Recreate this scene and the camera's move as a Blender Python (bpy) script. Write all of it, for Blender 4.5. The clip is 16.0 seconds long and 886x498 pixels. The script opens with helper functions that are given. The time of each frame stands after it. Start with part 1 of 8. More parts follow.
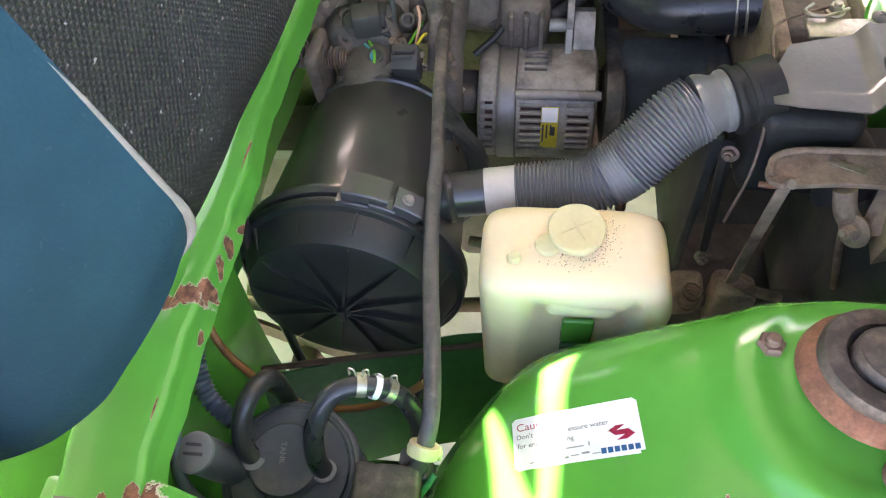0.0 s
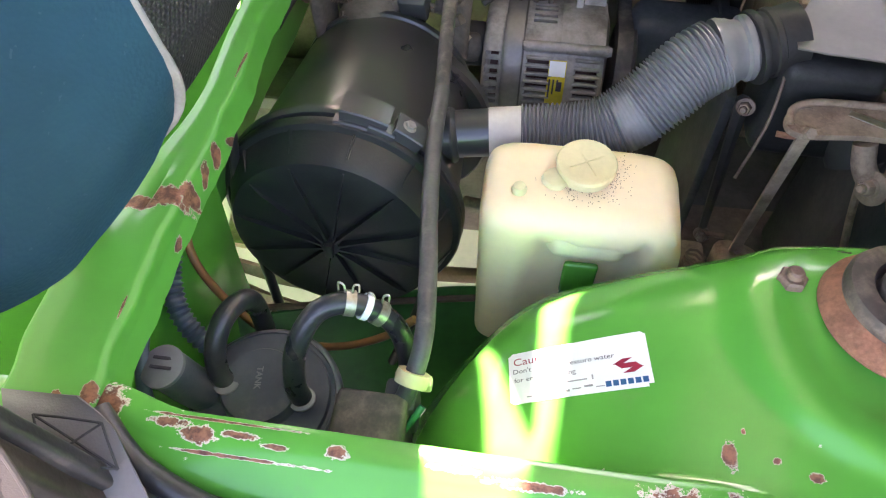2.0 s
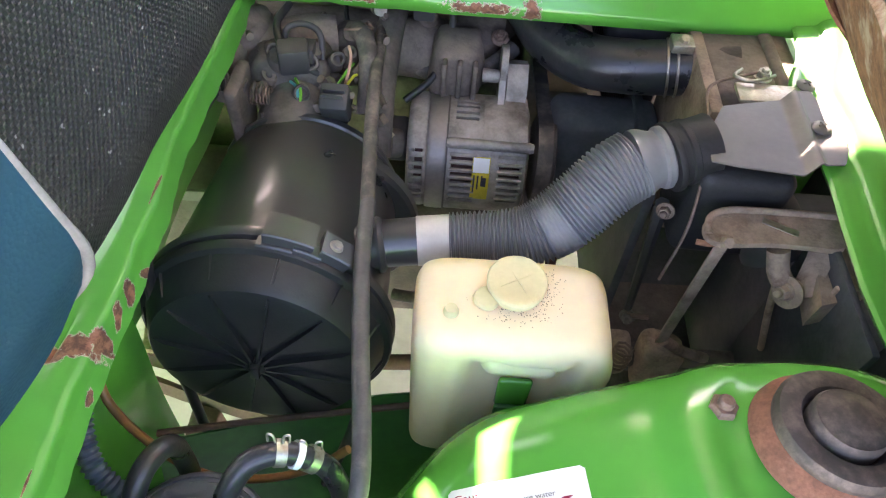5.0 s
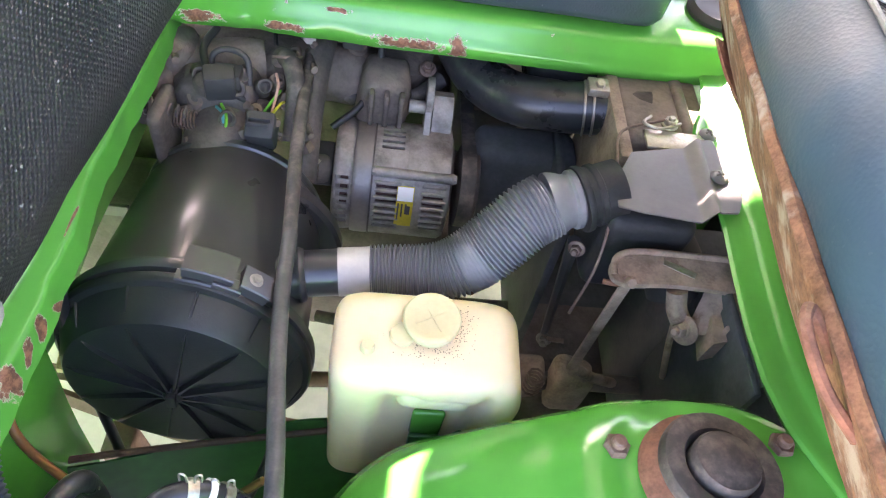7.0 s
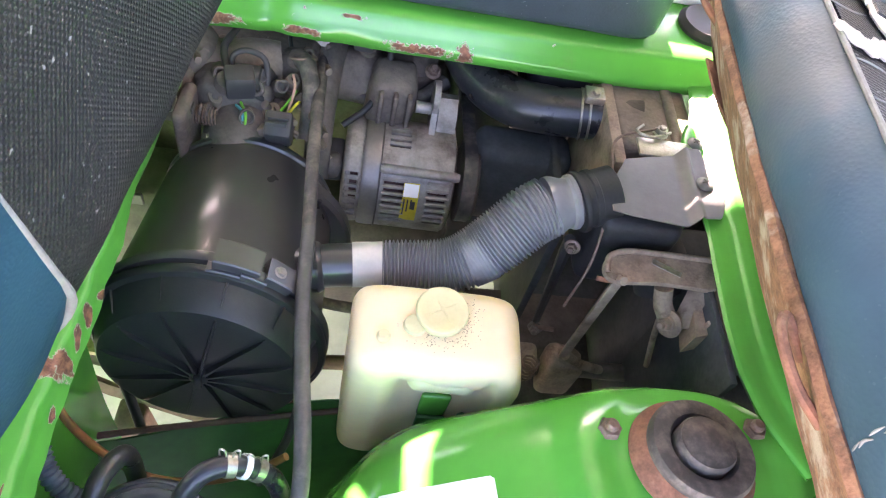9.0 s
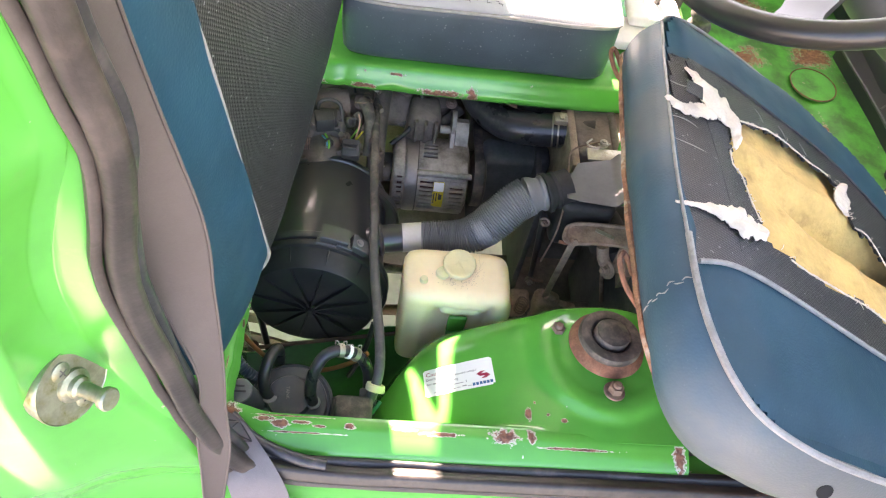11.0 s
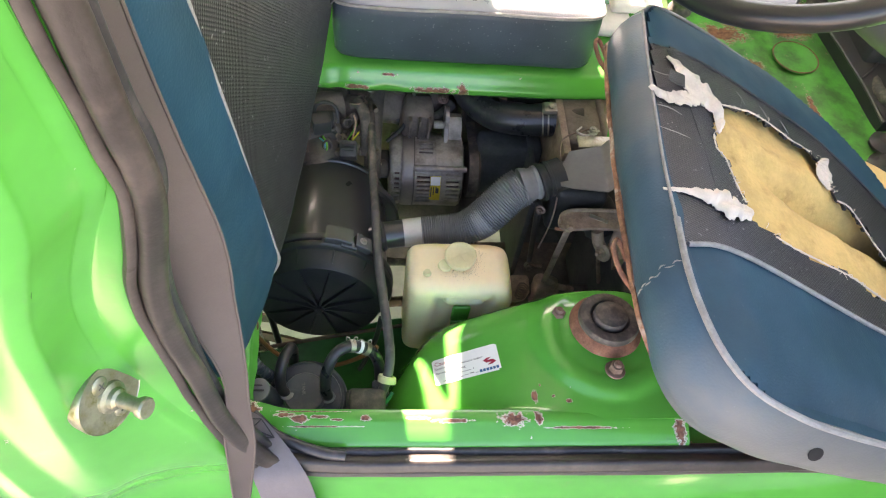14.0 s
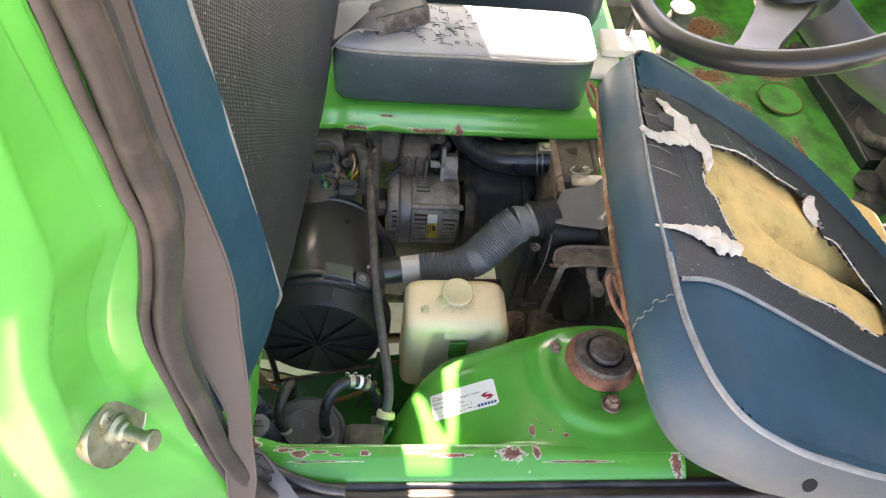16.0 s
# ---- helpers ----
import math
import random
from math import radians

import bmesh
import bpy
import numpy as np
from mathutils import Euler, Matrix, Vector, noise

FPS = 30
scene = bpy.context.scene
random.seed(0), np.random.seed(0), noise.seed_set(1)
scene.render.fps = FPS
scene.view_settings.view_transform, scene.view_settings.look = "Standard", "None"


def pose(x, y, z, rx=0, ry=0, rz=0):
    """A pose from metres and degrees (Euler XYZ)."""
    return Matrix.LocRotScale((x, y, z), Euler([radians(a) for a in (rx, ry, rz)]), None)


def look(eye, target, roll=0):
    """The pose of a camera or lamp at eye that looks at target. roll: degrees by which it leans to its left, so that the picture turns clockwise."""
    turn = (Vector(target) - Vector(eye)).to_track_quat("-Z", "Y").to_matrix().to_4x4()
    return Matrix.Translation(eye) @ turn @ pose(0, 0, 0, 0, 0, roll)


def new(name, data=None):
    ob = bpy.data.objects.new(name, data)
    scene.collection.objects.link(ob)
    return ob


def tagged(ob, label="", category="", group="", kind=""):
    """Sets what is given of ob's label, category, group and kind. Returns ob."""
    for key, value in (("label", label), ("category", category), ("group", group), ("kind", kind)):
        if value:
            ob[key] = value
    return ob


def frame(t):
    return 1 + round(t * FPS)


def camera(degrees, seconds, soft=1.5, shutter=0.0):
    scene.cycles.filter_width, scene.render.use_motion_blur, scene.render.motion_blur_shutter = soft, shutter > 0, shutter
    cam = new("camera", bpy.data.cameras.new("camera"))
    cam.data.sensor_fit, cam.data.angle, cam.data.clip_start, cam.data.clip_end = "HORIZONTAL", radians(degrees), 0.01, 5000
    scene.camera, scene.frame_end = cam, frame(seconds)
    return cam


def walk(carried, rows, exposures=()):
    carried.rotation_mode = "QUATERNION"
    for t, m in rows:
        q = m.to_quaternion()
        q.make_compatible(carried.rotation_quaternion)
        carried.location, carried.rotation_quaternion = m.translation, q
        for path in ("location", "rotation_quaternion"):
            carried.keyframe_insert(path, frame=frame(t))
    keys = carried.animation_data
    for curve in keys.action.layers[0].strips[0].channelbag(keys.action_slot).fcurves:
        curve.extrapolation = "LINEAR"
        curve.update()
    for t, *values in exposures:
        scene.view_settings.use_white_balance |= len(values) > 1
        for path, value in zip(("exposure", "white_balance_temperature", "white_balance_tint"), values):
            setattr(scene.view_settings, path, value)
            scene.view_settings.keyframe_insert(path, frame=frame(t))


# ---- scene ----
cam = camera(64.6, 16.0, 1.15)
PATH = [
    (0, (0.0808, -0.0633, 1.0847), (-0.0394, 0.4703, 0.2475), -7.67),
    (0.5, (0.0909, -0.0735, 1.0604), (-0.0552, 0.4654, 0.2309), -9.74),
    (1, (0.0909, -0.0874, 1.0444), (-0.0644, 0.4546, 0.2185), -9.81),
    (1.5, (0.0804, -0.1000, 1.0348), (-0.0549, 0.4446, 0.2071), -6.39),
    (2, (0.0678, -0.0998, 1.0268), (-0.0220, 0.4604, 0.2033), -0.91),
    (2.5, (0.0601, -0.0902, 1.0291), (0.0109, 0.4872, 0.2141), 2.73),
    (3, (0.0563, -0.0822, 1.0293), (0.0276, 0.4992, 0.2162), 3.84),
    (3.5, (0.0541, -0.0750, 1.0304), (0.0444, 0.5035, 0.2148), 5.16),
    (4, (0.0533, -0.0620, 1.0383), (0.0595, 0.5305, 0.2327), 5.25),
    (4.2, (0.0545, -0.0574, 1.0427), (0.0626, 0.5418, 0.2421), 5.14),
    (6.3, (0.0603, -0.0380, 1.0617), (0.1277, 0.5773, 0.2763), 10.23),
    (6.5, (0.0638, -0.0355, 1.0653), (0.1461, 0.5802, 0.2816), 12.03),
    (7, (0.0659, -0.0350, 1.0846), (0.1705, 0.5738, 0.2981), 13.46),
    (7.5, (0.0600, -0.0321, 1.0987), (0.1713, 0.5674, 0.3061), 14.63),
    (8, (0.0440, -0.0308, 1.0953), (0.1467, 0.5665, 0.2999), 15.07),
    (8.5, (0.0360, -0.0296, 1.0951), (0.1530, 0.5570, 0.2938), 16.49),
    (9, (0.0355, -0.0512, 1.1220), (0.1748, 0.5361, 0.3247), 17.44),
    (9.5, (0.0226, -0.1040, 1.2152), (0.1279, 0.4555, 0.3932), 13.84),
    (9.7, (0.0197, -0.1393, 1.2563), (0.1169, 0.4292, 0.4394), 13.37),
    (11.8, (0.0029, -0.2513, 1.4040), (0.1064, 0.3059, 0.5802), 11.96),
    (12, (0.0018, -0.2508, 1.4084), (0.1069, 0.3061, 0.5846), 11.50),
    (12.5, (0.0041, -0.2500, 1.4126), (0.1093, 0.2938, 0.5800), 11.47),
    (13, (-0.0022, -0.2551, 1.4180), (0.1046, 0.2893, 0.5861), 12.42),
    (13.5, (-0.0009, -0.2539, 1.4206), (0.1096, 0.2912, 0.5895), 11.31),
    (14, (0.0005, -0.2527, 1.4182), (0.1031, 0.2894, 0.5842), 10.43),
    (14.5, (-0.0051, -0.2553, 1.4243), (0.0821, 0.2897, 0.5904), 9.44),
    (15, (-0.0081, -0.2639, 1.4324), (0.0873, 0.2835, 0.6010), 10.26),
    (15.5, (-0.0059, -0.2660, 1.4339), (0.0896, 0.2917, 0.6094), 9.75),
    (16, (-0.0066, -0.2641, 1.4302), (0.1041, 0.3229, 0.6281), 10.25),
]
walk(cam, [(t, look(eye, target, roll)) for t, eye, target, roll in PATH], [(0, 4.5, 7900, 33), (4.2, 4.4, 7900, 33), (6.3, 4.75, 7400, 36), (9, 4.75, 7400, 36), (12, 3.98, 8000, 28), (16, 3.86, 8000, 28)])

# ---- world, sun, exposure ----
SUN_WAY = Vector((-0.19, 1.0, 0.70)).normalized()
world = bpy.data.worlds.new("sky")
scene.world = world
world.use_nodes = True
wt = world.node_tree
sky = wt.nodes.new("ShaderNodeTexSky")
sky.sky_type, sky.sun_disc = "NISHITA", False
sky.sun_elevation = math.asin(SUN_WAY.z)
sky.sun_rotation = math.atan2(SUN_WAY.x, SUN_WAY.y)
wt.links.new(sky.outputs[0], wt.nodes["Background"].inputs[0])
wt.nodes["Background"].inputs[1].default_value = 0.08
sun = new("sun", bpy.data.lights.new("sun", "SUN"))
sun.data.energy, sun.data.angle, sun.data.color = 5.0, radians(0.5), (1.0, 0.95, 0.86)
sun.matrix_world = look((0, 0, 0), -SUN_WAY) @ Matrix.Identity(4)


# ---- materials ----
def nodes_of(name):
    m = bpy.data.materials.new(name)
    m.use_nodes = True
    return m, m.node_tree, m.node_tree.nodes["Principled BSDF"]


def val(nt, op, a, b=None, c=None):
    n = nt.nodes.new("ShaderNodeMath")
    n.operation = op
    for i, v in enumerate((a, b, c)):
        if v is None:
            continue
        if isinstance(v, (int, float)):
            n.inputs[i].default_value = v
        else:
            nt.links.new(v, n.inputs[i])
    return n.outputs[0]


def noise_tex(nt, scale, detail=4.0, rough=0.55, warp=None, stretch=None):
    g = nt.nodes.new("ShaderNodeNewGeometry").outputs["Position"]
    if stretch:
        mp = nt.nodes.new("ShaderNodeMapping")
        mp.inputs["Scale"].default_value = stretch
        nt.links.new(g, mp.inputs[0])
        g = mp.outputs[0]
    n = nt.nodes.new("ShaderNodeTexNoise")
    n.inputs["Scale"].default_value, n.inputs["Detail"].default_value, n.inputs["Roughness"].default_value = scale, detail, rough
    nt.links.new(g, n.inputs["Vector"])
    return n.outputs["Fac"]


def mix(nt, fac, a, b):
    n = nt.nodes.new("ShaderNodeMix")
    n.data_type = "RGBA"
    for slot, v in (("Factor", fac), ("A", a), ("B", b)):
        i = [s for s in n.inputs if s.name == slot and (s.type == "RGBA" or slot == "Factor" and s.type == "VALUE")][0]
        if isinstance(v, tuple):
            i.default_value = (*v, 1)
        elif isinstance(v, (int, float)):
            i.default_value = v
        else:
            nt.links.new(v, i)
    return [o for o in n.outputs if o.type == "RGBA"][0]


def ramp(nt, fac, lo, hi):
    n = nt.nodes.new("ShaderNodeMapRange")
    n.interpolation_type = "SMOOTHSTEP"
    nt.links.new(fac, n.inputs[0])
    n.inputs[1].default_value, n.inputs[2].default_value = lo, hi
    return n.outputs[0]


def add_bump(nt, bsdf, height, strength, dist=0.001):
    b = nt.nodes.new("ShaderNodeBump")
    b.inputs["Strength"].default_value, b.inputs["Distance"].default_value = strength, dist
    nt.links.new(height, b.inputs["Height"])
    nt.links.new(b.outputs[0], bsdf.inputs["Normal"])


def surf(name, col, rough=0.5, metal=0.0, var=0.2, scale=30, bump=0.15, bscale=400, dust=None, dust_at=(0.5, 0.75), dust_scale=18, coat=0.0, rvar=0.12, sub=0.0):
    """A plain worn surface: tone varies at two scales, dust or rust lies in patches, fine relief."""
    m, nt, p = nodes_of(name)
    n1, n2 = noise_tex(nt, scale), noise_tex(nt, scale * 7, 3)
    tone = val(nt, "ADD", val(nt, "MULTIPLY", n1, 0.7), val(nt, "MULTIPLY", n2, 0.3))
    dark, light = tuple(c * (1 - var) for c in col), tuple(min(1, c * (1 + var)) for c in col)
    c = mix(nt, ramp(nt, tone, 0.3, 0.7), dark, light)
    r = val(nt, "MULTIPLY_ADD", n1, rvar * 2, rough - rvar)
    if dust:
        k = ramp(nt, noise_tex(nt, dust_scale, 6, 0.65), *dust_at)
        c = mix(nt, k, c, dust)
        r = val(nt, "MAXIMUM", r, val(nt, "MULTIPLY", k, 0.85))
    nt.links.new(c, p.inputs["Base Color"])
    nt.links.new(r, p.inputs["Roughness"])
    p.inputs["Metallic"].default_value = metal
    p.inputs["Coat Weight"].default_value = coat
    p.inputs["Coat Roughness"].default_value = 0.1
    if sub:
        p.inputs["Subsurface Weight"].default_value = sub
        p.inputs["Subsurface Radius"].default_value = (0.06, 0.045, 0.028)
        p.inputs["Subsurface Scale"].default_value = 0.5
    if bump:
        add_bump(nt, p, noise_tex(nt, bscale, 3), bump)
    return m


RUST, PRIMER, GREEN = (0.17, 0.055, 0.03), (0.58, 0.56, 0.46), (0.052, 0.345, 0.050)


def green_paint(name, patches=(), wear=0.0, rough=0.22, halo=0.03, coat=0.2, ragged=1.0, dirt=0.22, dirt_col=(0.16, 0.20, 0.09)):
    """Green car paint; patches: (x, y, half length, half width) of chipped, rusted places seen from above."""
    m, nt, p = nodes_of(name)
    n1 = noise_tex(nt, 9, 5)
    c = mix(nt, ramp(nt, n1, 0.3, 0.75), tuple(v * 0.88 for v in GREEN), tuple(v * 1.12 for v in GREEN))
    grime = ramp(nt, noise_tex(nt, 45 if dirt < 0.5 else 12, 6, 0.7), *((0.56, 0.8) if dirt < 0.5 else (0.35, 0.65)))
    c = mix(nt, val(nt, "MULTIPLY", grime, dirt), c, dirt_col)
    r = val(nt, "MULTIPLY_ADD", noise_tex(nt, 25, 5), 0.2, rough - 0.1)
    pos = nt.nodes.new("ShaderNodeNewGeometry").outputs["Position"]
    sep = nt.nodes.new("ShaderNodeSeparateXYZ")
    nt.links.new(pos, sep.inputs[0])
    edge = noise_tex(nt, 190, 8, 0.74)
    coarse = noise_tex(nt, 38, 3, 0.5)
    total = None
    for x, y, rx, ry in patches:
        dx = val(nt, "DIVIDE", val(nt, "SUBTRACT", sep.outputs[0], x), rx)
        dy = val(nt, "DIVIDE", val(nt, "SUBTRACT", sep.outputs[1], y), ry)
        d = val(nt, "SUBTRACT", 1.0, val(nt, "SQRT", val(nt, "ADD", val(nt, "MULTIPLY", dx, dx), val(nt, "MULTIPLY", dy, dy))))
        total = d if total is None else val(nt, "MAXIMUM", total, d)
    tiny = val(nt, "MULTIPLY", val(nt, "SUBTRACT", noise_tex(nt, 75, 2, 0.4), 0.74 - wear * 0.1), 4.0)
    total = tiny if total is None else val(nt, "MAXIMUM", total, tiny)
    k = val(nt, "ADD", total, val(nt, "ADD", val(nt, "MULTIPLY", val(nt, "SUBTRACT", edge, 0.5), 2.2 * ragged), val(nt, "MULTIPLY", val(nt, "SUBTRACT", coarse, 0.5), 1.2 * ragged)))
    chip, bare = ramp(nt, k, 0.36 - halo, 0.40 - halo), ramp(nt, k, 0.36, 0.46)
    rusty = mix(nt, ramp(nt, noise_tex(nt, 160, 6, 0.75), 0.38, 0.62), (0.105, 0.040, 0.028), (0.29, 0.125, 0.07))
    c = mix(nt, chip, c, PRIMER)
    c = mix(nt, bare, c, rusty)
    nt.links.new(c, p.inputs["Base Color"])
    nt.links.new(val(nt, "MAXIMUM", r, val(nt, "MULTIPLY", chip, 0.75)), p.inputs["Roughness"])
    nt.links.new(val(nt, "MULTIPLY_ADD", chip, -coat, coat), p.inputs["Coat Weight"])
    p.inputs["Coat Roughness"].default_value = 0.15
    h = val(nt, "SUBTRACT", val(nt, "MULTIPLY", noise_tex(nt, 14, 3), 0.6), val(nt, "MULTIPLY", chip, 0.35))
    add_bump(nt, p, h, 0.35, 0.0015)
    return m


def embossed(name, col, pitch=0.0026, rough=0.5, spots=0.0):
    """Vinyl with a pressed net of small knobs."""
    m, nt, p = nodes_of(name)
    pos = nt.nodes.new("ShaderNodeNewGeometry").outputs["Position"]
    sep = nt.nodes.new("ShaderNodeSeparateXYZ")
    nt.links.new(pos, sep.inputs[0])
    w = 2 * math.pi / pitch
    a = val(nt, "SINE", val(nt, "MULTIPLY", val(nt, "ADD", sep.outputs[1], val(nt, "MULTIPLY", sep.outputs[2], 0.18)), w))
    run = val(nt, "ADD", sep.outputs[2], val(nt, "MULTIPLY", sep.outputs[0], -0.45))
    b = val(nt, "SINE", val(nt, "MULTIPLY", run, w * 0.8))
    knob = ramp(nt, val(nt, "MULTIPLY", a, b), -0.2, 0.7)
    n1 = noise_tex(nt, 14, 5)
    c = mix(nt, ramp(nt, n1, 0.3, 0.7), tuple(v * 0.75 for v in col), tuple(v * 1.25 for v in col))
    # knob tops coloured lighter, a highlight painted onto the relief
    c = mix(nt, val(nt, "MULTIPLY", knob, 0.25), c, tuple(v * 1.6 for v in col))
    if spots:
        k = ramp(nt, noise_tex(nt, 260, 2, 0.4), 0.70, 0.74)
        c = mix(nt, val(nt, "MULTIPLY", k, spots), c, (0.45, 0.45, 0.45))
    nt.links.new(c, p.inputs["Base Color"])
    p.inputs["Roughness"].default_value = rough
    add_bump(nt, p, knob, 0.55, 0.0013)
    return m


def vinyl(name, col, rough=0.42, fade=(0.25, 0.27, 0.29), fade_at=(0.5, 0.8), scratch=0.03, dusty=None):
    m, nt, p = nodes_of(name)
    n1 = noise_tex(nt, 11, 5)
    c = mix(nt, ramp(nt, n1, 0.3, 0.7), tuple(v * 0.85 for v in col), tuple(v * 1.15 for v in col))
    c = mix(nt, val(nt, "MULTIPLY", ramp(nt, noise_tex(nt, 7, 4), *fade_at), 0.8), c, fade)
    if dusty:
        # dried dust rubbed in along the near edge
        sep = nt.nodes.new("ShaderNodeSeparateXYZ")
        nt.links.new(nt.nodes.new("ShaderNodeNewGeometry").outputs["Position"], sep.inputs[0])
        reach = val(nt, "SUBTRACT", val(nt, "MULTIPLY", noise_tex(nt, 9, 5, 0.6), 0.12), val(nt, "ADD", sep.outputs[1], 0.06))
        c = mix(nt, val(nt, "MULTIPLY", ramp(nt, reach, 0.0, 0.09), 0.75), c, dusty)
    k = ramp(nt, noise_tex(nt, 300, 2, 0.4), 0.71, 0.75)
    c = mix(nt, val(nt, "MULTIPLY", k, scratch), c, (0.6, 0.62, 0.64))
    nt.links.new(c, p.inputs["Base Color"])
    nt.links.new(val(nt, "MULTIPLY_ADD", noise_tex(nt, 40, 4), 0.25, rough - 0.12), p.inputs["Roughness"])
    p.inputs["Specular IOR Level"].default_value = 0.22
    vo = nt.nodes.new("ShaderNodeTexVoronoi")
    vo.inputs["Scale"].default_value = 420
    nt.links.new(nt.nodes.new("ShaderNodeNewGeometry").outputs["Position"], vo.inputs["Vector"])
    add_bump(nt, p, val(nt, "ADD", vo.outputs["Distance"], val(nt, "MULTIPLY", noise_tex(nt, 25, 3), 2.0)), 0.25, 0.0006)
    return m


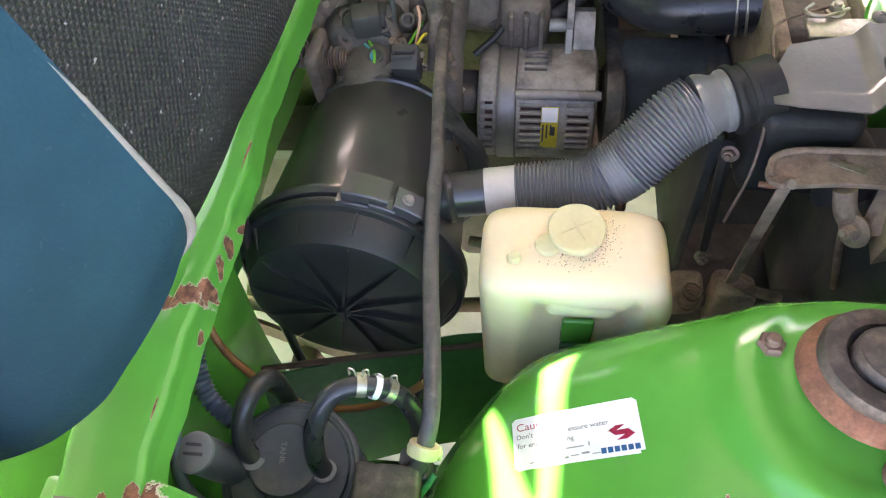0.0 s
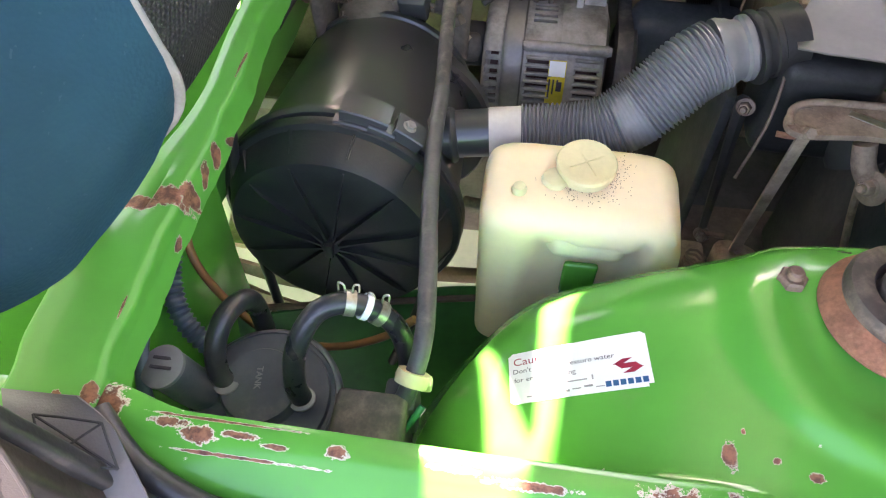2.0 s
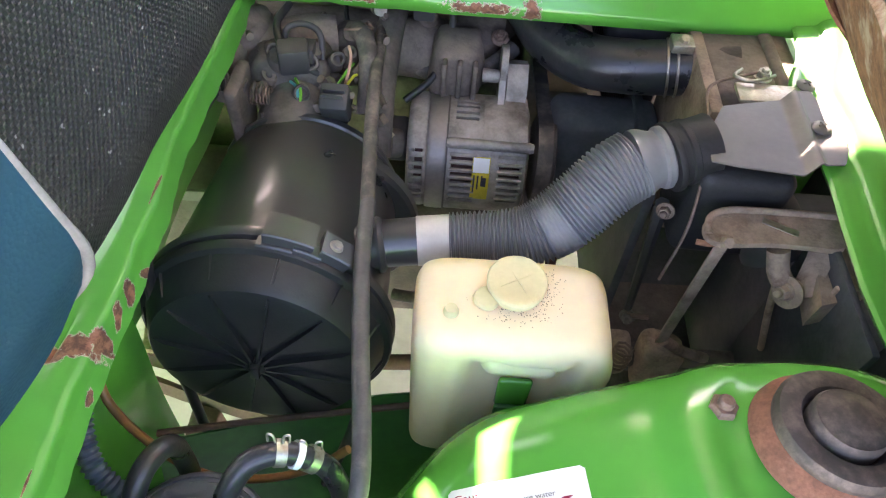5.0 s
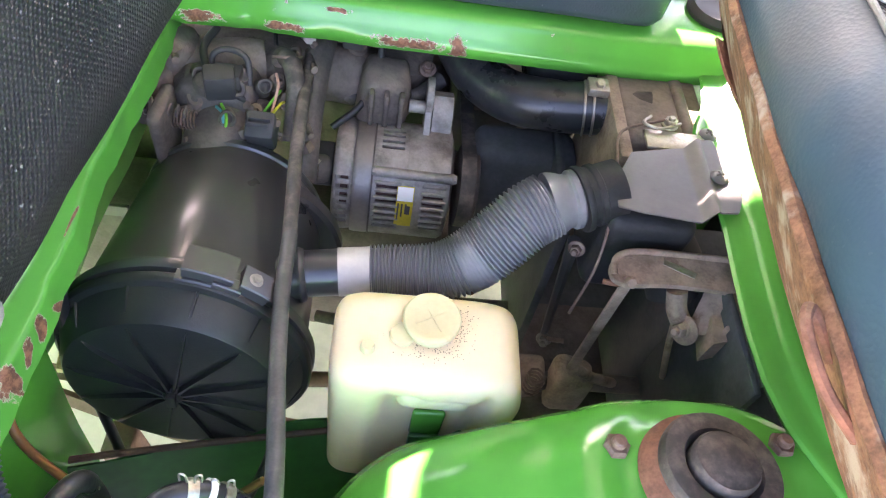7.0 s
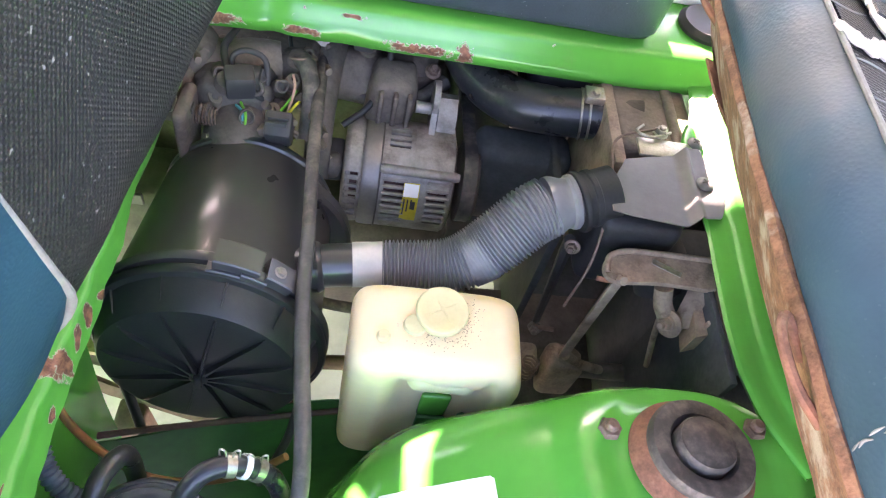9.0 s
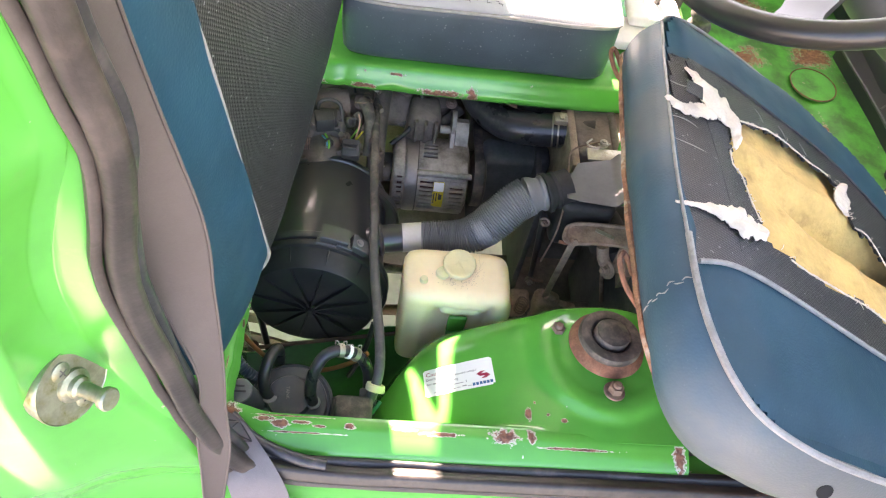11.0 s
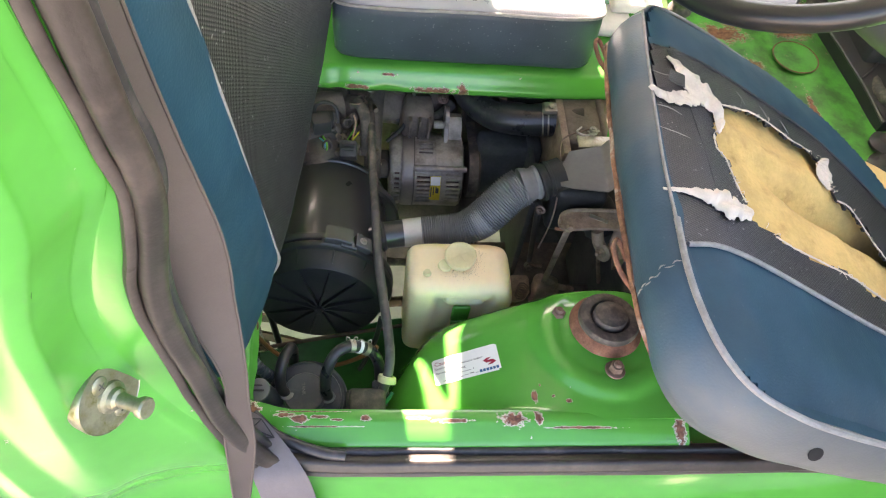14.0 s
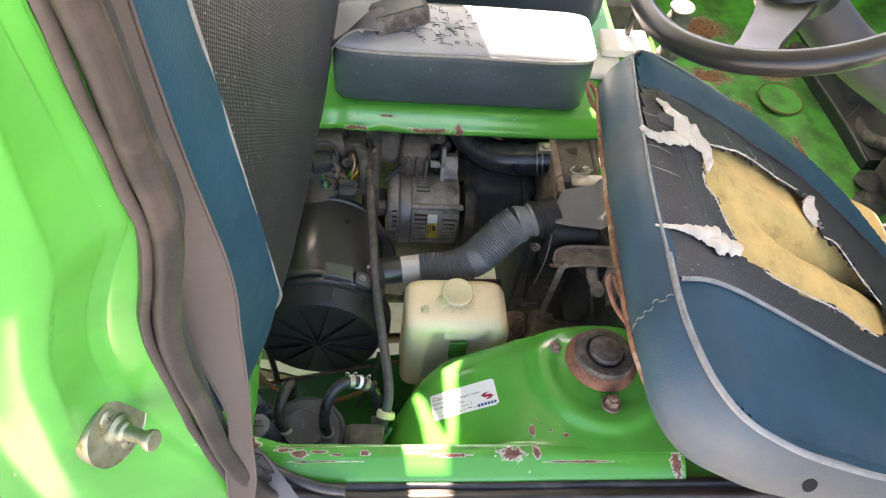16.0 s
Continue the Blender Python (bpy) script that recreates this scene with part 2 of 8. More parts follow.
M = {
    "green": green_paint("green paint"),
    "green_sill": green_paint("green paint, chipped sill", [(-0.068, -0.001, 0.010, 0.005), (-0.085, 0.003, 0.012, 0.003), (-0.048, 0.001, 0.012, 0.003), (-0.03, -0.002, 0.008, 0.002), (-0.05, -0.009, 0.05, 0.0012), (-0.06, 0.007, 0.05, 0.0010), (0.055, 0.0, 0.018, 0.002), (0.0, 0.0, 0.006, 0.004), (0.095, -0.003, 0.03, 0.003), (0.158, -0.001, 0.020, 0.011), (0.185, 0.0, 0.007, 0.010),
                                                              (0.23, -0.010, 0.05, 0.002), (0.222, 0.012, 0.006, 0.005), (0.19, 0.018, 0.008, 0.006), (-0.118, 0.006, 0.012, 0.018), (0.342, -0.015, 0.008, 0.02)], halo=0.14),
    "green_rear": green_paint("green paint, rusted rear rim", [(-0.150, 0.128, 0.020, 0.010), (-0.134, 0.134, 0.016, 0.012), (-0.126, 0.142, 0.006, 0.010), (-0.1225, 0.178, 0.0016, 0.010), (-0.1215, 0.200, 0.0011, 0.012), (-0.1245, 0.112, 0.0016, 0.009), (-0.130, 0.06, 0.0010, 0.012), (-0.1235, 0.160, 0.0012, 0.012), (-0.126, 0.25, 0.0012, 0.02), (-0.127, 0.010, 0.006, 0.009), (-0.142, 0.006, 0.004, 0.005)], rough=0.42, halo=0.004, coat=0.08, ragged=0.5),
    "green_far": green_paint("green paint, rusted far rail", [(-0.09, 0.474, 0.03, 0.0045), (-0.02, 0.473, 0.05, 0.003), (0.08, 0.474, 0.05, 0.0045), (0.125, 0.477, 0.012, 0.005), (0.05, 0.472, 0.1, 0.0028), (0.02, 0.485, 0.015, 0.0015)], halo=0.04),
    "green_dome": green_paint("green paint, wheel housing", [(0.185, 0.028, 0.006, 0.010), (0.205, 0.026, 0.003, 0.003), (0.222, 0.020, 0.005, 0.004), (0.192, 0.040, 0.002, 0.003)], ragged=0.7),
    # rust and mud; the heavy dark dirt also stands in for shade
    "green_floor": green_paint("green paint, worn and darkened cab floor", [(0.715, 0.900, 0.075, 0.045), (0.745, 0.790, 0.045, 0.050), (0.885, 0.925, 0.065, 0.050), (0.66, 0.82, 0.045, 0.045), (0.853, 0.672, 0.009, 0.11), (0.74, 1.06, 0.11, 0.06), (0.66, 0.70, 0.04, 0.07), (0.92, 0.99, 0.045, 0.06)], 0.5, 0.5, 0.01, 0.03, dirt=0.85, dirt_col=(0.035, 0.085, 0.028)),
    # the body green with grime, darkened so the bay's shade sits in the colour
    "green_shaded": surf("grimy green paint with shade in its colour", (0.012, 0.115, 0.028), 0.45, 0, 0.25, 14, 0.15, 200, (0.05, 0.075, 0.03), (0.55, 0.9), 22),
    "black": surf("black plastic", (0.040, 0.040, 0.042), 0.6, 0, 0.25, 20, 0.12, 500, (0.075, 0.068, 0.06), (0.5, 0.9)),
    "filter": surf("black filter housing plastic", (0.044, 0.045, 0.047), 0.29, 0, 0.12, 12, 0.05, 600, (0.055, 0.053, 0.05), (0.45, 1.0), 25, 0.25, 0.04),
    "filtercap": surf("dull black cap plastic", (0.016, 0.0175, 0.0185), 0.42, 0, 0.2, 25, 0.15, 600, (0.03, 0.03, 0.028), (0.5, 0.9), 40),
    "rubber": surf("dusty black rubber", (0.050, 0.046, 0.043), 0.62, 0, 0.25, 40, 0.25, 300, (0.18, 0.15, 0.125), (0.40, 0.75), 60),
    "hoseblack": surf("smooth black hose rubber", (0.026, 0.027, 0.03), 0.3, 0, 0.3, 40, 0.2, 300, (0.10, 0.09, 0.08), (0.52, 0.85), 50),
    "cablegrey": surf("worn grey cable sleeve", (0.068, 0.066, 0.066), 0.42, 0, 0.25, 60, 0.25, 350, (0.15, 0.14, 0.125), (0.5, 0.85), 70),
    "hosegrey": surf("blue grey hose plastic", (0.175, 0.180, 0.192), 0.40, 0, 0.10, 30, 0.08, 400, (0.28, 0.275, 0.27), (0.60, 0.95), 30),
    "conduit": surf("slate blue conduit plastic", (0.055, 0.08, 0.11), 0.5, 0, 0.2, 60, 0.1, 400),
    "silver": surf("silver sleeve", (0.55, 0.53, 0.50), 0.45, 0.0, 0.1, 40, 0.1, 400),
    "alu": surf("oxidised cast aluminium", (0.29, 0.265, 0.24), 0.55, 0.25, 0.25, 45, 0.4, 500, (0.12, 0.10, 0.085), (0.42, 0.75), 35),
    "winding": surf("dark red windings", (0.07, 0.03, 0.025), 0.6, 0.2, 0.3, 120, 0.4, 400),
    "aluband": surf("dull steel band", (0.23, 0.21, 0.195), 0.48, 0.6, 0.15, 35, 0.15, 400, (0.2, 0.18, 0.15), (0.58, 0.9), 45),
    "castdirty": surf("dusty engine casting", (0.112, 0.088, 0.072), 0.8, 0.05, 0.4, 35, 0.6, 260, (0.20, 0.155, 0.125), (0.42, 0.75), 22),
    "castdark": surf("grimy dark casting", (0.090, 0.078, 0.070), 0.7, 0.1, 0.4, 40, 0.5, 250, (0.11, 0.088, 0.073), (0.45, 0.85), 30),
    "dustbeige": surf("dust-caked pale casting", (0.185, 0.142, 0.114), 0.85, 0, 0.3, 40, 0.6, 240, (0.22, 0.172, 0.14), (0.45, 0.75), 18),
    "steel": surf("grey sheet steel", (0.15, 0.145, 0.142), 0.5, 0.35, 0.12, 25, 0.12, 400, (0.20, 0.185, 0.17), (0.5, 0.9), 30),
    "rustysteel": surf("dusty rusted steel", (0.33, 0.24, 0.18), 0.78, 0.05, 0.3, 60, 0.4, 300, (0.17, 0.105, 0.07), (0.5, 0.75), 50),
    "rust": surf("orange rust", (0.22, 0.105, 0.06), 0.92, 0, 0.5, 90, 0.9, 260, (0.42, 0.34, 0.28), (0.50, 0.68), 30),
    "rustdark": surf("brown rust", (0.20, 0.09, 0.055), 0.88, 0, 0.4, 70, 0.6, 300, (0.30, 0.17, 0.11), (0.55, 0.8), 60),
    "zinc": surf("zinc plated steel", (0.42, 0.39, 0.33), 0.42, 0.8, 0.2, 80, 0.2, 500, (0.25, 0.19, 0.12), (0.5, 0.8), 90),
    "bolt": surf("brown bolt", (0.20, 0.135, 0.105), 0.6, 0.4, 0.3, 120, 0.3, 500, (0.26, 0.2, 0.16), (0.5, 0.8), 140),
    "bottle": surf("milky bottle plastic", (0.90, 0.72, 0.48), 0.4, 0, 0.06, 15, 0.08, 300, (0.60, 0.48, 0.32), (0.6, 0.95), 30, sub=0.55),
    "bottlecap": surf("yellowed cap plastic", (0.66, 0.58, 0.34), 0.45, 0, 0.08, 40, 0.25, 250, (0.40, 0.31, 0.18), (0.58, 0.9), 90, sub=0.2),
    "sooty": surf("speckled dirt", (0.26, 0.18, 0.115), 0.9, 0, 0.3, 200, 0.1, 400),
    "label": surf("white label paper", (0.80, 0.80, 0.80), 0.35, 0, 0.03, 30, 0.05, 300),
    "red": surf("red print", (0.34, 0.008, 0.04), 0.4, 0, 0.1, 300, 0),
    "faded": surf("faded grey print", (0.30, 0.29, 0.30), 0.4, 0, 0.2, 400, 0),
    "blue": surf("blue print", (0.005, 0.10, 0.24), 0.4, 0, 0.1, 300, 0),
    "ink": surf("dark print", (0.055, 0.05, 0.06), 0.4, 0, 0.2, 400, 0),
    "yellow": surf("yellow sticker", (0.60, 0.47, 0.03), 0.5, 0, 0.15, 80, 0.1, 300, (0.35, 0.3, 0.18), (0.5, 0.8), 80),
    "seatblue": vinyl("blue seat vinyl", (0.008, 0.050, 0.080), 0.55, (0.014, 0.056, 0.082)),
    # near-black colour in place of the shade inside a hole
    "hole": surf("black for the shade in a hole", (0.006, 0.006, 0.006), 0.9, 0, 0.1, 50, 0),
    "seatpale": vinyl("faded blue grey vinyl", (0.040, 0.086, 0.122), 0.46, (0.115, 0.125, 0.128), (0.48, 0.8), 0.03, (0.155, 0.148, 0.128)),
    "cushdark": vinyl("slate cushion vinyl", (0.045, 0.065, 0.088), 0.38, (0.08, 0.09, 0.10), (0.6, 0.9), 0.2),
    "cushtop": vinyl("light grey cushion vinyl", (0.34, 0.355, 0.38), 0.38, (0.40, 0.40, 0.41), (0.4, 0.8), 0.1),
    "mesh": embossed("embossed charcoal vinyl", (0.0145, 0.0155, 0.017), 0.0037, 0.48, 0.5),
    "meshseat": embossed("embossed black vinyl", (0.014, 0.015, 0.018), 0.003, 0.42, 0.3),
    "piping": surf("grey piping cord", (0.22, 0.22, 0.215), 0.6, 0, 0.2, 90, 0.2, 500),
    "foam": surf("yellow seat foam", (0.56, 0.39, 0.15), 0.95, 0, 0.16, 25, 1.0, 350, (0.30, 0.19, 0.07), (0.52, 0.8), 22),
    "wadding": surf("torn white backing cloth", (0.56, 0.50, 0.44), 0.9, 0, 0.12, 60, 0.6, 400),
    "belt": surf("taupe seat belt webbing", (0.095, 0.076, 0.067), 0.6, 0, 0.08, 60, 0.25, 900),
    "belt2": surf("grey seat belt webbing", (0.13, 0.12, 0.125), 0.6, 0, 0.08, 60, 0.25, 900),
    "thread": surf("dark thread", (0.03, 0.03, 0.035), 0.8, 0, 0.1, 200, 0),
    "seal": surf("weathered door seal rubber", (0.034, 0.028, 0.024), 0.42, 0, 0.4, 25, 0.3, 220, (0.085, 0.066, 0.054), (0.45, 0.8), 30),
    "sealpale": surf("dusty taupe seal edge", (0.060, 0.048, 0.040), 0.55, 0, 0.35, 30, 0.3, 220, (0.06, 0.05, 0.042), (0.45, 0.7), 40),
    "sealblack": surf("black door seal rubber", (0.03, 0.03, 0.032), 0.4, 0, 0.25, 40, 0.25, 300, (0.12, 0.1, 0.09), (0.5, 0.85), 40),
    "trim": surf("taupe interior trim", (0.085, 0.075, 0.068), 0.7, 0, 0.15, 30, 0.2, 300),
    "browntube": surf("amber rubber tube", (0.21, 0.10, 0.035), 0.45, 0, 0.2, 50, 0.1, 300),
    "canister": surf("slate canister plastic", (0.058, 0.070, 0.086), 0.36, 0, 0.2, 30, 0.15, 400, (0.12, 0.12, 0.12), (0.5, 0.85), 45),
    "wheel": surf("black steering wheel", (0.02, 0.02, 0.02), 0.32, 0, 0.1, 30, 0.08, 500),
    "wire": surf("black wire", (0.02, 0.02, 0.02), 0.5, 0, 0.1, 50, 0),
    "chrome": surf("worn chrome", (0.34, 0.34, 0.25), 0.42, 0.8, 0.2, 60, 0.2, 300, (0.24, 0.24, 0.09), (0.46, 0.72), 70),
    "headliner": surf("pale roof lining", (0.78, 0.77, 0.74), 0.9, 0, 0.06, 20, 0.2, 300),
    "dash": surf("dark dashboard plastic", (0.035, 0.035, 0.037), 0.6, 0, 0.15, 20, 0.2, 400),
    "ground": surf("pale dusty concrete", (0.47, 0.405, 0.345), 0.95, 0, 0.14, 6, 0.5, 60, (0.36, 0.30, 0.25), (0.45, 0.75), 9),
    "radiator": surf("black radiator fins", (0.022, 0.023, 0.025), 0.6, 0.2, 0.3, 50, 0.3, 300),
    # flat dark grey that puts shade into the colour of deep bay sheets
    "teal": surf("dark grey bay panel", (0.070, 0.074, 0.075), 0.85, 0.0, 0.3, 30, 0.3, 200),
    "brown": surf("rusty brown underbody steel", (0.11, 0.072, 0.053), 0.85, 0.1, 0.3, 40, 0.5, 200, (0.15, 0.11, 0.085), (0.5, 0.8), 30),
}


# ---- building helpers ----
def part(name, bm, material, parent=None, label="", smooth=40):
    """Links a bmesh, in world metres, as one mesh object under a thing or a part."""
    bmesh.ops.recalc_face_normals(bm, faces=bm.faces)
    me = bpy.data.meshes.new(name)
    if parent is None:
        zs = [v.co.z for v in bm.verts]
        base = Vector((sum(v.co.x for v in bm.verts) / len(bm.verts), sum(v.co.y for v in bm.verts) / len(bm.verts), min(zs)))
        bmesh.ops.translate(bm, vec=-base, verts=bm.verts)
    bm.to_mesh(me)
    bm.free()
    me.materials.append(material)
    me.polygons.foreach_set("use_smooth", [True] * len(me.polygons))
    me.set_sharp_from_angle(angle=radians(smooth))
    ob = new(name, me)
    if parent is None:
        ob.location = base
    else:
        bpy.context.view_layer.update()
        ob.parent, ob.matrix_parent_inverse = parent, parent.matrix_world.inverted()
    if label:
        ob["label"] = label
    return ob


def thing(name, at, label, category, group="", kind=""):
    ob = new(name)
    ob.location = at
    ob.empty_display_size = 0.02
    return tagged(ob, label, category, group, kind)


def V(*a):
    return Vector(a)


def box(lo, hi, bevel=0.002, seg=2, m=None, bm=None):
    bm = bm or bmesh.new()
    lo, hi = Vector(lo), Vector(hi)
    made = bmesh.ops.create_cube(bm, size=1)["verts"]
    bmesh.ops.scale(bm, vec=hi - lo, verts=made)
    bmesh.ops.translate(bm, vec=(hi + lo) / 2, verts=made)
    if bevel:
        es = list({e for v in made for e in v.link_edges})
        made = bmesh.ops.bevel(bm, geom=es, offset=bevel, segments=seg, profile=0.5, affect="EDGES", clamp_overlap=True)["verts"]
    if m:
        bmesh.ops.transform(bm, matrix=m, verts=[v for v in made if v.is_valid] if not bevel else bm.verts)
    return bm


def curve_pts(pts, n=8):
    """A smooth line through the points (Catmull-Rom)."""
    p = [Vector(q) for q in pts]
    if len(p) < 3:
        return [p[0].lerp(p[-1], i / n) for i in range(n + 1)]
    p = [2 * p[0] - p[1], *p, 2 * p[-1] - p[-2]]
    out = []
    for i in range(1, len(p) - 2):
        for j in range(n):
            t = j / n
            a, b, c, d = p[i - 1], p[i], p[i + 1], p[i + 2]
            out.append(0.5 * (2 * b + (c - a) * t + (2 * a - 5 * b + 4 * c - d) * t * t + (3 * b - a - 3 * c + d) * t ** 3))
    return out + [p[-2]]


def frames_along(line, up=None):
    """Tangent and two side vectors at each point, with no twist."""
    out, side = [], None
    for i, q in enumerate(line):
        t = (line[min(i + 1, len(line) - 1)] - line[max(i - 1, 0)]).normalized()
        if side is None:
            ref = Vector(up) if up else (Vector((0, 0, 1)) if abs(t.z) < 0.9 else Vector((1, 0, 0)))
            side = t.cross(ref).normalized()
        side = (side - t * side.dot(t)).normalized()
        out.append((q, t, side, side.cross(t).normalized()))
    return out


def loft(rings, bm=None, closed=True, caps=True):
    """Skin over rings of equally many points."""
    bm = bm or bmesh.new()
    vs = [[bm.verts.new(q) for q in r] for r in rings]
    k = len(vs[0])
    for a, b in zip(vs[:-1], vs[1:]):
        for j in range(k if closed else k - 1):
            bm.faces.new((a[j], a[(j + 1) % k], b[(j + 1) % k], b[j]))
    if caps and closed:
        bm.faces.new(list(reversed(vs[0])))
        bm.faces.new(vs[-1])
    return bm


def tube(pts, r, n=14, steps=8, bm=None, smooth_line=True):
    """A round tube along a smooth line; r: radius, or a function of 0..1."""
    line = curve_pts(pts, steps) if smooth_line else [Vector(p) for p in pts]
    rings = []
    for i, (q, t, s, u) in enumerate(frames_along(line)):
        rr = r(i / (len(line) - 1)) if callable(r) else r
        rings.append([q + (s * math.cos(2 * math.pi * j / n) + u * math.sin(2 * math.pi * j / n)) * rr for j in range(n)])
    return loft(rings, bm)


def lathe(profile, at, axis, n=36, bm=None, cap=True):
    """A turned shape: profile of (radius, height along the axis)."""
    rot = Vector((0, 0, 1)).rotation_difference(Vector(axis)).to_matrix()
    rings = [[Vector(at) + rot @ Vector((max(r, 0.0003) * math.cos(2 * math.pi * j / n), max(r, 0.0003) * math.sin(2 * math.pi * j / n), h)) for j in range(n)] for r, h in profile]
    return loft(rings, bm, True, cap)


def sheet(fn, nu, nv, thick, bm=None, keep=None):
    """A surface fn(u, v) for u, v in 0..1, given thickness towards its back; keep(u, v) leaves out cells."""
    bm = bm or bmesh.new()
    P = [[Vector(fn(i / nu, j / nv)) for j in range(nv + 1)] for i in range(nu + 1)]
    back = []
    for i in range(nu + 1):
        row = []
        for j in range(nv + 1):
            du = P[min(i + 1, nu)][j] - P[max(i - 1, 0)][j]
            dv = P[i][min(j + 1, nv)] - P[i][max(j - 1, 0)]
            row.append(P[i][j] - du.cross(dv).normalized() * thick)
        back.append(row)
    made = {}

    def vert(side, i, j):
        if (side, i, j) not in made:
            made[side, i, j] = bm.verts.new((P if side == 0 else back)[i][j])
        return made[side, i, j]

    on = {(i, j) for i in range(nu) for j in range(nv) if keep is None or keep((i + 0.5) / nu, (j + 0.5) / nv)}
    for i, j in on:
        q = [(i, j), (i + 1, j), (i + 1, j + 1), (i, j + 1)]
        bm.faces.new([vert(0, *c) for c in q])
        bm.faces.new([vert(1, *c) for c in reversed(q)])
        for (a, b), other in zip(((q[0], q[1]), (q[1], q[2]), (q[2], q[3]), (q[3], q[0])), ((i, j - 1), (i + 1, j), (i, j + 1), (i - 1, j))):
            if other not in on:
                bm.faces.new((vert(0, *b), vert(0, *a), vert(1, *a), vert(1, *b)))
    return bm


def sweep(profile, line, side_of, bm=None, caps=True):
    """A closed profile of (a, b) carried along a line; side_of(i, point, tangent) gives the two directions for a and b."""
    rings = []
    for i, q in enumerate(line):
        t = (line[min(i + 1, len(line) - 1)] - line[max(i - 1, 0)]).normalized()
        s, u = side_of(i, q, t)
        rings.append([q + s * a + u * b for a, b in profile])
    return loft(rings, bm, True, caps)


def lerp_table(table, x):
    """Value at x of a table of (x, value), with smooth steps between."""
    if x <= table[0][0]:
        return table[0][1]
    for (a, va), (b, vb) in zip(table[:-1], table[1:]):
        if x <= b:
            t = (x - a) / (b - a)
            return va + (vb - va) * t
    return table[-1][1]


def smooth(a, b, x):
    t = min(1.0, max(0.0, (x - a) / (b - a)))
    return t * t * (3 - 2 * t)


def wob(p, scale, amount):
    """A small unevenness of hand-made and dented things."""
    return Vector([noise.noise(Vector(p) * scale + Vector((7.1 * k, 3.3 * k, 1.7))) for k in range(3)]) * amount


def roughen(bm, scale, amount):
    for v in bm.verts:
        v.co += wob(v.co, scale, amount)
    return bm


def hexbolt(name, at, axis, r, h, material, parent, washer=1.45, label="", studded=True):
    """A flanged hexagon bolt or nut with a rounded end."""
    axis = Vector(axis).normalized()
    rot = Vector((0, 0, 1)).rotation_difference(axis).to_matrix()
    bm = bmesh.new()
    lathe([(r * washer * 0.96, 0), (r * washer, h * 0.08), (r * washer * 0.95, h * 0.2), (r * 1.02, h * 0.28)], at, axis, 24, bm)
    rings = []
    for rr, hh in ((1.0, 0.2), (1.0, 0.78), (0.86, 0.9)):
        rings.append([Vector(at) + rot @ Vector((r * rr * math.cos(math.pi * j / 3), r * rr * math.sin(math.pi * j / 3), h * hh)) for j in range(6)])
    loft(rings, bm)
    if studded:
        lathe([(r * 0.56, h * 0.85), (r * 0.56, h * 1.15), (r * 0.42, h * 1.25)], at, axis, 16, bm)
    return part(name, bm, material, parent, label, 30)


def lettering(text, size, m, material, parent, label, depth=0.0002, name="lettering"):
    """Raised letters in the built-in font."""
    cu = bpy.data.curves.new(name, "FONT")
    cu.body, cu.size, cu.extrude = text, size, depth
    tmp = new(name, cu)
    bpy.context.view_layer.update()
    me = bpy.data.meshes.new_from_object(tmp.evaluated_get(bpy.context.evaluated_depsgraph_get()))
    bpy.data.objects.remove(tmp)
    bm = bmesh.new()
    bm.from_mesh(me)
    bpy.data.meshes.remove(me)
    bmesh.ops.transform(bm, matrix=m, verts=bm.verts)
    return part(name, bm, material, parent, label)


# ---- ground and van body ----
bm = bmesh.new()
bmesh.ops.create_grid(bm, x_segments=2, y_segments=2, size=1500)
ground = part("ground", bm, M["ground"])
tagged(ground, "pale dusty concrete ground in full sun", "ground", kind="structure")

van = thing("van_body", (0, 0.5, 0.2), "bright green painted steel van body with rusted, chipped edges", "van", kind="structure")

# door opening: its lower rear corner, then the sill to the front
LOOP = curve_pts([V(-0.122, 0, 1.62), V(-0.118, 0, 1.35), V(-0.113, 0, 1.24), V(-0.111, 0, 1.19), V(-0.109, 0, 1.163), V(-0.1105, 0, 1.138), V(-0.1163, 0, 1.11), V(-0.1266, 0, 1.065), V(-0.1312, 0, 1.03), V(-0.131, 0, 0.988), V(-0.130, 0, 0.924), V(-0.1285, 0, 0.874), V(-0.1245, 0, 0.822), V(-0.117, 0, 0.765), V(-0.098, 0, 0.705), V(-0.055, 0, 0.686), V(0.0, 0, 0.681), V(0.2, 0, 0.681), V(0.6, 0, 0.684), V(1.0, 0, 0.684)], 6)


def outward(i, line):
    t = (line[min(i + 1, len(line) - 1)] - line[max(i - 1, 0)]).normalized()
    return Vector((0, 1, 0)).cross(t).normalized()


# a lens-shaped flat beside the seal, then a step down to the hollow of the jamb and the rounded outer edge
LENS = [(0.79, 0.0), (0.83, 0.004), (0.866, 0.012), (0.92, 0.022), (0.962, 0.0265), (1.02, 0.023), (1.067, 0.018), (1.107, 0.0125), (1.154, 0.002), (1.18, 0.0)]
OUTER = [(0.062, -0.0555), (0.080, -0.0575), (0.098, -0.0605), (0.116, -0.065), (0.132, -0.071), (0.147, -0.078), (0.162, -0.086), (0.180, -0.094), (0.21, -0.101), (0.25, -0.106), (0.35, -0.108), (0.55, -0.108)]
JAMB_N = 12 + len(OUTER)


RIDGE = [(0.70, 0.100), (0.776, 0.091), (0.858, 0.080), (0.958, 0.067), (1.03, 0.054), (1.073, 0.051), (1.118, 0.046), (1.19, 0.036), (1.25, 0.029), (1.30, 0.027)]


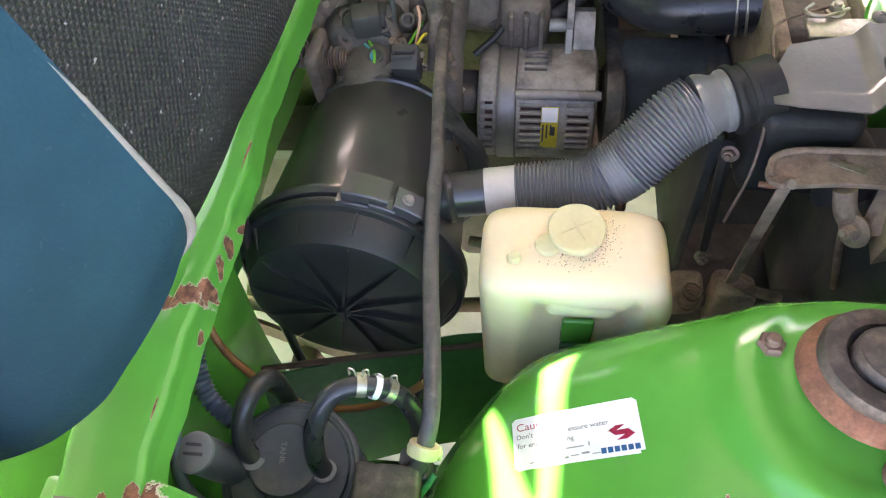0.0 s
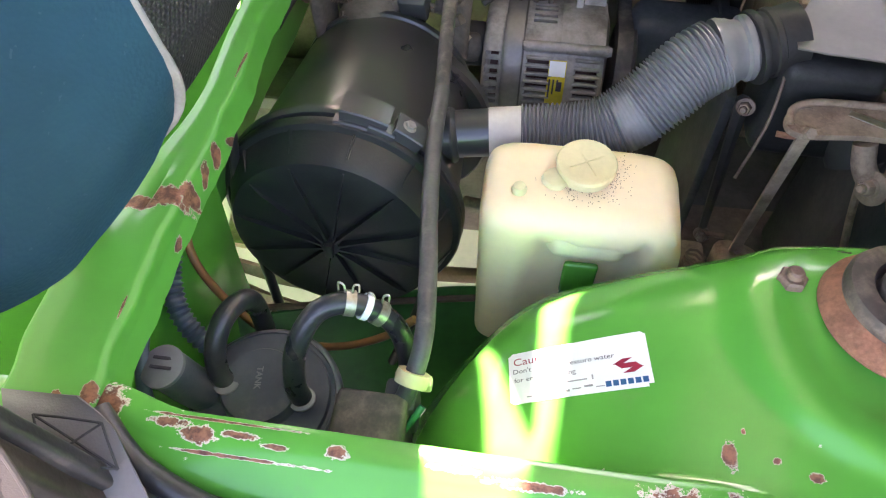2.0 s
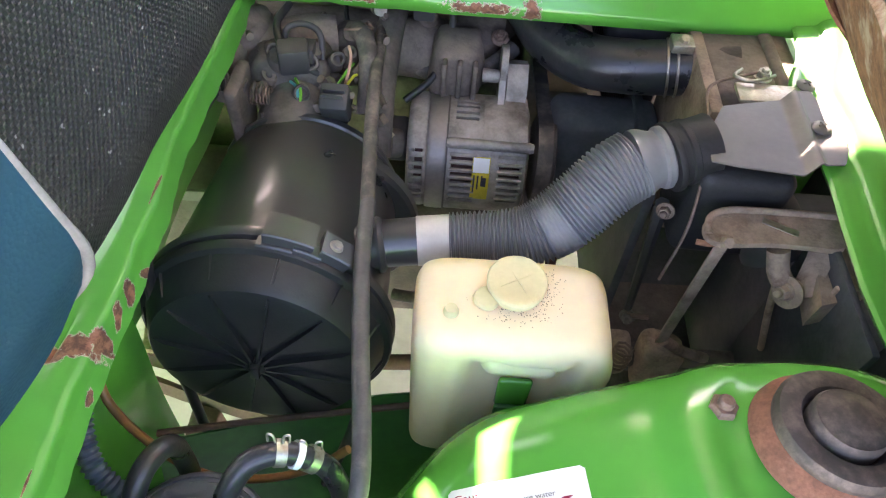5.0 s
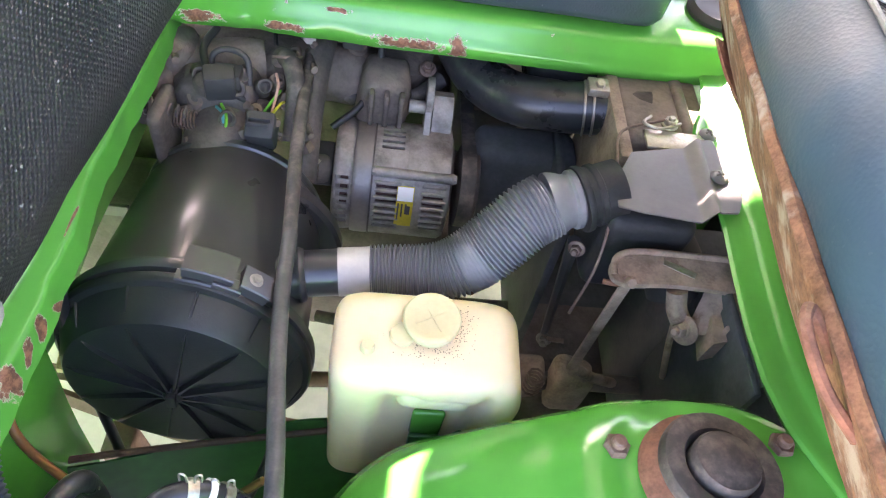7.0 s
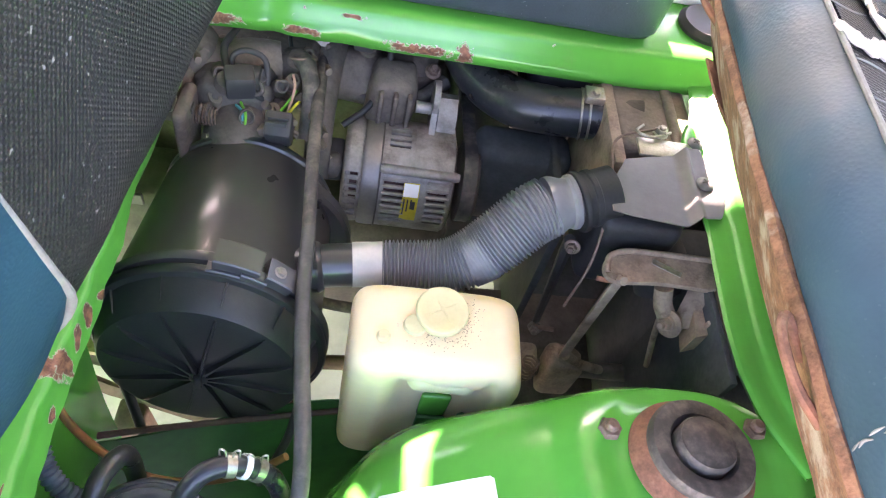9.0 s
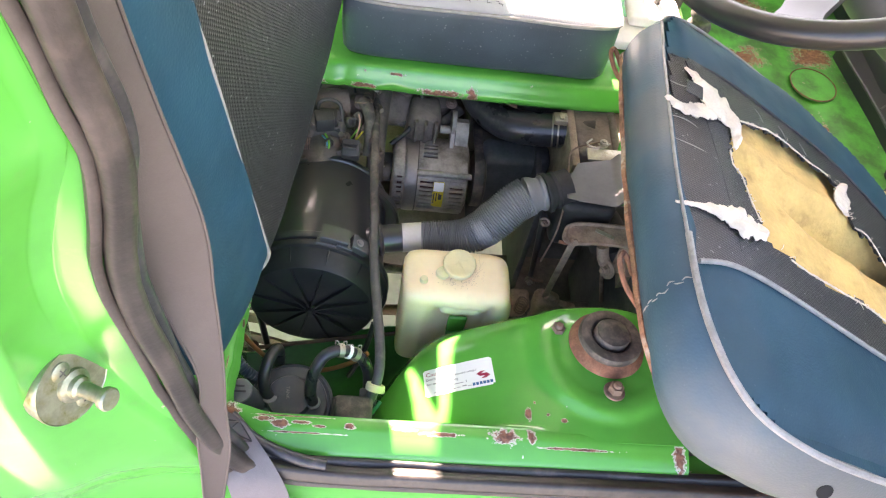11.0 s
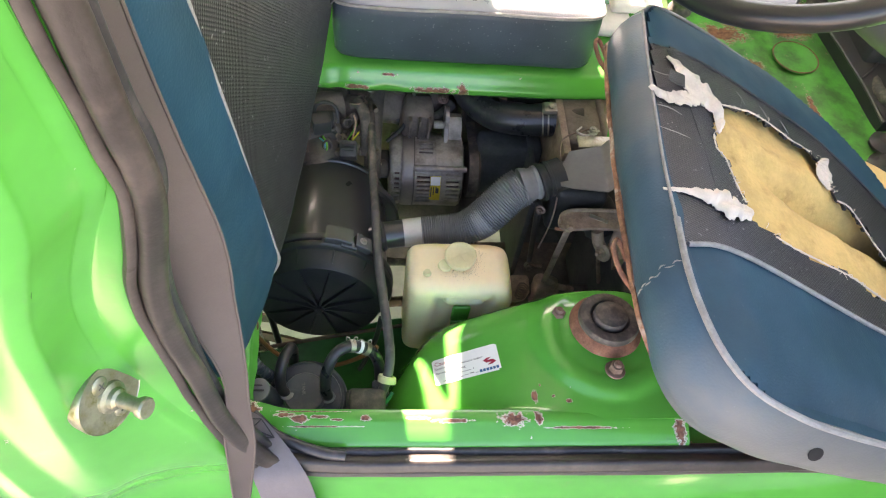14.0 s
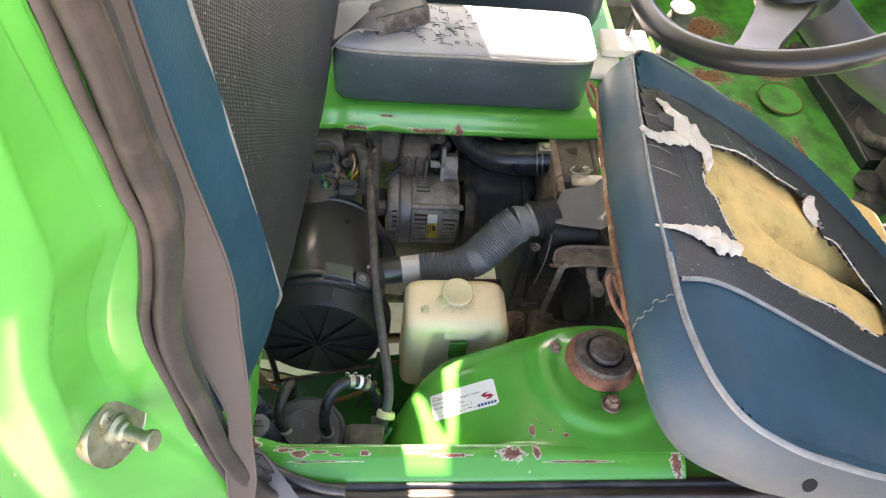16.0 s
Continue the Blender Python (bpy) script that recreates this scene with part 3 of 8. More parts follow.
def jamb_profile(c, w, z):
    deep = smooth(0.0, 0.012, w)
    head = [(0.0, -0.046), (0.007, -0.047), (0.009, -0.048), (0.009 + w * 0.4, -0.049), (0.009 + w * 0.8, -0.050), (0.009 + w, -0.0508)]
    step = [(0.012 + w, -0.0525), (0.0145 + w, -0.053 - 0.003 * deep), (0.018 + w, -0.0535 - 0.0045 * deep), (0.025 + w, -0.0540 - 0.0035 * deep), (0.033 + w * 0.8, -0.0545 - 0.002 * deep), (0.045 + w * 0.4, -0.0550 - 0.0005 * deep)]
    a = V(*(head + step + OUTER)[c], 0)
    if c < 6:
        return a
    # up the pillar the hollow faces forward and climbs to a rounded ridge, with the outer skin beyond
    r, s = lerp_table(RIDGE, z), 0.0155 + w
    if c < 16:
        f = (c - 6) / 9
        b = V(s + (r - 0.005 - s) * f, -0.0560 - 0.030 * (0.7 * f + 0.3 * f * f), 0)
    else:
        b = V(*((r, -0.0895), (r + 0.006, -0.092), (r + 0.018, -0.0945), (r + 0.032, -0.0975), (r + 0.045, -0.103), (r + 0.065, -0.109), (r + 0.14, -0.113), (r + 0.45, -0.114))[c - 16], 0)
    b.y = -0.056 + (b.y + 0.056) * lerp_table([(1.12, 1.0), (1.20, 0.80), (1.30, 0.55)], z)
    return a.lerp(b, smooth(0.70, 0.80, z))


def jamb(u, v):
    i = u * (len(LOOP) - 1)
    k = min(int(i), len(LOOP) - 2)
    q = LOOP[k].lerp(LOOP[k + 1], i - k)
    o = outward(k, LOOP).lerp(outward(k + 1, LOOP), i - k)
    j = v * (JAMB_N - 1)
    c = min(int(j), JAMB_N - 2)
    w = lerp_table(LENS, q.z) if q.z > 0.79 else 0.0
    p0, p1, p2, p3 = [jamb_profile(min(max(c + d, 0), JAMB_N - 1), w, q.z) for d in (-1, 0, 1, 2)]
    f = j - c
    a = 0.5 * (2 * p1 + (p2 - p0) * f + (2 * p0 - 5 * p1 + 4 * p2 - p3) * f * f + (3 * p1 - p0 - 3 * p2 + p3) * f ** 3)
    ax, ay = a.x, a.y
    # the sill rolls over more tightly than the pillar does
    sill = smooth(0.75, 0.69, q.z)
    off = ax * (1 - 0.45 * sill)
    y = ay * (1 - 0.30 * sill) - 0.012 * sill
    return V(q.x + o.x * off, y, max(q.z + o.z * off, 0.16))


part("door_jamb", sheet(jamb, (len(LOOP) - 1), (JAMB_N - 1) * 3, -0.0015), M["green"], van, "glossy green door jamb and rocker panel")

# sill rail in front of the engine bay
SILL = [(0.010, 0.690), (0.0102, 0.698), (0.006, 0.7005), (-0.004, 0.701), (-0.007, 0.6995), (-0.010, 0.699), (-0.022, 0.6945), (-0.028, 0.690), (-0.032, 0.680), (-0.047, 0.676), (-0.047, 0.66), (0.006, 0.66)]


def sill_at(x, a, b):
    bend = smooth(-0.075, -0.125, x)
    return V(x, a + 0.010 * bend * (a > -0.02), b + 0.003 * noise.noise(V(x * 9, a * 9, 1)) * 0.4)


xs = [-0.128 + i * 0.008 for i in range(61)]
part("sill_rail", loft([[sill_at(x, a, b) for a, b in SILL] for x in xs]), M["green_sill"], van, "green sill rail with chipped paint and rust spots", 50)


# rear rim of the bay, a folded flange that falls away towards the rear
def rear_rim(u, v):
    y = -0.014 + u * 0.526
    wav = 0.0025 * noise.noise(V(0, y * 22, 0)) + 0.0015 * noise.noise(V(3, y * 60, 0))
    prof = [(0.004, -0.022), (0.0, -0.010), (-0.001, -0.002), (-0.004, 0.0), (-0.030, 0.001), (-0.046, -0.001), (-0.049, -0.004), (-0.052, -0.020), (-0.058, -0.060), (-0.080, -0.11)]
    j = v * (len(prof) - 1)
    k = min(int(j), len(prof) - 2)
    a, b = prof[k], prof[k + 1]
    t = j - k
    px, pz = a[0] + (b[0] - a[0]) * t, a[1] + (b[1] - a[1]) * t
    dent = -0.004 * math.exp(-((y - 0.136) / 0.02) ** 2)
    narrow = 1 - 0.60 * smooth(0.06, 0.24, y)
    line = -0.1275 + 0.004 * smooth(0.12, 0.20, y) - 0.004 * smooth(0.20, 0.30, y) + 0.006 * smooth(0.33, 0.42, y) + 0.004 * smooth(0.04, 0.015, y)
    x = line + px * narrow + wav * smooth(-0.03, -0.004, px)
    crease = 0.0010 * math.exp(-((x + 0.1505) / 0.0022) ** 2) * smooth(0.045, 0.06, y) * smooth(0.13, 0.115, y)
    return V(x, y, 0.704 + pz + dent * (px < -0.02) + crease)


part("rear_rim", sheet(rear_rim, 90, 54, -0.0016), M["green_rear"], van, "green rear flange with a brown rust patch")


# far rail below the centre cushion
def far_rail(u, v):
    x = -0.16 + u * 0.58
    wav = 0.004 * noise.noise(V(x * 24, 0, 0)) + 0.002 * noise.noise(V(x * 70, 3, 0))
    lift = 0.003 * noise.noise(V(x * 14, 8, 0))
    prof = [(0.005, -0.014), (0.001, -0.008), (-0.001, -0.003), (0.001, 0.002), (0.004, 0.006), (0.007, 0.012), (0.010, 0.018), (0.014, 0.0225), (0.022, 0.0245), (0.16, 0.025)]
    j = v * (len(prof) - 1)
    k = min(int(j), len(prof) - 2)
    t = j - k
    a, b = prof[k], prof[k + 1]
    left = smooth(0.12, -0.02, x)
    edge = 1 if j < 3 else 0.3
    return V(x, 0.476 + a[0] + (b[0] - a[0]) * t + wav * left * edge + 0.006 * smooth(0.25, 0.4, x), 0.712 + a[1] + (b[1] - a[1]) * t + lift * left * edge)


part("far_rail", sheet(far_rail, 90, 16, 0.0016), M["green_far"], van, "green far rail with a torn, rusted lip")


# front rim strip
def front_rim(u, v):
    y = 0.10 + u * 0.42
    x0 = lerp_table([(0.10, 0.352), (0.125, 0.338), (0.145, 0.329), (0.175, 0.3226), (0.21, 0.3210), (0.26, 0.3235), (0.30, 0.3265), (0.36, 0.326), (0.395, 0.322), (0.414, 0.328), (0.44, 0.341), (0.47, 0.346), (0.52, 0.35)], y)
    prof = [(0.004, -0.009), (0.002, -0.006), (0.0, -0.002), (0.003, 0.0), (0.020, 0.001), (0.024, 0.004), (0.030, 0.006), (0.06, 0.006), (0.10, 0.004)]
    j = v * (len(prof) - 1)
    k = min(int(j), len(prof) - 2)
    t = j - k
    a, b = prof[k], prof[k + 1]
    return V(x0 + a[0] + (b[0] - a[0]) * t, y, 0.713 + a[1] + (b[1] - a[1]) * t)


part("front_rim", sheet(front_rim, 40, 24, -0.0016), M["green"], van, "green front flange beside the cover plate")

# wheel housing: falls off to the rear and rolls down towards the engine
TOP = [(-0.03, 0.44), (0.0, 0.53), (0.015, 0.575), (0.03, 0.605), (0.05, 0.632), (0.08, 0.653), (0.12, 0.670), (0.15, 0.681), (0.185, 0.692), (0.22, 0.698), (0.28, 0.700), (0.40, 0.702)]
LIPY = [(-0.03, 0.03), (0.03, 0.075), (0.06, 0.113), (0.09, 0.141), (0.13, 0.145), (0.17, 0.149), (0.20, 0.153), (0.25, 0.161), (0.31, 0.164), (0.345, 0.155), (0.40, 0.11)]


def top_at(x):
    return sum(lerp_table(TOP, x + d) for d in (-0.018, -0.009, 0, 0.009, 0.018)) / 5


def lip_at(x):
    return sum(lerp_table(LIPY, x + d) for d in (-0.02, -0.01, 0, 0.01, 0.02)) / 5


def dome_z(x, y):
    z = top_at(x)
    lip = lip_at(x)
    z -= 0.16 * max(0.0, y - 0.03) * smooth(0.24, 0.05, x)
    k = (y - (lip - 0.04)) / 0.055
    if k > 0:
        z -= 0.055 * (1 - math.sqrt(max(0.0, 1 - min(1, k) ** 2)))
    near = smooth(0.016, 0.003, y)
    z = z * (1 - near) + max(z, min(0.6985, z + 0.02)) * near
    ring = math.hypot(x - 0.275, y - 0.105)
    z += 0.0011 * noise.noise(V(x * 24, y * 24, 0)) + 0.0012 * noise.noise(V(x * 60, y * 60, 3)) * smooth(0.10, 0.05, ring)
    z += 0.007 * smooth(0.090, 0.072, ring) - 0.002 * smooth(0.062, 0.056, ring)
    return z


def dome(u, v):
    x = -0.02 + u * 0.385
    lip = lip_at(x)
    if v < 0.8:
        y = -0.001 + (lip + 0.0145 + 0.001) * (v / 0.8)
        return V(x, y, dome_z(x, y))
    k = (v - 0.8) / 0.2
    y = lip + 0.0145
    return V(x, y + 0.012 * k, dome_z(x, y) - 0.22 * k)


part("wheel_housing", sheet(dome, 90, 60, -0.0015), M["green_dome"], van, "domed green wheel housing in the bay")


# inner panel below the air cleaner: a low green frame side with its edge towards the ground
def inner_panel(u, v):
    x = -0.20 + u * 0.30
    y0 = 0.158 + 0.062 * smooth(-0.2, 0.06, x)
    return V(x, y0 - 0.012 - 0.05 * (1 - v), 0.380 + v * 0.141 + 0.006 * noise.noise(V(x * 8, 0, 0)))


part("inner_panel", sheet(inner_panel, 30, 10, 0.002), M["green_shaded"], van, "inner panel in green darkened for shade")
part("inner_panel_flange", tube([V(-0.2, 0.146, 0.523), V(-0.1, 0.17, 0.522), V(0.1, 0.208, 0.523)], 0.003, 8), M["brown"], van, "brown folded flange")


def bulkhead(u, v):
    y = u * (0.162 + 0.045 * v)
    low = 0.30 + v * 0.385
    return V(-0.150 + 0.012 * (1 - v) + 0.006 * noise.noise(V(y * 12, v * 3, 0)), y, low if low < 0.69 else 0.69)


part("rear_bulkhead", sheet(bulkhead, 16, 12, 0.002), M["green"], van, "green rear wall of the engine bay")
# panel above and this pan wear the green with painted-in shade
part("bay_floor", box((-0.16, 0.0, 0.33), (0.05, 0.14, 0.345), 0.003), M["green_shaded"], van, "green pan below the canister")
# black disc painted as a hole; nothing is cut
part("drain_hole_disc", lathe([(0.0028, 0), (0.0024, 0.0012)], (-0.06, 0.163, 0.462), (0, -1, 0.35), 14), M["wire"], van, "small black disc for the dark of a hole")

# cab floor and front seat box
part("cab_floor", roughen(sheet(lambda u, v: V(0.62 + u * 0.75, -0.04 + v * 1.35, 0.5 + 0.004 * math.sin(u * 40) * (v > 0.5) + 0.09 * smooth(0.72, 1.0, u)), 40, 50, 0.003), 3, 0.004), M["green_floor"], van, "worn green cab floor")
part("seat_box_front", box((0.60, -0.02, 0.40), (0.625, 0.60, 0.66), 0.006), M["green_floor"], van, "green front wall of the seat box")
part("seat_box_side", box((0.36, -0.022, 0.40), (0.60, 0.0, 0.675), 0.004), M["green"], van, "green side wall of the seat box")
part("tunnel", box((0.40, 0.50, 0.42), (0.66, 0.78, 0.60), 0.03, 4), M["green_floor"], van, "green engine tunnel")
part("far_deck", box((-1.86, 0.62, 0.70), (0.40, 1.26, 0.735), 0.004), M["green"], van, "green deck below the passenger seat")
# unseen shell around, its edges and openings set to steer the light
part("roof", box((-1.9, -0.105, 1.64), (1.30, 1.30, 1.68), 0.01), M["headliner"], van, "pale lined roof")
# header added to keep sky light off the far rail
part("near_header", box((-0.16, -0.105, 1.53), (1.30, -0.06, 1.645), 0.012, 3), M["green"], van, "unseen green header, added to cut light from the door opening")
part("far_side", box((-1.9, 1.27, 0.2), (1.3, 1.30, 1.05), 0.01), M["green"], van, "green far side of the van")
# unseen pieces added on the far side, outlined to cut sunlight into patches
part("far_sun_mask", loft([[V(x, y, z) for x, z in ((-0.130, 1.05), (-0.130, 1.30), (-0.095, 1.41), (-0.100, 1.45), (-0.116, 1.48), (-0.135, 1.54), (-0.158, 1.60), (-0.166, 1.64), (0.004, 1.64), (0.002, 1.375), (-0.050, 1.05))] for y in (1.262, 1.30)]), M["green"], van, "unseen green far pillar, outlined to shape the sun patches")
part("far_rear_mask", box((-0.345, 1.265, 1.05), (-0.30, 1.30, 1.64), 0.01), M["green"], van, "unseen green far strip that blocks the sun")
part("rear_deck", sheet(lambda u, v: V(-0.155 - 0.45 * u, -0.045 + 0.62 * v, 0.650 + 0.03 * smooth(0.0, 0.2, u)), 12, 12, -0.002), M["green"], van, "green deck behind the seat")
# unseen panel; its lower edge decides how far the sun reaches
part("far_front_mask", box((0.004, 1.262, 1.392), (0.90, 1.30, 1.64), 0.008), M["green"], van, "unseen green far panel, its edge set to limit the sun")
# given the pale lining as a reflector for the bay
part("rear_wall", box((-1.9, -0.10, 0.2), (-1.87, 1.30, 1.64), 0.01), M["headliner"], van, "unseen pale rear wall that bounces light into the bay")
part("near_side", box((-1.9, -0.125, 0.2), (-0.62, -0.098, 1.05), 0.01), M["green"], van, "green near side of the van")
part("front_panel", box((1.34, -0.12, 0.2), (1.38, 1.30, 1.0), 0.02), M["green"], van, "green nose of the van")
part("dashboard", box((1.0, -0.06, 0.78), (1.34, 1.26, 1.08), 0.04, 4), M["dash"], van, "dark dashboard")
part("under_bulkhead", box((0.46, 0.02, 0.25), (0.475, 0.62, 0.70), 0.002), M["teal"], van, "dark front bulkhead of the bay")
part("far_bay_wall", box((-0.30, 0.83, 0.25), (0.52, 0.85, 0.70), 0.002), M["castdark"], van, "grimy far wall of the bay")
part("upper_rear_bulkhead", box((-0.31, 0.47, 0.25), (-0.30, 0.84, 0.70), 0.002), M["castdark"], van, "grimy rear wall of the bay")
# added dark sheets cover the bright ground and stand in for deep shade
part("tunnel_fill", roughen(box((-0.34, 0.50, 0.355), (-0.16, 0.64, 0.362), 0.002), 10, 0.01), M["castdark"], van, "added dark sheet behind the air cleaner")
part("fan_fill", roughen(box((0.252, 0.43, 0.380), (0.47, 0.62, 0.387), 0.002), 10, 0.01), M["teal"], van, "added dark sheet below the radiator")
part("fan_floor_fill", roughen(box((0.13, 0.53, 0.335), (0.28, 0.83, 0.342), 0.002), 10, 0.01), M["teal"], van, "added dark sheet low in the bay")
part("splash_panel", roughen(box((0.115, 0.17, 0.385), (0.47, 0.435, 0.392), 0.002), 10, 0.012), M["castdirty"], van, "dusty splash panel low in the bay")
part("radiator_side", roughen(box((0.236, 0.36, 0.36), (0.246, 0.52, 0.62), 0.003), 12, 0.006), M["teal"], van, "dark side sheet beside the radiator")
# inner side of the rear door pillar
part("pillar_trim", sheet(lambda u, v: V(-0.125 - 0.03 * v - 0.12 * v * v, -0.042 + 0.05 * v, 0.70 + u * 0.94), 24, 8, 0.003), M["trim"], van, "taupe inner trim of the door pillar")

# unseen driver's door, swung wide open ahead of the opening to block sky light
door = thing("open_door", (0.95, -0.5, 0.35), "unseen green driver's door, swung open to block sky light", "car door")
DOOR_M = Matrix.Translation((0.86, -0.15, 0)) @ Matrix.Rotation(radians(-104), 4, "Z")
part("leaf", box((0.0, -0.03, 0.35), (0.86, 0.03, 1.02), 0.02, 3, DOOR_M), M["green"], door)
part("lining", box((0.04, -0.036, 0.40), (0.82, -0.0305, 0.98), 0.002, 2, DOOR_M), M["trim"], door, "taupe door lining")
for a, b in (((0.0, -0.02, 1.02), (0.05, 0.02, 1.58)), ((0.81, -0.02, 1.02), (0.86, 0.02, 1.58)), ((0.05, -0.02, 1.53), (0.81, 0.02, 1.58))):
    part("window_frame", box(a, b, 0.008, 2, DOOR_M), M["green"], door)

part("sill_corner", box((-0.19, -0.044, 0.64), (-0.112, 0.020, 0.690), 0.004), M["green"], van, "green corner below the pillar")

# rubber door seal round the opening
seal = thing("door_seal", (0, -0.04, 0.68), "weathered brown and black rubber seal round the door opening", "door seal", kind="structure")


def seal_ring(cx, cy, rx, ry, n=24):
    out = []
    for j in range(n):
        a = 2 * math.pi * j / n
        k = 1 + 0.10 * math.cos(4 * a + 0.6)
        out.append((cx + rx * k * math.cos(a), cy + ry * k * math.sin(a)))
    return out


def seal_sides(i, q, t):
    return outward(i, LOOP) * -1, Vector((0, 1, 0))


line = [q + wob(q, 14, 0.002) for q in LOOP]
part("outer_bulb", sweep(seal_ring(0.004, -0.044, 0.0085, 0.009), line, seal_sides), M["seal"], seal, "brown weathered outer lip")
part("edge_lip", sweep(seal_ring(-0.0055, -0.0500, 0.0034, 0.0040, 14), [q + wob(q, 30, 0.0015) for q in LOOP], seal_sides), M["sealpale"], seal, "paler weathered edge of the seal")
part("inner_bulb", sweep(seal_ring(0.0045, -0.031, 0.0058, 0.006), [q + wob(q, 20, 0.002) for q in LOOP], seal_sides), M["sealblack"], seal, "black inner lip")


# ---- engine bay ----
def air_cleaner():
    c = V(-0.064, 0.226, 0.585)
    ax = V(0.03, 1.0, -0.10).normalized()
    t = thing("air_cleaner", (-0.055, 0.28, 0.51), "large round black plastic air cleaner housing lying on its side", "air filter")
    at = lambda d: c + ax * d
    body = part("housing", lathe([(0.086, 0.0015), (0.0885, 0.0035), (0.0950, 0.0045), (0.0962, 0.007), (0.0958, 0.0125), (0.0945, 0.0138), (0.0890, 0.0145), (0.0878, 0.017), (0.0872, 0.024), (0.0800, 0.148), (0.0785, 0.152), (0.0780, 0.157), (0.0800, 0.1585), (0.0805, 0.163), (0.0790, 0.166), (0.0775, 0.1665), (0.073, 0.171), (0.060, 0.178), (0.035, 0.182)], c, ax, 72), M["filter"], t, "glossy black drum")
    part("back_flange", lathe([(0.055, 0), (0.083, 0.0), (0.086, 0.004), (0.085, 0.016), (0.07, 0.03), (0.04, 0.034)], at(0.128) + V(0.016, 0, -0.018), ax, 48), M["filter"], t, "black rear flange")
    cap = part("cap", lathe([(0.0, -0.0340), (0.006, -0.0340), (0.074, -0.0325), (0.0785, -0.0315), (0.0808, -0.0285), (0.0880, -0.0115), (0.0895, -0.0085), (0.0940, -0.0075), (0.0955, -0.0055), (0.0955, -0.0005), (0.0940, 0.001), (0.05, 0.0015)], c, ax, 72), M["filtercap"], t, "black screw cap with radial ribs")
    part("dark_joint", lathe([(0.084, -0.001), (0.0905, 0.0), (0.0905, 0.005), (0.084, 0.006)], c, ax, 72), M["wire"], t)
    rot = Vector((0, 0, 1)).rotation_difference(ax).to_matrix()
    part("hub", lathe([(0.0, -0.041), (0.004, -0.041), (0.0075, -0.039), (0.009, -0.030)], c, ax, 20), M["filtercap"], cap)
    part("hub_screw", box((-0.0035, -0.007, -0.044), (0.0035, 0.007, -0.0382), 0.001, 2, Matrix.Translation(c) @ rot.to_4x4()), M["filtercap"], cap)
    for k in range(12):
        a = 2 * math.pi * (k + 0.35) / 12
        m = Matrix.Translation(c) @ rot.to_4x4() @ Matrix.Rotation(a, 4, "Z")
        bm = bmesh.new()
        loft([[m @ V(x, -w, z0), m @ V(x, w, z0), m @ V(x, w * 0.6, z1), m @ V(x, -w * 0.6, z1)] for x, w, z0, z1 in ((0.007, 0.0017, -0.030, -0.0395), (0.03, 0.0015, -0.030, -0.0378), (0.066, 0.0014, -0.029, -0.0362), (0.0755, 0.0010, -0.028, -0.0332))], bm)
        loft([[m @ V(r - 0.001, -w, z), m @ V(r - 0.001, w, z), m @ V(r + h, w * 0.5, z), m @ V(r + h, -w * 0.5, z)] for r, w, h, z in ((0.0822, 0.0011, 0.0006, -0.0250), (0.0845, 0.0012, 0.0014, -0.0195), (0.0880, 0.0012, 0.0022, -0.0115), (0.0900, 0.0012, 0.0012, -0.0085))], bm)
        part("rib", bm, M["filtercap"], cap)
    # clamp blocks on the ring
    out = lambda a: (rot @ V(math.cos(a), math.sin(a), 0))

    def ringed(name, ang, half, r0, r1, d0, d1, mat, label=""):
        bm = bmesh.new()
        rings = []
        n = 8
        for i in range(n + 1):
            d = out(ang - half + 2 * half * i / n)
            rings.append([at(d0) + d * r0, at(d1) + d * r0, at(d1) + d * (r1 - 0.001), at(d1 - 0.001) + d * r1, at(d0 + 0.001) + d * r1, at(d0) + d * (r1 - 0.001)])
        loft(rings, bm)
        return part(name, bm, mat, t, label)

    def ang_of(p):
        d = rot.inverted() @ (Vector(p) - c)
        return math.atan2(d.y, d.x)

    a1, a2 = ang_of((-0.038, 0.226, 0.689)), ang_of((-0.007, 0.229, 0.673))
    ringed("clamp_block", a1, 0.17, 0.084, 0.1045, -0.003, 0.020, M["filter"])
    ringed("clamp_bridge", (a1 + a2) / 2 - 0.02, 0.10, 0.086, 0.1000, -0.006, 0.005, M["filter"])
    blk = ringed("clamp_lug", a2, 0.11, 0.084, 0.1045, -0.003, 0.017, M["filter"])
    ringed("clamp_lip", a2 - 0.34, 0.20, 0.087, 0.0965, -0.006, 0.004, M["filter"])
    d = out(a2 - 0.02)
    hexbolt("clamp_screw", at(0.007) + d * 0.1040, d, 0.0040, 0.004, M["alu"], blk, 1.3, "small grey screw", False)
    # outlet to the side
    part("outlet_neck", tube([V(-0.02, 0.270, 0.618), V(0.012, 0.279, 0.627), V(0.040, 0.283, 0.630), V(0.052, 0.284, 0.631)], lambda s: 0.0185 if s > 0.12 else 0.023, 32, 6), M["filter"], t, "black outlet neck")
    part("neck_collar", lathe([(0.0215, 0), (0.022, 0.002), (0.0205, 0.005), (0.0185, 0.006)], (0.014, 0.2792, 0.6272), (1, 0.16, 0.10), 36), M["filter"], t)
    for s in (-1, 1):
        part("foot", box((c.x + s * 0.03 - 0.008, 0.22, 0.50), (c.x + s * 0.03 + 0.008, 0.236, 0.532), 0.002), M["filter"], t)
    return t


air_cleaner()


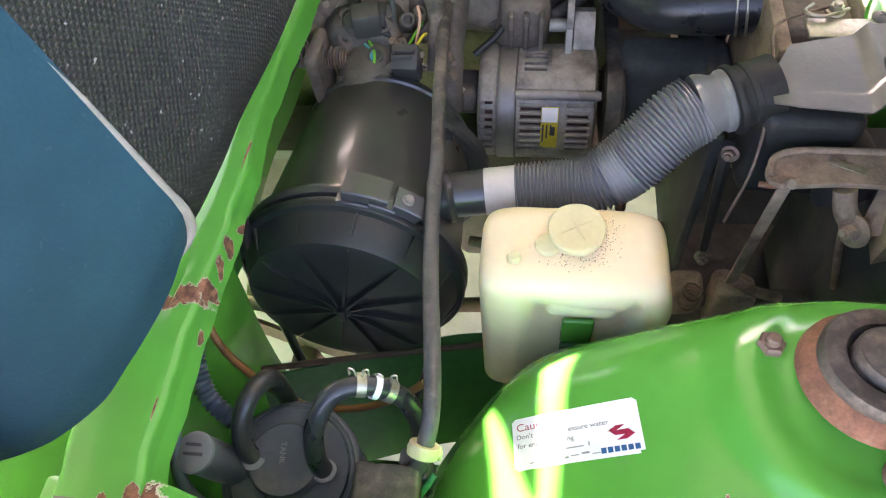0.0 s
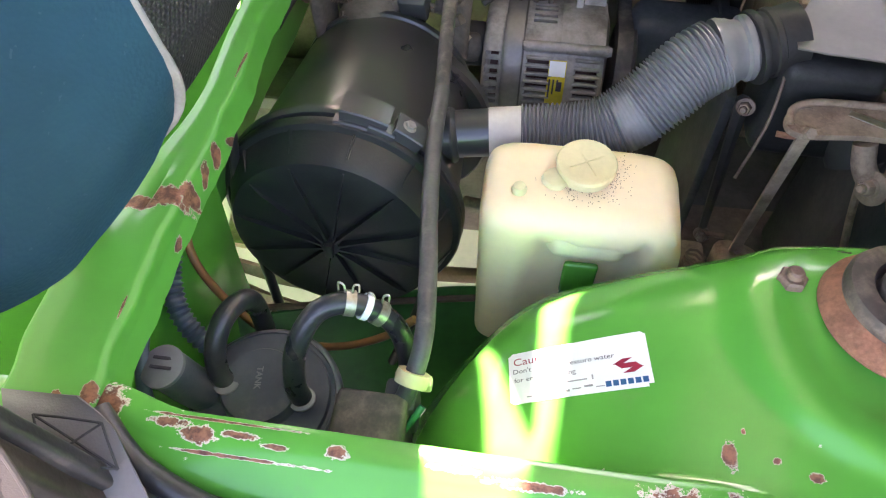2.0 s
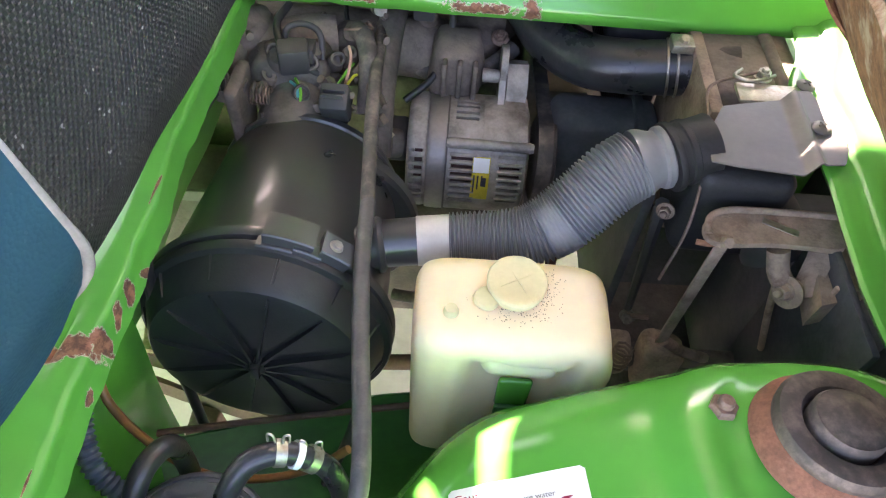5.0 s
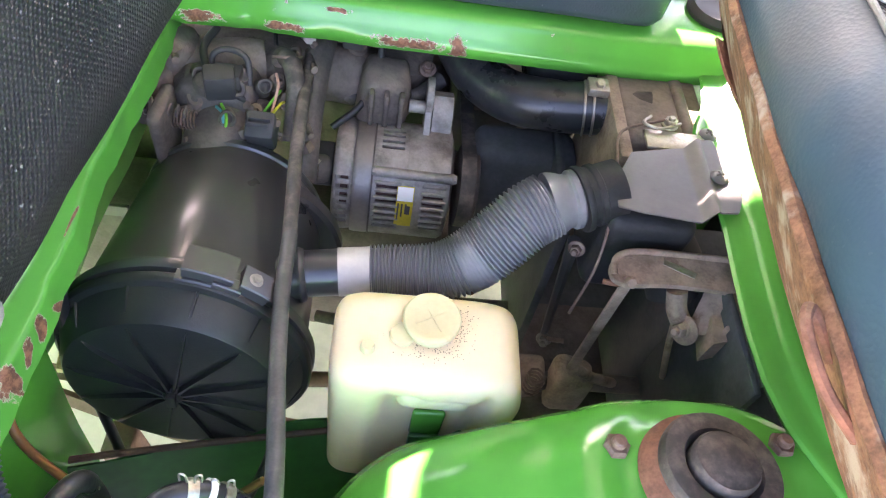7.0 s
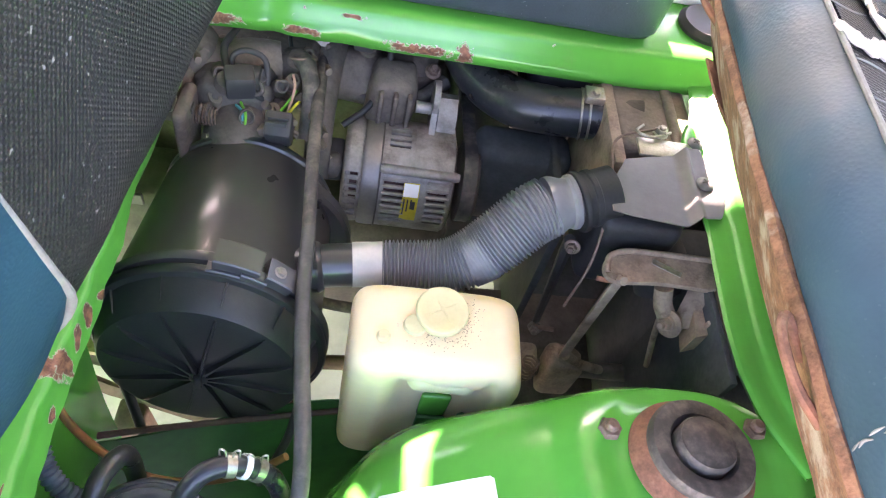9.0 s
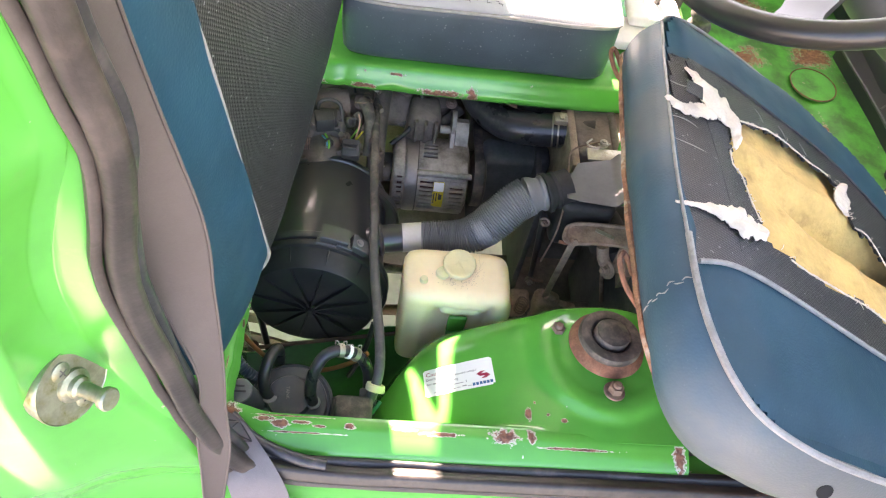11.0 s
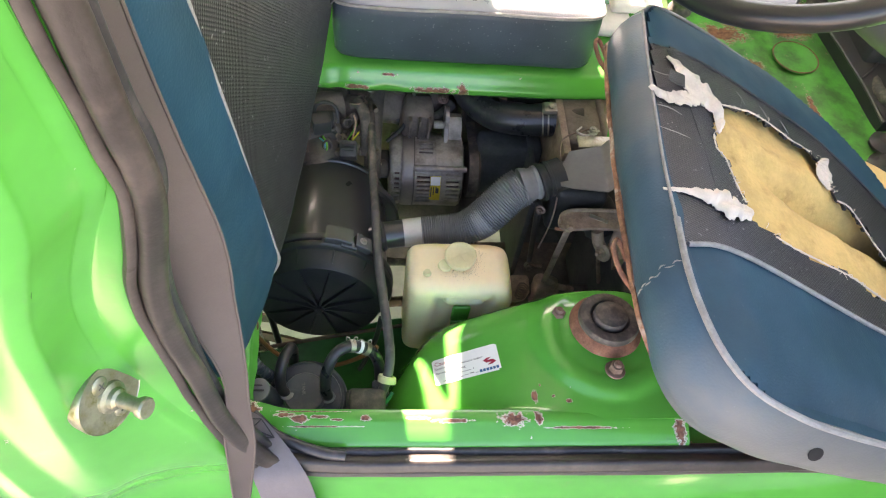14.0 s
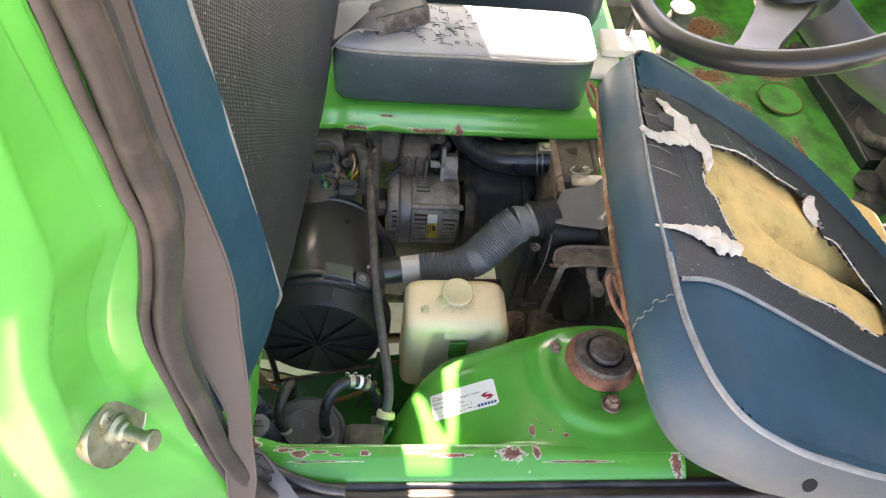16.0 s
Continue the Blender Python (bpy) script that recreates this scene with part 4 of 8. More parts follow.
def intake_hose():
    t = thing("intake_hose", (0.14, 0.3, 0.60), "ribbed blue grey intake hose between air cleaner and duct", "hose")
    part("sleeve", tube([V(0.044, 0.2835, 0.6305), V(0.058, 0.285, 0.6315), V(0.070, 0.286, 0.633)], 0.0192, 40, 5), M["silver"], t, "silver grey sleeve")
    path = [V(0.069, 0.286, 0.633), V(0.088, 0.287, 0.635), V(0.108, 0.286, 0.638), V(0.130, 0.287, 0.644), V(0.150, 0.294, 0.655), V(0.168, 0.304, 0.670), V(0.184, 0.315, 0.683), V(0.200, 0.323, 0.691)]
    fine = curve_pts(path, 60)
    L = [0]
    for a, b in zip(fine[:-1], fine[1:]):
        L.append(L[-1] + (b - a).length)
    pitch, per = 0.00310, 9
    count = int(L[-1] / pitch) * per
    line, k = [], 0
    for i in range(count + 1):
        l = L[-1] * i / count
        while k < len(L) - 2 and L[k + 1] < l:
            k += 1
        line.append(fine[k].lerp(fine[k + 1], (l - L[k]) / (L[k + 1] - L[k])))
    rings, n = [], 44
    for i, (q, tt, sd, u) in enumerate(frames_along(line)):
        l = L[-1] * i / count
        gap = (0.5 - 0.5 * math.cos(2 * math.pi * i / per)) ** 1.3
        base = 0.0205 + 0.0062 * smooth(0.0, 0.11, l)
        ring = []
        for j in range(n):
            d = sd * math.cos(2 * math.pi * j / n) + u * math.sin(2 * math.pi * j / n)
            # the ribs are pulled smooth on the inside of the bend
            flat = smooth(0.070, 0.075, l) * smooth(0.094, 0.088, l) * smooth(0.1, 0.6, d.dot(V(0.35, -0.9, 0.1)) * 0.8 + 0.35)
            ring.append(q + d * (base - 0.0031 * gap * (1 - 0.85 * flat)))
        rings.append(ring)
    part("bellows", loft(rings), M["hosegrey"], t, "closely ribbed bellows", 75)
    d = (V(0.228, 0.330, 0.697) - V(0.199, 0.3225, 0.6905)).normalized()
    part("end_cuff", lathe([(0.0255, 0), (0.0256, 0.004), (0.0240, 0.009), (0.0215, 0.014), (0.0215, 0.017), (0.0235, 0.019), (0.0235, 0.023), (0.0215, 0.025), (0.0215, 0.036)], (0.199, 0.3225, 0.6905), d, 40), M["hosegrey"], t, "smooth end cuff")
    return t


intake_hose()


def washer_bottle():
    cx, x0, x1, y0, y1, zt, zb = 0.1165, 0.0465, 0.1865, 0.168, 0.251, 0.668, 0.500
    t = thing("washer_bottle", (cx, 0.21, zb), "milky white plastic washer fluid bottle with a yellowed cap", "bottle")
    rings, n = [], 96
    levels = [0.0, 0.003, 0.01, 0.03, 0.06, 0.09, 0.105, 0.115, 0.123, 0.130, 0.138, 0.146, 0.152, 0.158, 0.162, 0.1655, 0.1675, 0.1680]
    for h in levels:
        z = zb + h
        top = max(0.0, (h - 0.151) / 0.017)
        shrink = 0.017 * (1 - math.sqrt(max(0.0, 1 - min(1, top) ** 2)))
        low = 0.006 * (1 - smooth(0, 0.01, h))
        right = 0.016 * smooth(0.135, 0.05, h)
        left = -0.003 * smooth(0.16, 0.0, h)
        a0, a1 = x0 + shrink + low - left * 0.3, x1 - right - shrink - low - 0.008 * smooth(0.118, 0.166, h) + 0.002 * math.exp(-((h - 0.112) / 0.02) ** 2)
        b0, b1 = y0 + shrink * 0.9 + low + 0.004 * smooth(0.0, 0.17, h), y1 - shrink - low
        mx, my, hx, hy = (a0 + a1) / 2, (b0 + b1) / 2, (a1 - a0) / 2, (b1 - b0) / 2
        ring = []
        for j in range(n):
            a = 2 * math.pi * j / n
            c, s = math.cos(a), math.sin(a)
            e = 0.34
            px, py = mx + hx * math.copysign(abs(c) ** e, c), my + hy * math.copysign(abs(s) ** e, s)
            if s < 0:
                dx = px - cx - 0.004
                inside = smooth(0.037, 0.030, abs(dx))
                recess = 0.010 * inside * smooth(0.146, 0.132, h)
                groove = 0.005 * math.exp(-((abs(dx) - 0.035) / 0.005) ** 2) * smooth(0.162, 0.145, h)
                py += (recess + groove) * min(1.0, -s * 1.5)
            ring.append(V(px, py, z))
        rings.append(ring)
    top = rings[-1]
    mid = sum(top, V(0, 0, 0)) / n
    rings.append([mid + (q - mid) * 0.5 for q in top])
    part("tank", loft(rings), M["bottle"], t, "", 70)
    # bulge over the strap
    part("upper_bulge", roughen(box((cx - 0.0235, y0 + 0.003, 0.629), (cx + 0.0315, y0 + 0.03, 0.655), 0.0105, 5), 30, 0.0006), M["bottle"], t, "", 70)
    cc = V(0.1140, 0.221, 0.668)
    cap = part("cap", lathe([(0.0165, -0.002), (0.0190, 0.0), (0.0195, 0.0015), (0.0188, 0.0032), (0.0200, 0.0042), (0.0204, 0.0078), (0.0194, 0.0092), (0.0166, 0.0096), (0.0152, 0.0088), (0.0, 0.0088)], cc, (0, -0.05, 1), 48), M["bottlecap"], t, "yellowed round snap cap")
    for k in range(2):
        a = 0.5 + k * math.pi / 2
        d = V(math.cos(a), math.sin(a), 0) * 0.014
        part("cap_ridge", tube([cc + V(0, 0, 0.0088) - d * 0.9, cc + V(0, 0, 0.0088) + d * 0.9], 0.0005, 6, 2), M["bottlecap"], cap)
    part("cap_tab", roughen(lathe([(0.0, -0.002), (0.0088, -0.002), (0.0092, 0.001), (0.0080, 0.0038), (0.0045, 0.0052), (0.0, 0.0055)], (0.0945, 0.2095, 0.668), (0, 0, 1), 24), 90, 0.0008), M["bottlecap"], cap)
    part("vent_nipple", lathe([(0.005, -0.003), (0.0052, 0.002), (0.004, 0.0055), (0.0, 0.006)], (0.0715, 0.1975, 0.668), (0, 0, 1), 20), M["bottlecap"], t, "small round vent")
    bm = bmesh.new()
    rnd = random.Random(4)
    for k in range(260):
        a = rnd.uniform(-2.9, 0.6)
        r = 0.0195 + abs(rnd.gauss(0, 0.0065))
        p = cc + V(r * math.cos(a), r * math.sin(a), 0.0003)
        if p.y < y0 + 0.02:
            continue
        s = rnd.uniform(0.0002, 0.0005)
        bmesh.ops.create_icosphere(bm, subdivisions=1, radius=s, matrix=Matrix.Translation(p) @ Matrix.Diagonal((1, 1, 0.5, 1)))
    part("dirt_specks", bm, M["sooty"], t, "brown dirt specks round the cap")["kind"] = "stuff"
    b = thing("bottle_bracket", (cx, 0.18, 0.60), "green painted steel strap in the bottle's recess", "bracket")
    part("strap", roughen(box((cx - 0.008, y0 + 0.006, 0.585), (cx + 0.0155, y0 + 0.011, 0.622), 0.0025, 3), 60, 0.001), M["green"], b)
    # bar and leg take the darkened green, shade painted into their colour
    part("strap_bar", box((cx - 0.032, y0 + 0.012, 0.574), (cx + 0.038, y0 + 0.016, 0.582), 0.0015), M["green_shaded"], b)
    part("strap_leg", box((cx - 0.008, y0 + 0.002, 0.50), (cx + 0.0155, y0 + 0.006, 0.590), 0.0015), M["green_shaded"], b)


washer_bottle()


def alternator():
    c = V(0.030, 0.450, 0.566)
    t = thing("alternator", (0.085, 0.45, 0.52), "finned grey aluminium alternator with a bright steel band", "alternator")
    R = 0.057

    def drum(name, xa, xb, r, mat, holes=(), bulge=0.0, label="", v0=0.0, v1=1.0):
        def fn(u, v):
            a = 2 * math.pi * (v0 + (v1 - v0) * v)
            x = xa + (xb - xa) * u
            rr = r - bulge * (2 * u - 1) ** 4
            return V(x, c.y + rr * math.cos(a), c.z + rr * math.sin(a))
        nv = max(12, int(220 * (v1 - v0)))
        return part(name, sheet(fn, 36, nv, -0.004, None, (lambda u, v: not any(a0 < u < a1 and b0 < v < b1 for a0, a1, b0, b1 in holes)) if holes else None), mat, t, label, 50)

    part("rotor", lathe([(0.0475, 0.002), (0.049, 0.01), (0.049, 0.098), (0.047, 0.104)], c, (1, 0, 0), 40), M["winding"], t, "brown windings")
    holes = []
    for k in range(7):
        v0 = 0.375 + k * 0.024
        holes.append((0.1, 0.75, v0, v0 + 0.013))
    drum("rear_housing", 0.026, 0.046, R * 0.97, M["alu"], holes, 0.004)
    part("rear_cover", lathe([(0.0, 0.0), (0.02, 0.0), (0.044, 0.001), (0.052, 0.004), (0.0545, 0.009)], c - V(0.006, 0, 0), (1, 0, 0), 48), M["alu"], t)
    drum("stator_band", 0.044, 0.063, R, M["aluband"], (), 0.001, "bright steel band")
    part("band_seam", lathe([(R - 0.002, 0), (R + 0.0009, 0.0004), (R + 0.0009, 0.0016), (R - 0.002, 0.002)], V(0.061, c.y, c.z), (1, 0, 0), 64), M["castdark"], t)
    slots = []
    for k in range(7):
        v0 = 0.390 + k * 0.0205
        slots.append((0.06, 0.36, v0, v0 + 0.0105))
        if k:
            slots.append((0.70, 0.97, v0 - 0.002, v0 + 0.0085))
    for k in range(4):
        v0 = 0.222 + k * 0.020
        slots.append((0.08, 0.40, v0, v0 + 0.010))
    drum("front_housing", 0.063, 0.132, R * 0.985, M["alu"], slots)
    # rounded bars between the slots
    for u0, u1, n in ((0.06, 0.36, 8), (0.70, 0.97, 7)):
        for k in range(n):
            a = 2 * math.pi * (0.3855 + k * 0.0205 - (0.002 if u0 > 0.5 else 0))
            q = V(0, c.y + (R * 0.985) * math.cos(a), c.z + (R * 0.985) * math.sin(a))
            part("fin", tube([q + V(0.063 + 0.069 * u0 - 0.002, 0, 0), q + V(0.063 + 0.069 * u1 + 0.002, 0, 0)], 0.0019, 8, 2), M["alu"], t)
    drum("raised_pad", 0.094, 0.134, R + 0.0030, M["alu"], (), 0.0008, "", 0.20, 0.362)
    drum("lower_pad", 0.062, 0.096, R + 0.0012, M["alu"], (), 0.0008, "", 0.305, 0.372)
    part("front_cover", lathe([(0.055, 0), (0.054, 0.004), (0.046, 0.007), (0.018, 0.009), (0.0, 0.009)], c + V(0.101, 0, 0), (1, 0, 0), 48), M["alu"], t)
    for k in range(3):
        a = math.pi * (0.715 - 0.66 * k)
        y, z = c.y + 0.0580 * math.cos(a), c.z + 0.0580 * math.sin(a)
        part("through_bolt_boss", tube([V(0.064, y, z), V(0.10, y, z), V(0.138, y, z)], 0.0050, 14, 3), M["alu"], t)
        hexbolt("through_bolt", V(0.066, y, z), (-1, 0, 0), 0.004, 0.005, M["alu"], t, 1.2, "", False)
        hexbolt("through_bolt", V(0.136, y, z), (1, 0, 0), 0.0045, 0.005, M["alu"], t, 1.2, "", False)
    # mounting lug with its thin rounded ear
    lug = part("mounting_lug", loft([[V(x, c.y + yy, c.z + zz) for yy, zz in ((0.002, 0.042), (0.045, 0.020), (0.052, 0.060), (0.047, 0.078), (0.034, 0.083), (0.020, 0.076), (0.010, 0.060))] for x in (0.113, 0.117, 0.128, 0.132)]), M["alu"], t, "cast mounting ear")
    ear = [(0.030 + 0.017 * math.cos(a), 0.086 + 0.017 * math.sin(a)) for a in [math.pi * (-0.15 + 1.3 * k / 14) for k in range(15)]]
    ear = ear + [(0.004, 0.062), (-0.002, 0.044), (0.030, 0.044), (0.046, 0.060)]
    part("thin_ear", loft([[V(x, c.y + yy, c.z + zz) for yy, zz in ear] for x in (0.1055, 0.1065, 0.1105, 0.1115)]), M["alu"], lug, "thin rounded ear")
    part("lug_bolt", tube([V(0.090, c.y + 0.026, c.z + 0.074), V(0.112, c.y + 0.026, c.z + 0.074)], 0.0062, 14, 2), M["alu"], lug)
    part("terminal_box", box((0.004, c.y - 0.030, c.z + 0.008), (0.026, c.y + 0.010, c.z + 0.034), 0.005, 3), M["black"], t, "black terminal plug")
    part("terminal_cap", lathe([(0.012, 0), (0.0135, 0.003), (0.0135, 0.011), (0.009, 0.014), (0.0, 0.014)], V(0.020, c.y - 0.022, c.z + 0.026), (-1, -0.2, 0.15), 24), M["castdark"], t, "dark terminal cap")
    part("terminal_stud", tube([V(0.014, 0.425, 0.602), V(0.000, 0.42, 0.608)], 0.004, 10, 2), M["zinc"], t, "plated terminal stud")
    part("terminal_tag", box((0.000, 0.412, 0.606), (0.010, 0.428, 0.618), 0.001), M["steel"], t, "pale cable tag")
    # sticker on the curved face
    def curved(name, x0, x1, a0, a1, lift, mat, label=""):
        def fn(u, v):
            a = math.pi * (a0 + (a1 - a0) * v)
            return V(x0 + (x1 - x0) * u, c.y + (R + lift) * math.cos(a), c.z + (R + lift) * math.sin(a))
        part(name, sheet(fn, 4, 14, -0.0004), mat, t, label)
    curved("sticker", 0.0865, 0.1025, 0.775, 1.02, 0.0006, M["yellow"], "yellow warning sticker with white head")
    curved("sticker_head", 0.0872, 0.1018, 0.780, 0.855, 0.0011, M["label"], "white head of the sticker")
    for k in range(3):
        curved("print_line", 0.0880 + 0.0036 * k, 0.0895 + 0.0036 * k, 0.87, 0.97 - 0.02 * k, 0.0011, M["ink"])
    curved("print_block", 0.0965, 0.1000, 0.88, 0.93, 0.0015, M["ink"])
    part("pulley", lathe([(0.012, 0), (0.036, 0.0), (0.040, 0.002), (0.036, 0.006), (0.040, 0.010), (0.036, 0.014), (0.040, 0.018), (0.034, 0.020), (0.01, 0.02)], c + V(0.116, 0, 0), (1, 0, 0), 40), M["castdark"], t, "dark belt pulley")
    b = thing("drive_belt", (0.155, 0.5, 0.5), "black ribbed rubber drive belt", "belt")
    def belt(u, v):
        w = 0.147 + 0.014 * v
        if u < 0.25:
            a = math.pi * (0.5 + (u / 0.25) * 1.0)
            return V(w, c.y + 0.042 * math.cos(a), c.z + 0.042 * math.sin(a))
        if u < 0.5:
            k = (u - 0.25) / 0.25
            return V(w, c.y + k * 0.16, c.z - 0.042 - k * 0.07)
        if u < 0.75:
            a = -math.pi / 2 + (u - 0.5) / 0.25 * math.pi
            return V(w, c.y + 0.16 + 0.065 * math.cos(a), c.z - 0.047 + 0.065 * math.sin(a))
        k = (u - 0.75) / 0.25
        return V(w, c.y + 0.16 * (1 - k), c.z + 0.018 + k * 0.024)
    part("belt_loop", sheet(belt, 72, 4, 0.004), M["rubber"], b)


alternator()


def radiator_hose():
    t = thing("radiator_hose", (0.2, 0.47, 0.62), "bent black rubber coolant hose with a wire clamp", "hose")
    part("hose", tube([V(0.105, 0.60, 0.66), V(0.125, 0.565, 0.668), V(0.150, 0.515, 0.660), V(0.180, 0.482, 0.662), V(0.215, 0.468, 0.668), V(0.255, 0.462, 0.675), V(0.272, 0.460, 0.678)], 0.0240, 28, 8), M["hoseblack"], t)
    ax = V(0.055, -0.006, 0.011).normalized()
    for k in (0, 0.008):
        part("clamp_wire", lathe([(0.0240, -0.0012), (0.0257, -0.0006), (0.0257, 0.0006), (0.0240, 0.0012)], V(0.248, 0.4625, 0.6738) + ax * k, ax, 36), M["zinc"], t, "plated clamp wire")
    clamp = part("clamp_saddle", box((0.243, 0.450, 0.6975), (0.262, 0.468, 0.706), 0.0015), M["zinc"], t, "plated clamp saddle")
    hexbolt("clamp_screw", (0.2525, 0.457, 0.7055), (0, -0.3, 1), 0.0042, 0.006, M["zinc"], clamp, 1.3, "", False)
    part("outlet_stub", tube([V(0.268, 0.461, 0.677), V(0.285, 0.458, 0.680), V(0.305, 0.455, 0.683)], 0.0200, 24, 4), M["castdirty"], t, "dusty metal stub")


radiator_hose()


def cover_plate():
    t = thing("air_duct", (0.28, 0.34, 0.60), "black air intake duct under a bent grey steel plate", "air duct")
    d = V(0.62, 0.20, 0.15).normalized()
    part("duct_ring", lathe([(0.022, 0), (0.0262, 0.0005), (0.0268, 0.003), (0.0262, 0.0055), (0.0238, 0.006), (0.0236, 0.011), (0.0250, 0.012), (0.0250, 0.016), (0.0236, 0.017), (0.0236, 0.034)], V(0.222, 0.3275, 0.695), d, 40), M["radiator"], t, "black clamp ring")
    part("duct_body", roughen(box((0.244, 0.305, 0.610), (0.318, 0.372, 0.700), 0.012, 4), 20, 0.003), M["radiator"], t, "black duct box")
    part("duct_throat", tube([V(0.285, 0.335, 0.66), V(0.315, 0.325, 0.645), V(0.33, 0.305, 0.62)], 0.026, 24, 5), M["black"], t)
    # plate: chamfered tongue and a raised fold
    def plate(u, v):
        x = 0.2465 + u * 0.0995
        ya = lerp_table([(0.2427, 0.310), (0.2622, 0.3048), (0.285, 0.3025), (0.3086, 0.3005), (0.3226, 0.3086), (0.3393, 0.311), (0.346, 0.326)], x)
        yb = lerp_table([(0.2427, 0.326), (0.2647, 0.3676), (0.285, 0.3735), (0.3102, 0.379), (0.3216, 0.387), (0.3346, 0.389), (0.3378, 0.3767), (0.346, 0.332)], x)
        z = 0.7145 + 0.0055 * smooth(0.309, 0.322, x) - 0.002 * smooth(0.322, 0.326, x) - 0.0015 * smooth(0.262, 0.2427, x)
        return V(x, ya + (yb - ya) * v, z + 0.0012 * noise.noise(V(x * 30, v * 2, 0)))
    part("steel_plate", sheet(plate, 80, 14, 0.0014), M["steel"], t, "bent grey sheet steel plate")
    for p in ((0.331, 0.346, 0.7185), (0.334, 0.396, 0.7165)):
        s = part("cross_screw", lathe([(0.0072, 0), (0.0076, 0.0006), (0.0062, 0.0022), (0.003, 0.0034), (0.0, 0.0036)], p, (0, 0, 1), 24), M["steel"], t, "dull cross-head screw")
        for k in range(2):
            part("screw_slot", box((-0.0035, -0.0006, 0.0025), (0.0035, 0.0006, 0.0038), 0.0001, 1, Matrix.Translation(p) @ Matrix.Rotation(0.4 + k * math.pi / 2, 4, "Z")), M["castdark"], s)
    part("side_tab", box((0.280, 0.377, 0.7105), (0.340, 0.3985, 0.7142), 0.0015), M["zinc"], t, "pale metal mounting tab")
    w = thing("choke_wire", (0.25, 0.36, 0.60), "thin bent steel wire bolted beside the plate", "wire")
    part("wire", tube([V(0.232, 0.272, 0.62), V(0.243, 0.290, 0.665), V(0.250, 0.325, 0.698), V(0.251, 0.352, 0.713), V(0.254, 0.378, 0.717), V(0.266, 0.395, 0.715), V(0.290, 0.405, 0.716), V(0.305, 0.410, 0.717)], 0.0013, 8, 8), M["bolt"], w)
    part("wire_eye", tube([V(0.288, 0.412, 0.716), V(0.280, 0.402, 0.717), V(0.293, 0.396, 0.7175), V(0.312, 0.405, 0.7175)], 0.0014, 8, 6), M["zinc"], w)
    hexbolt("wire_bolt", (0.303, 0.405, 0.7145), (0, 0, 1), 0.0055, 0.007, M["zinc"], w, 1.35, "brass coloured bolt")
    # dusty bracket behind
    g = thing("duct_bracket", (0.31, 0.45, 0.60), "dusty beige metal panel behind the duct", "panel")
    part("panel", roughen(box((0.272, 0.400, 0.60), (0.349, 0.50, 0.7005), 0.006, 3), 18, 0.003), M["dustbeige"], g)
    part("panel_fold", box((0.322, 0.402, 0.64), (0.334, 0.50, 0.7045), 0.005, 3), M["dustbeige"], g)
    part("radiator_edge", box((0.262, 0.375, 0.56), (0.274, 0.50, 0.702), 0.003), M["rustysteel"], g)


cover_plate()


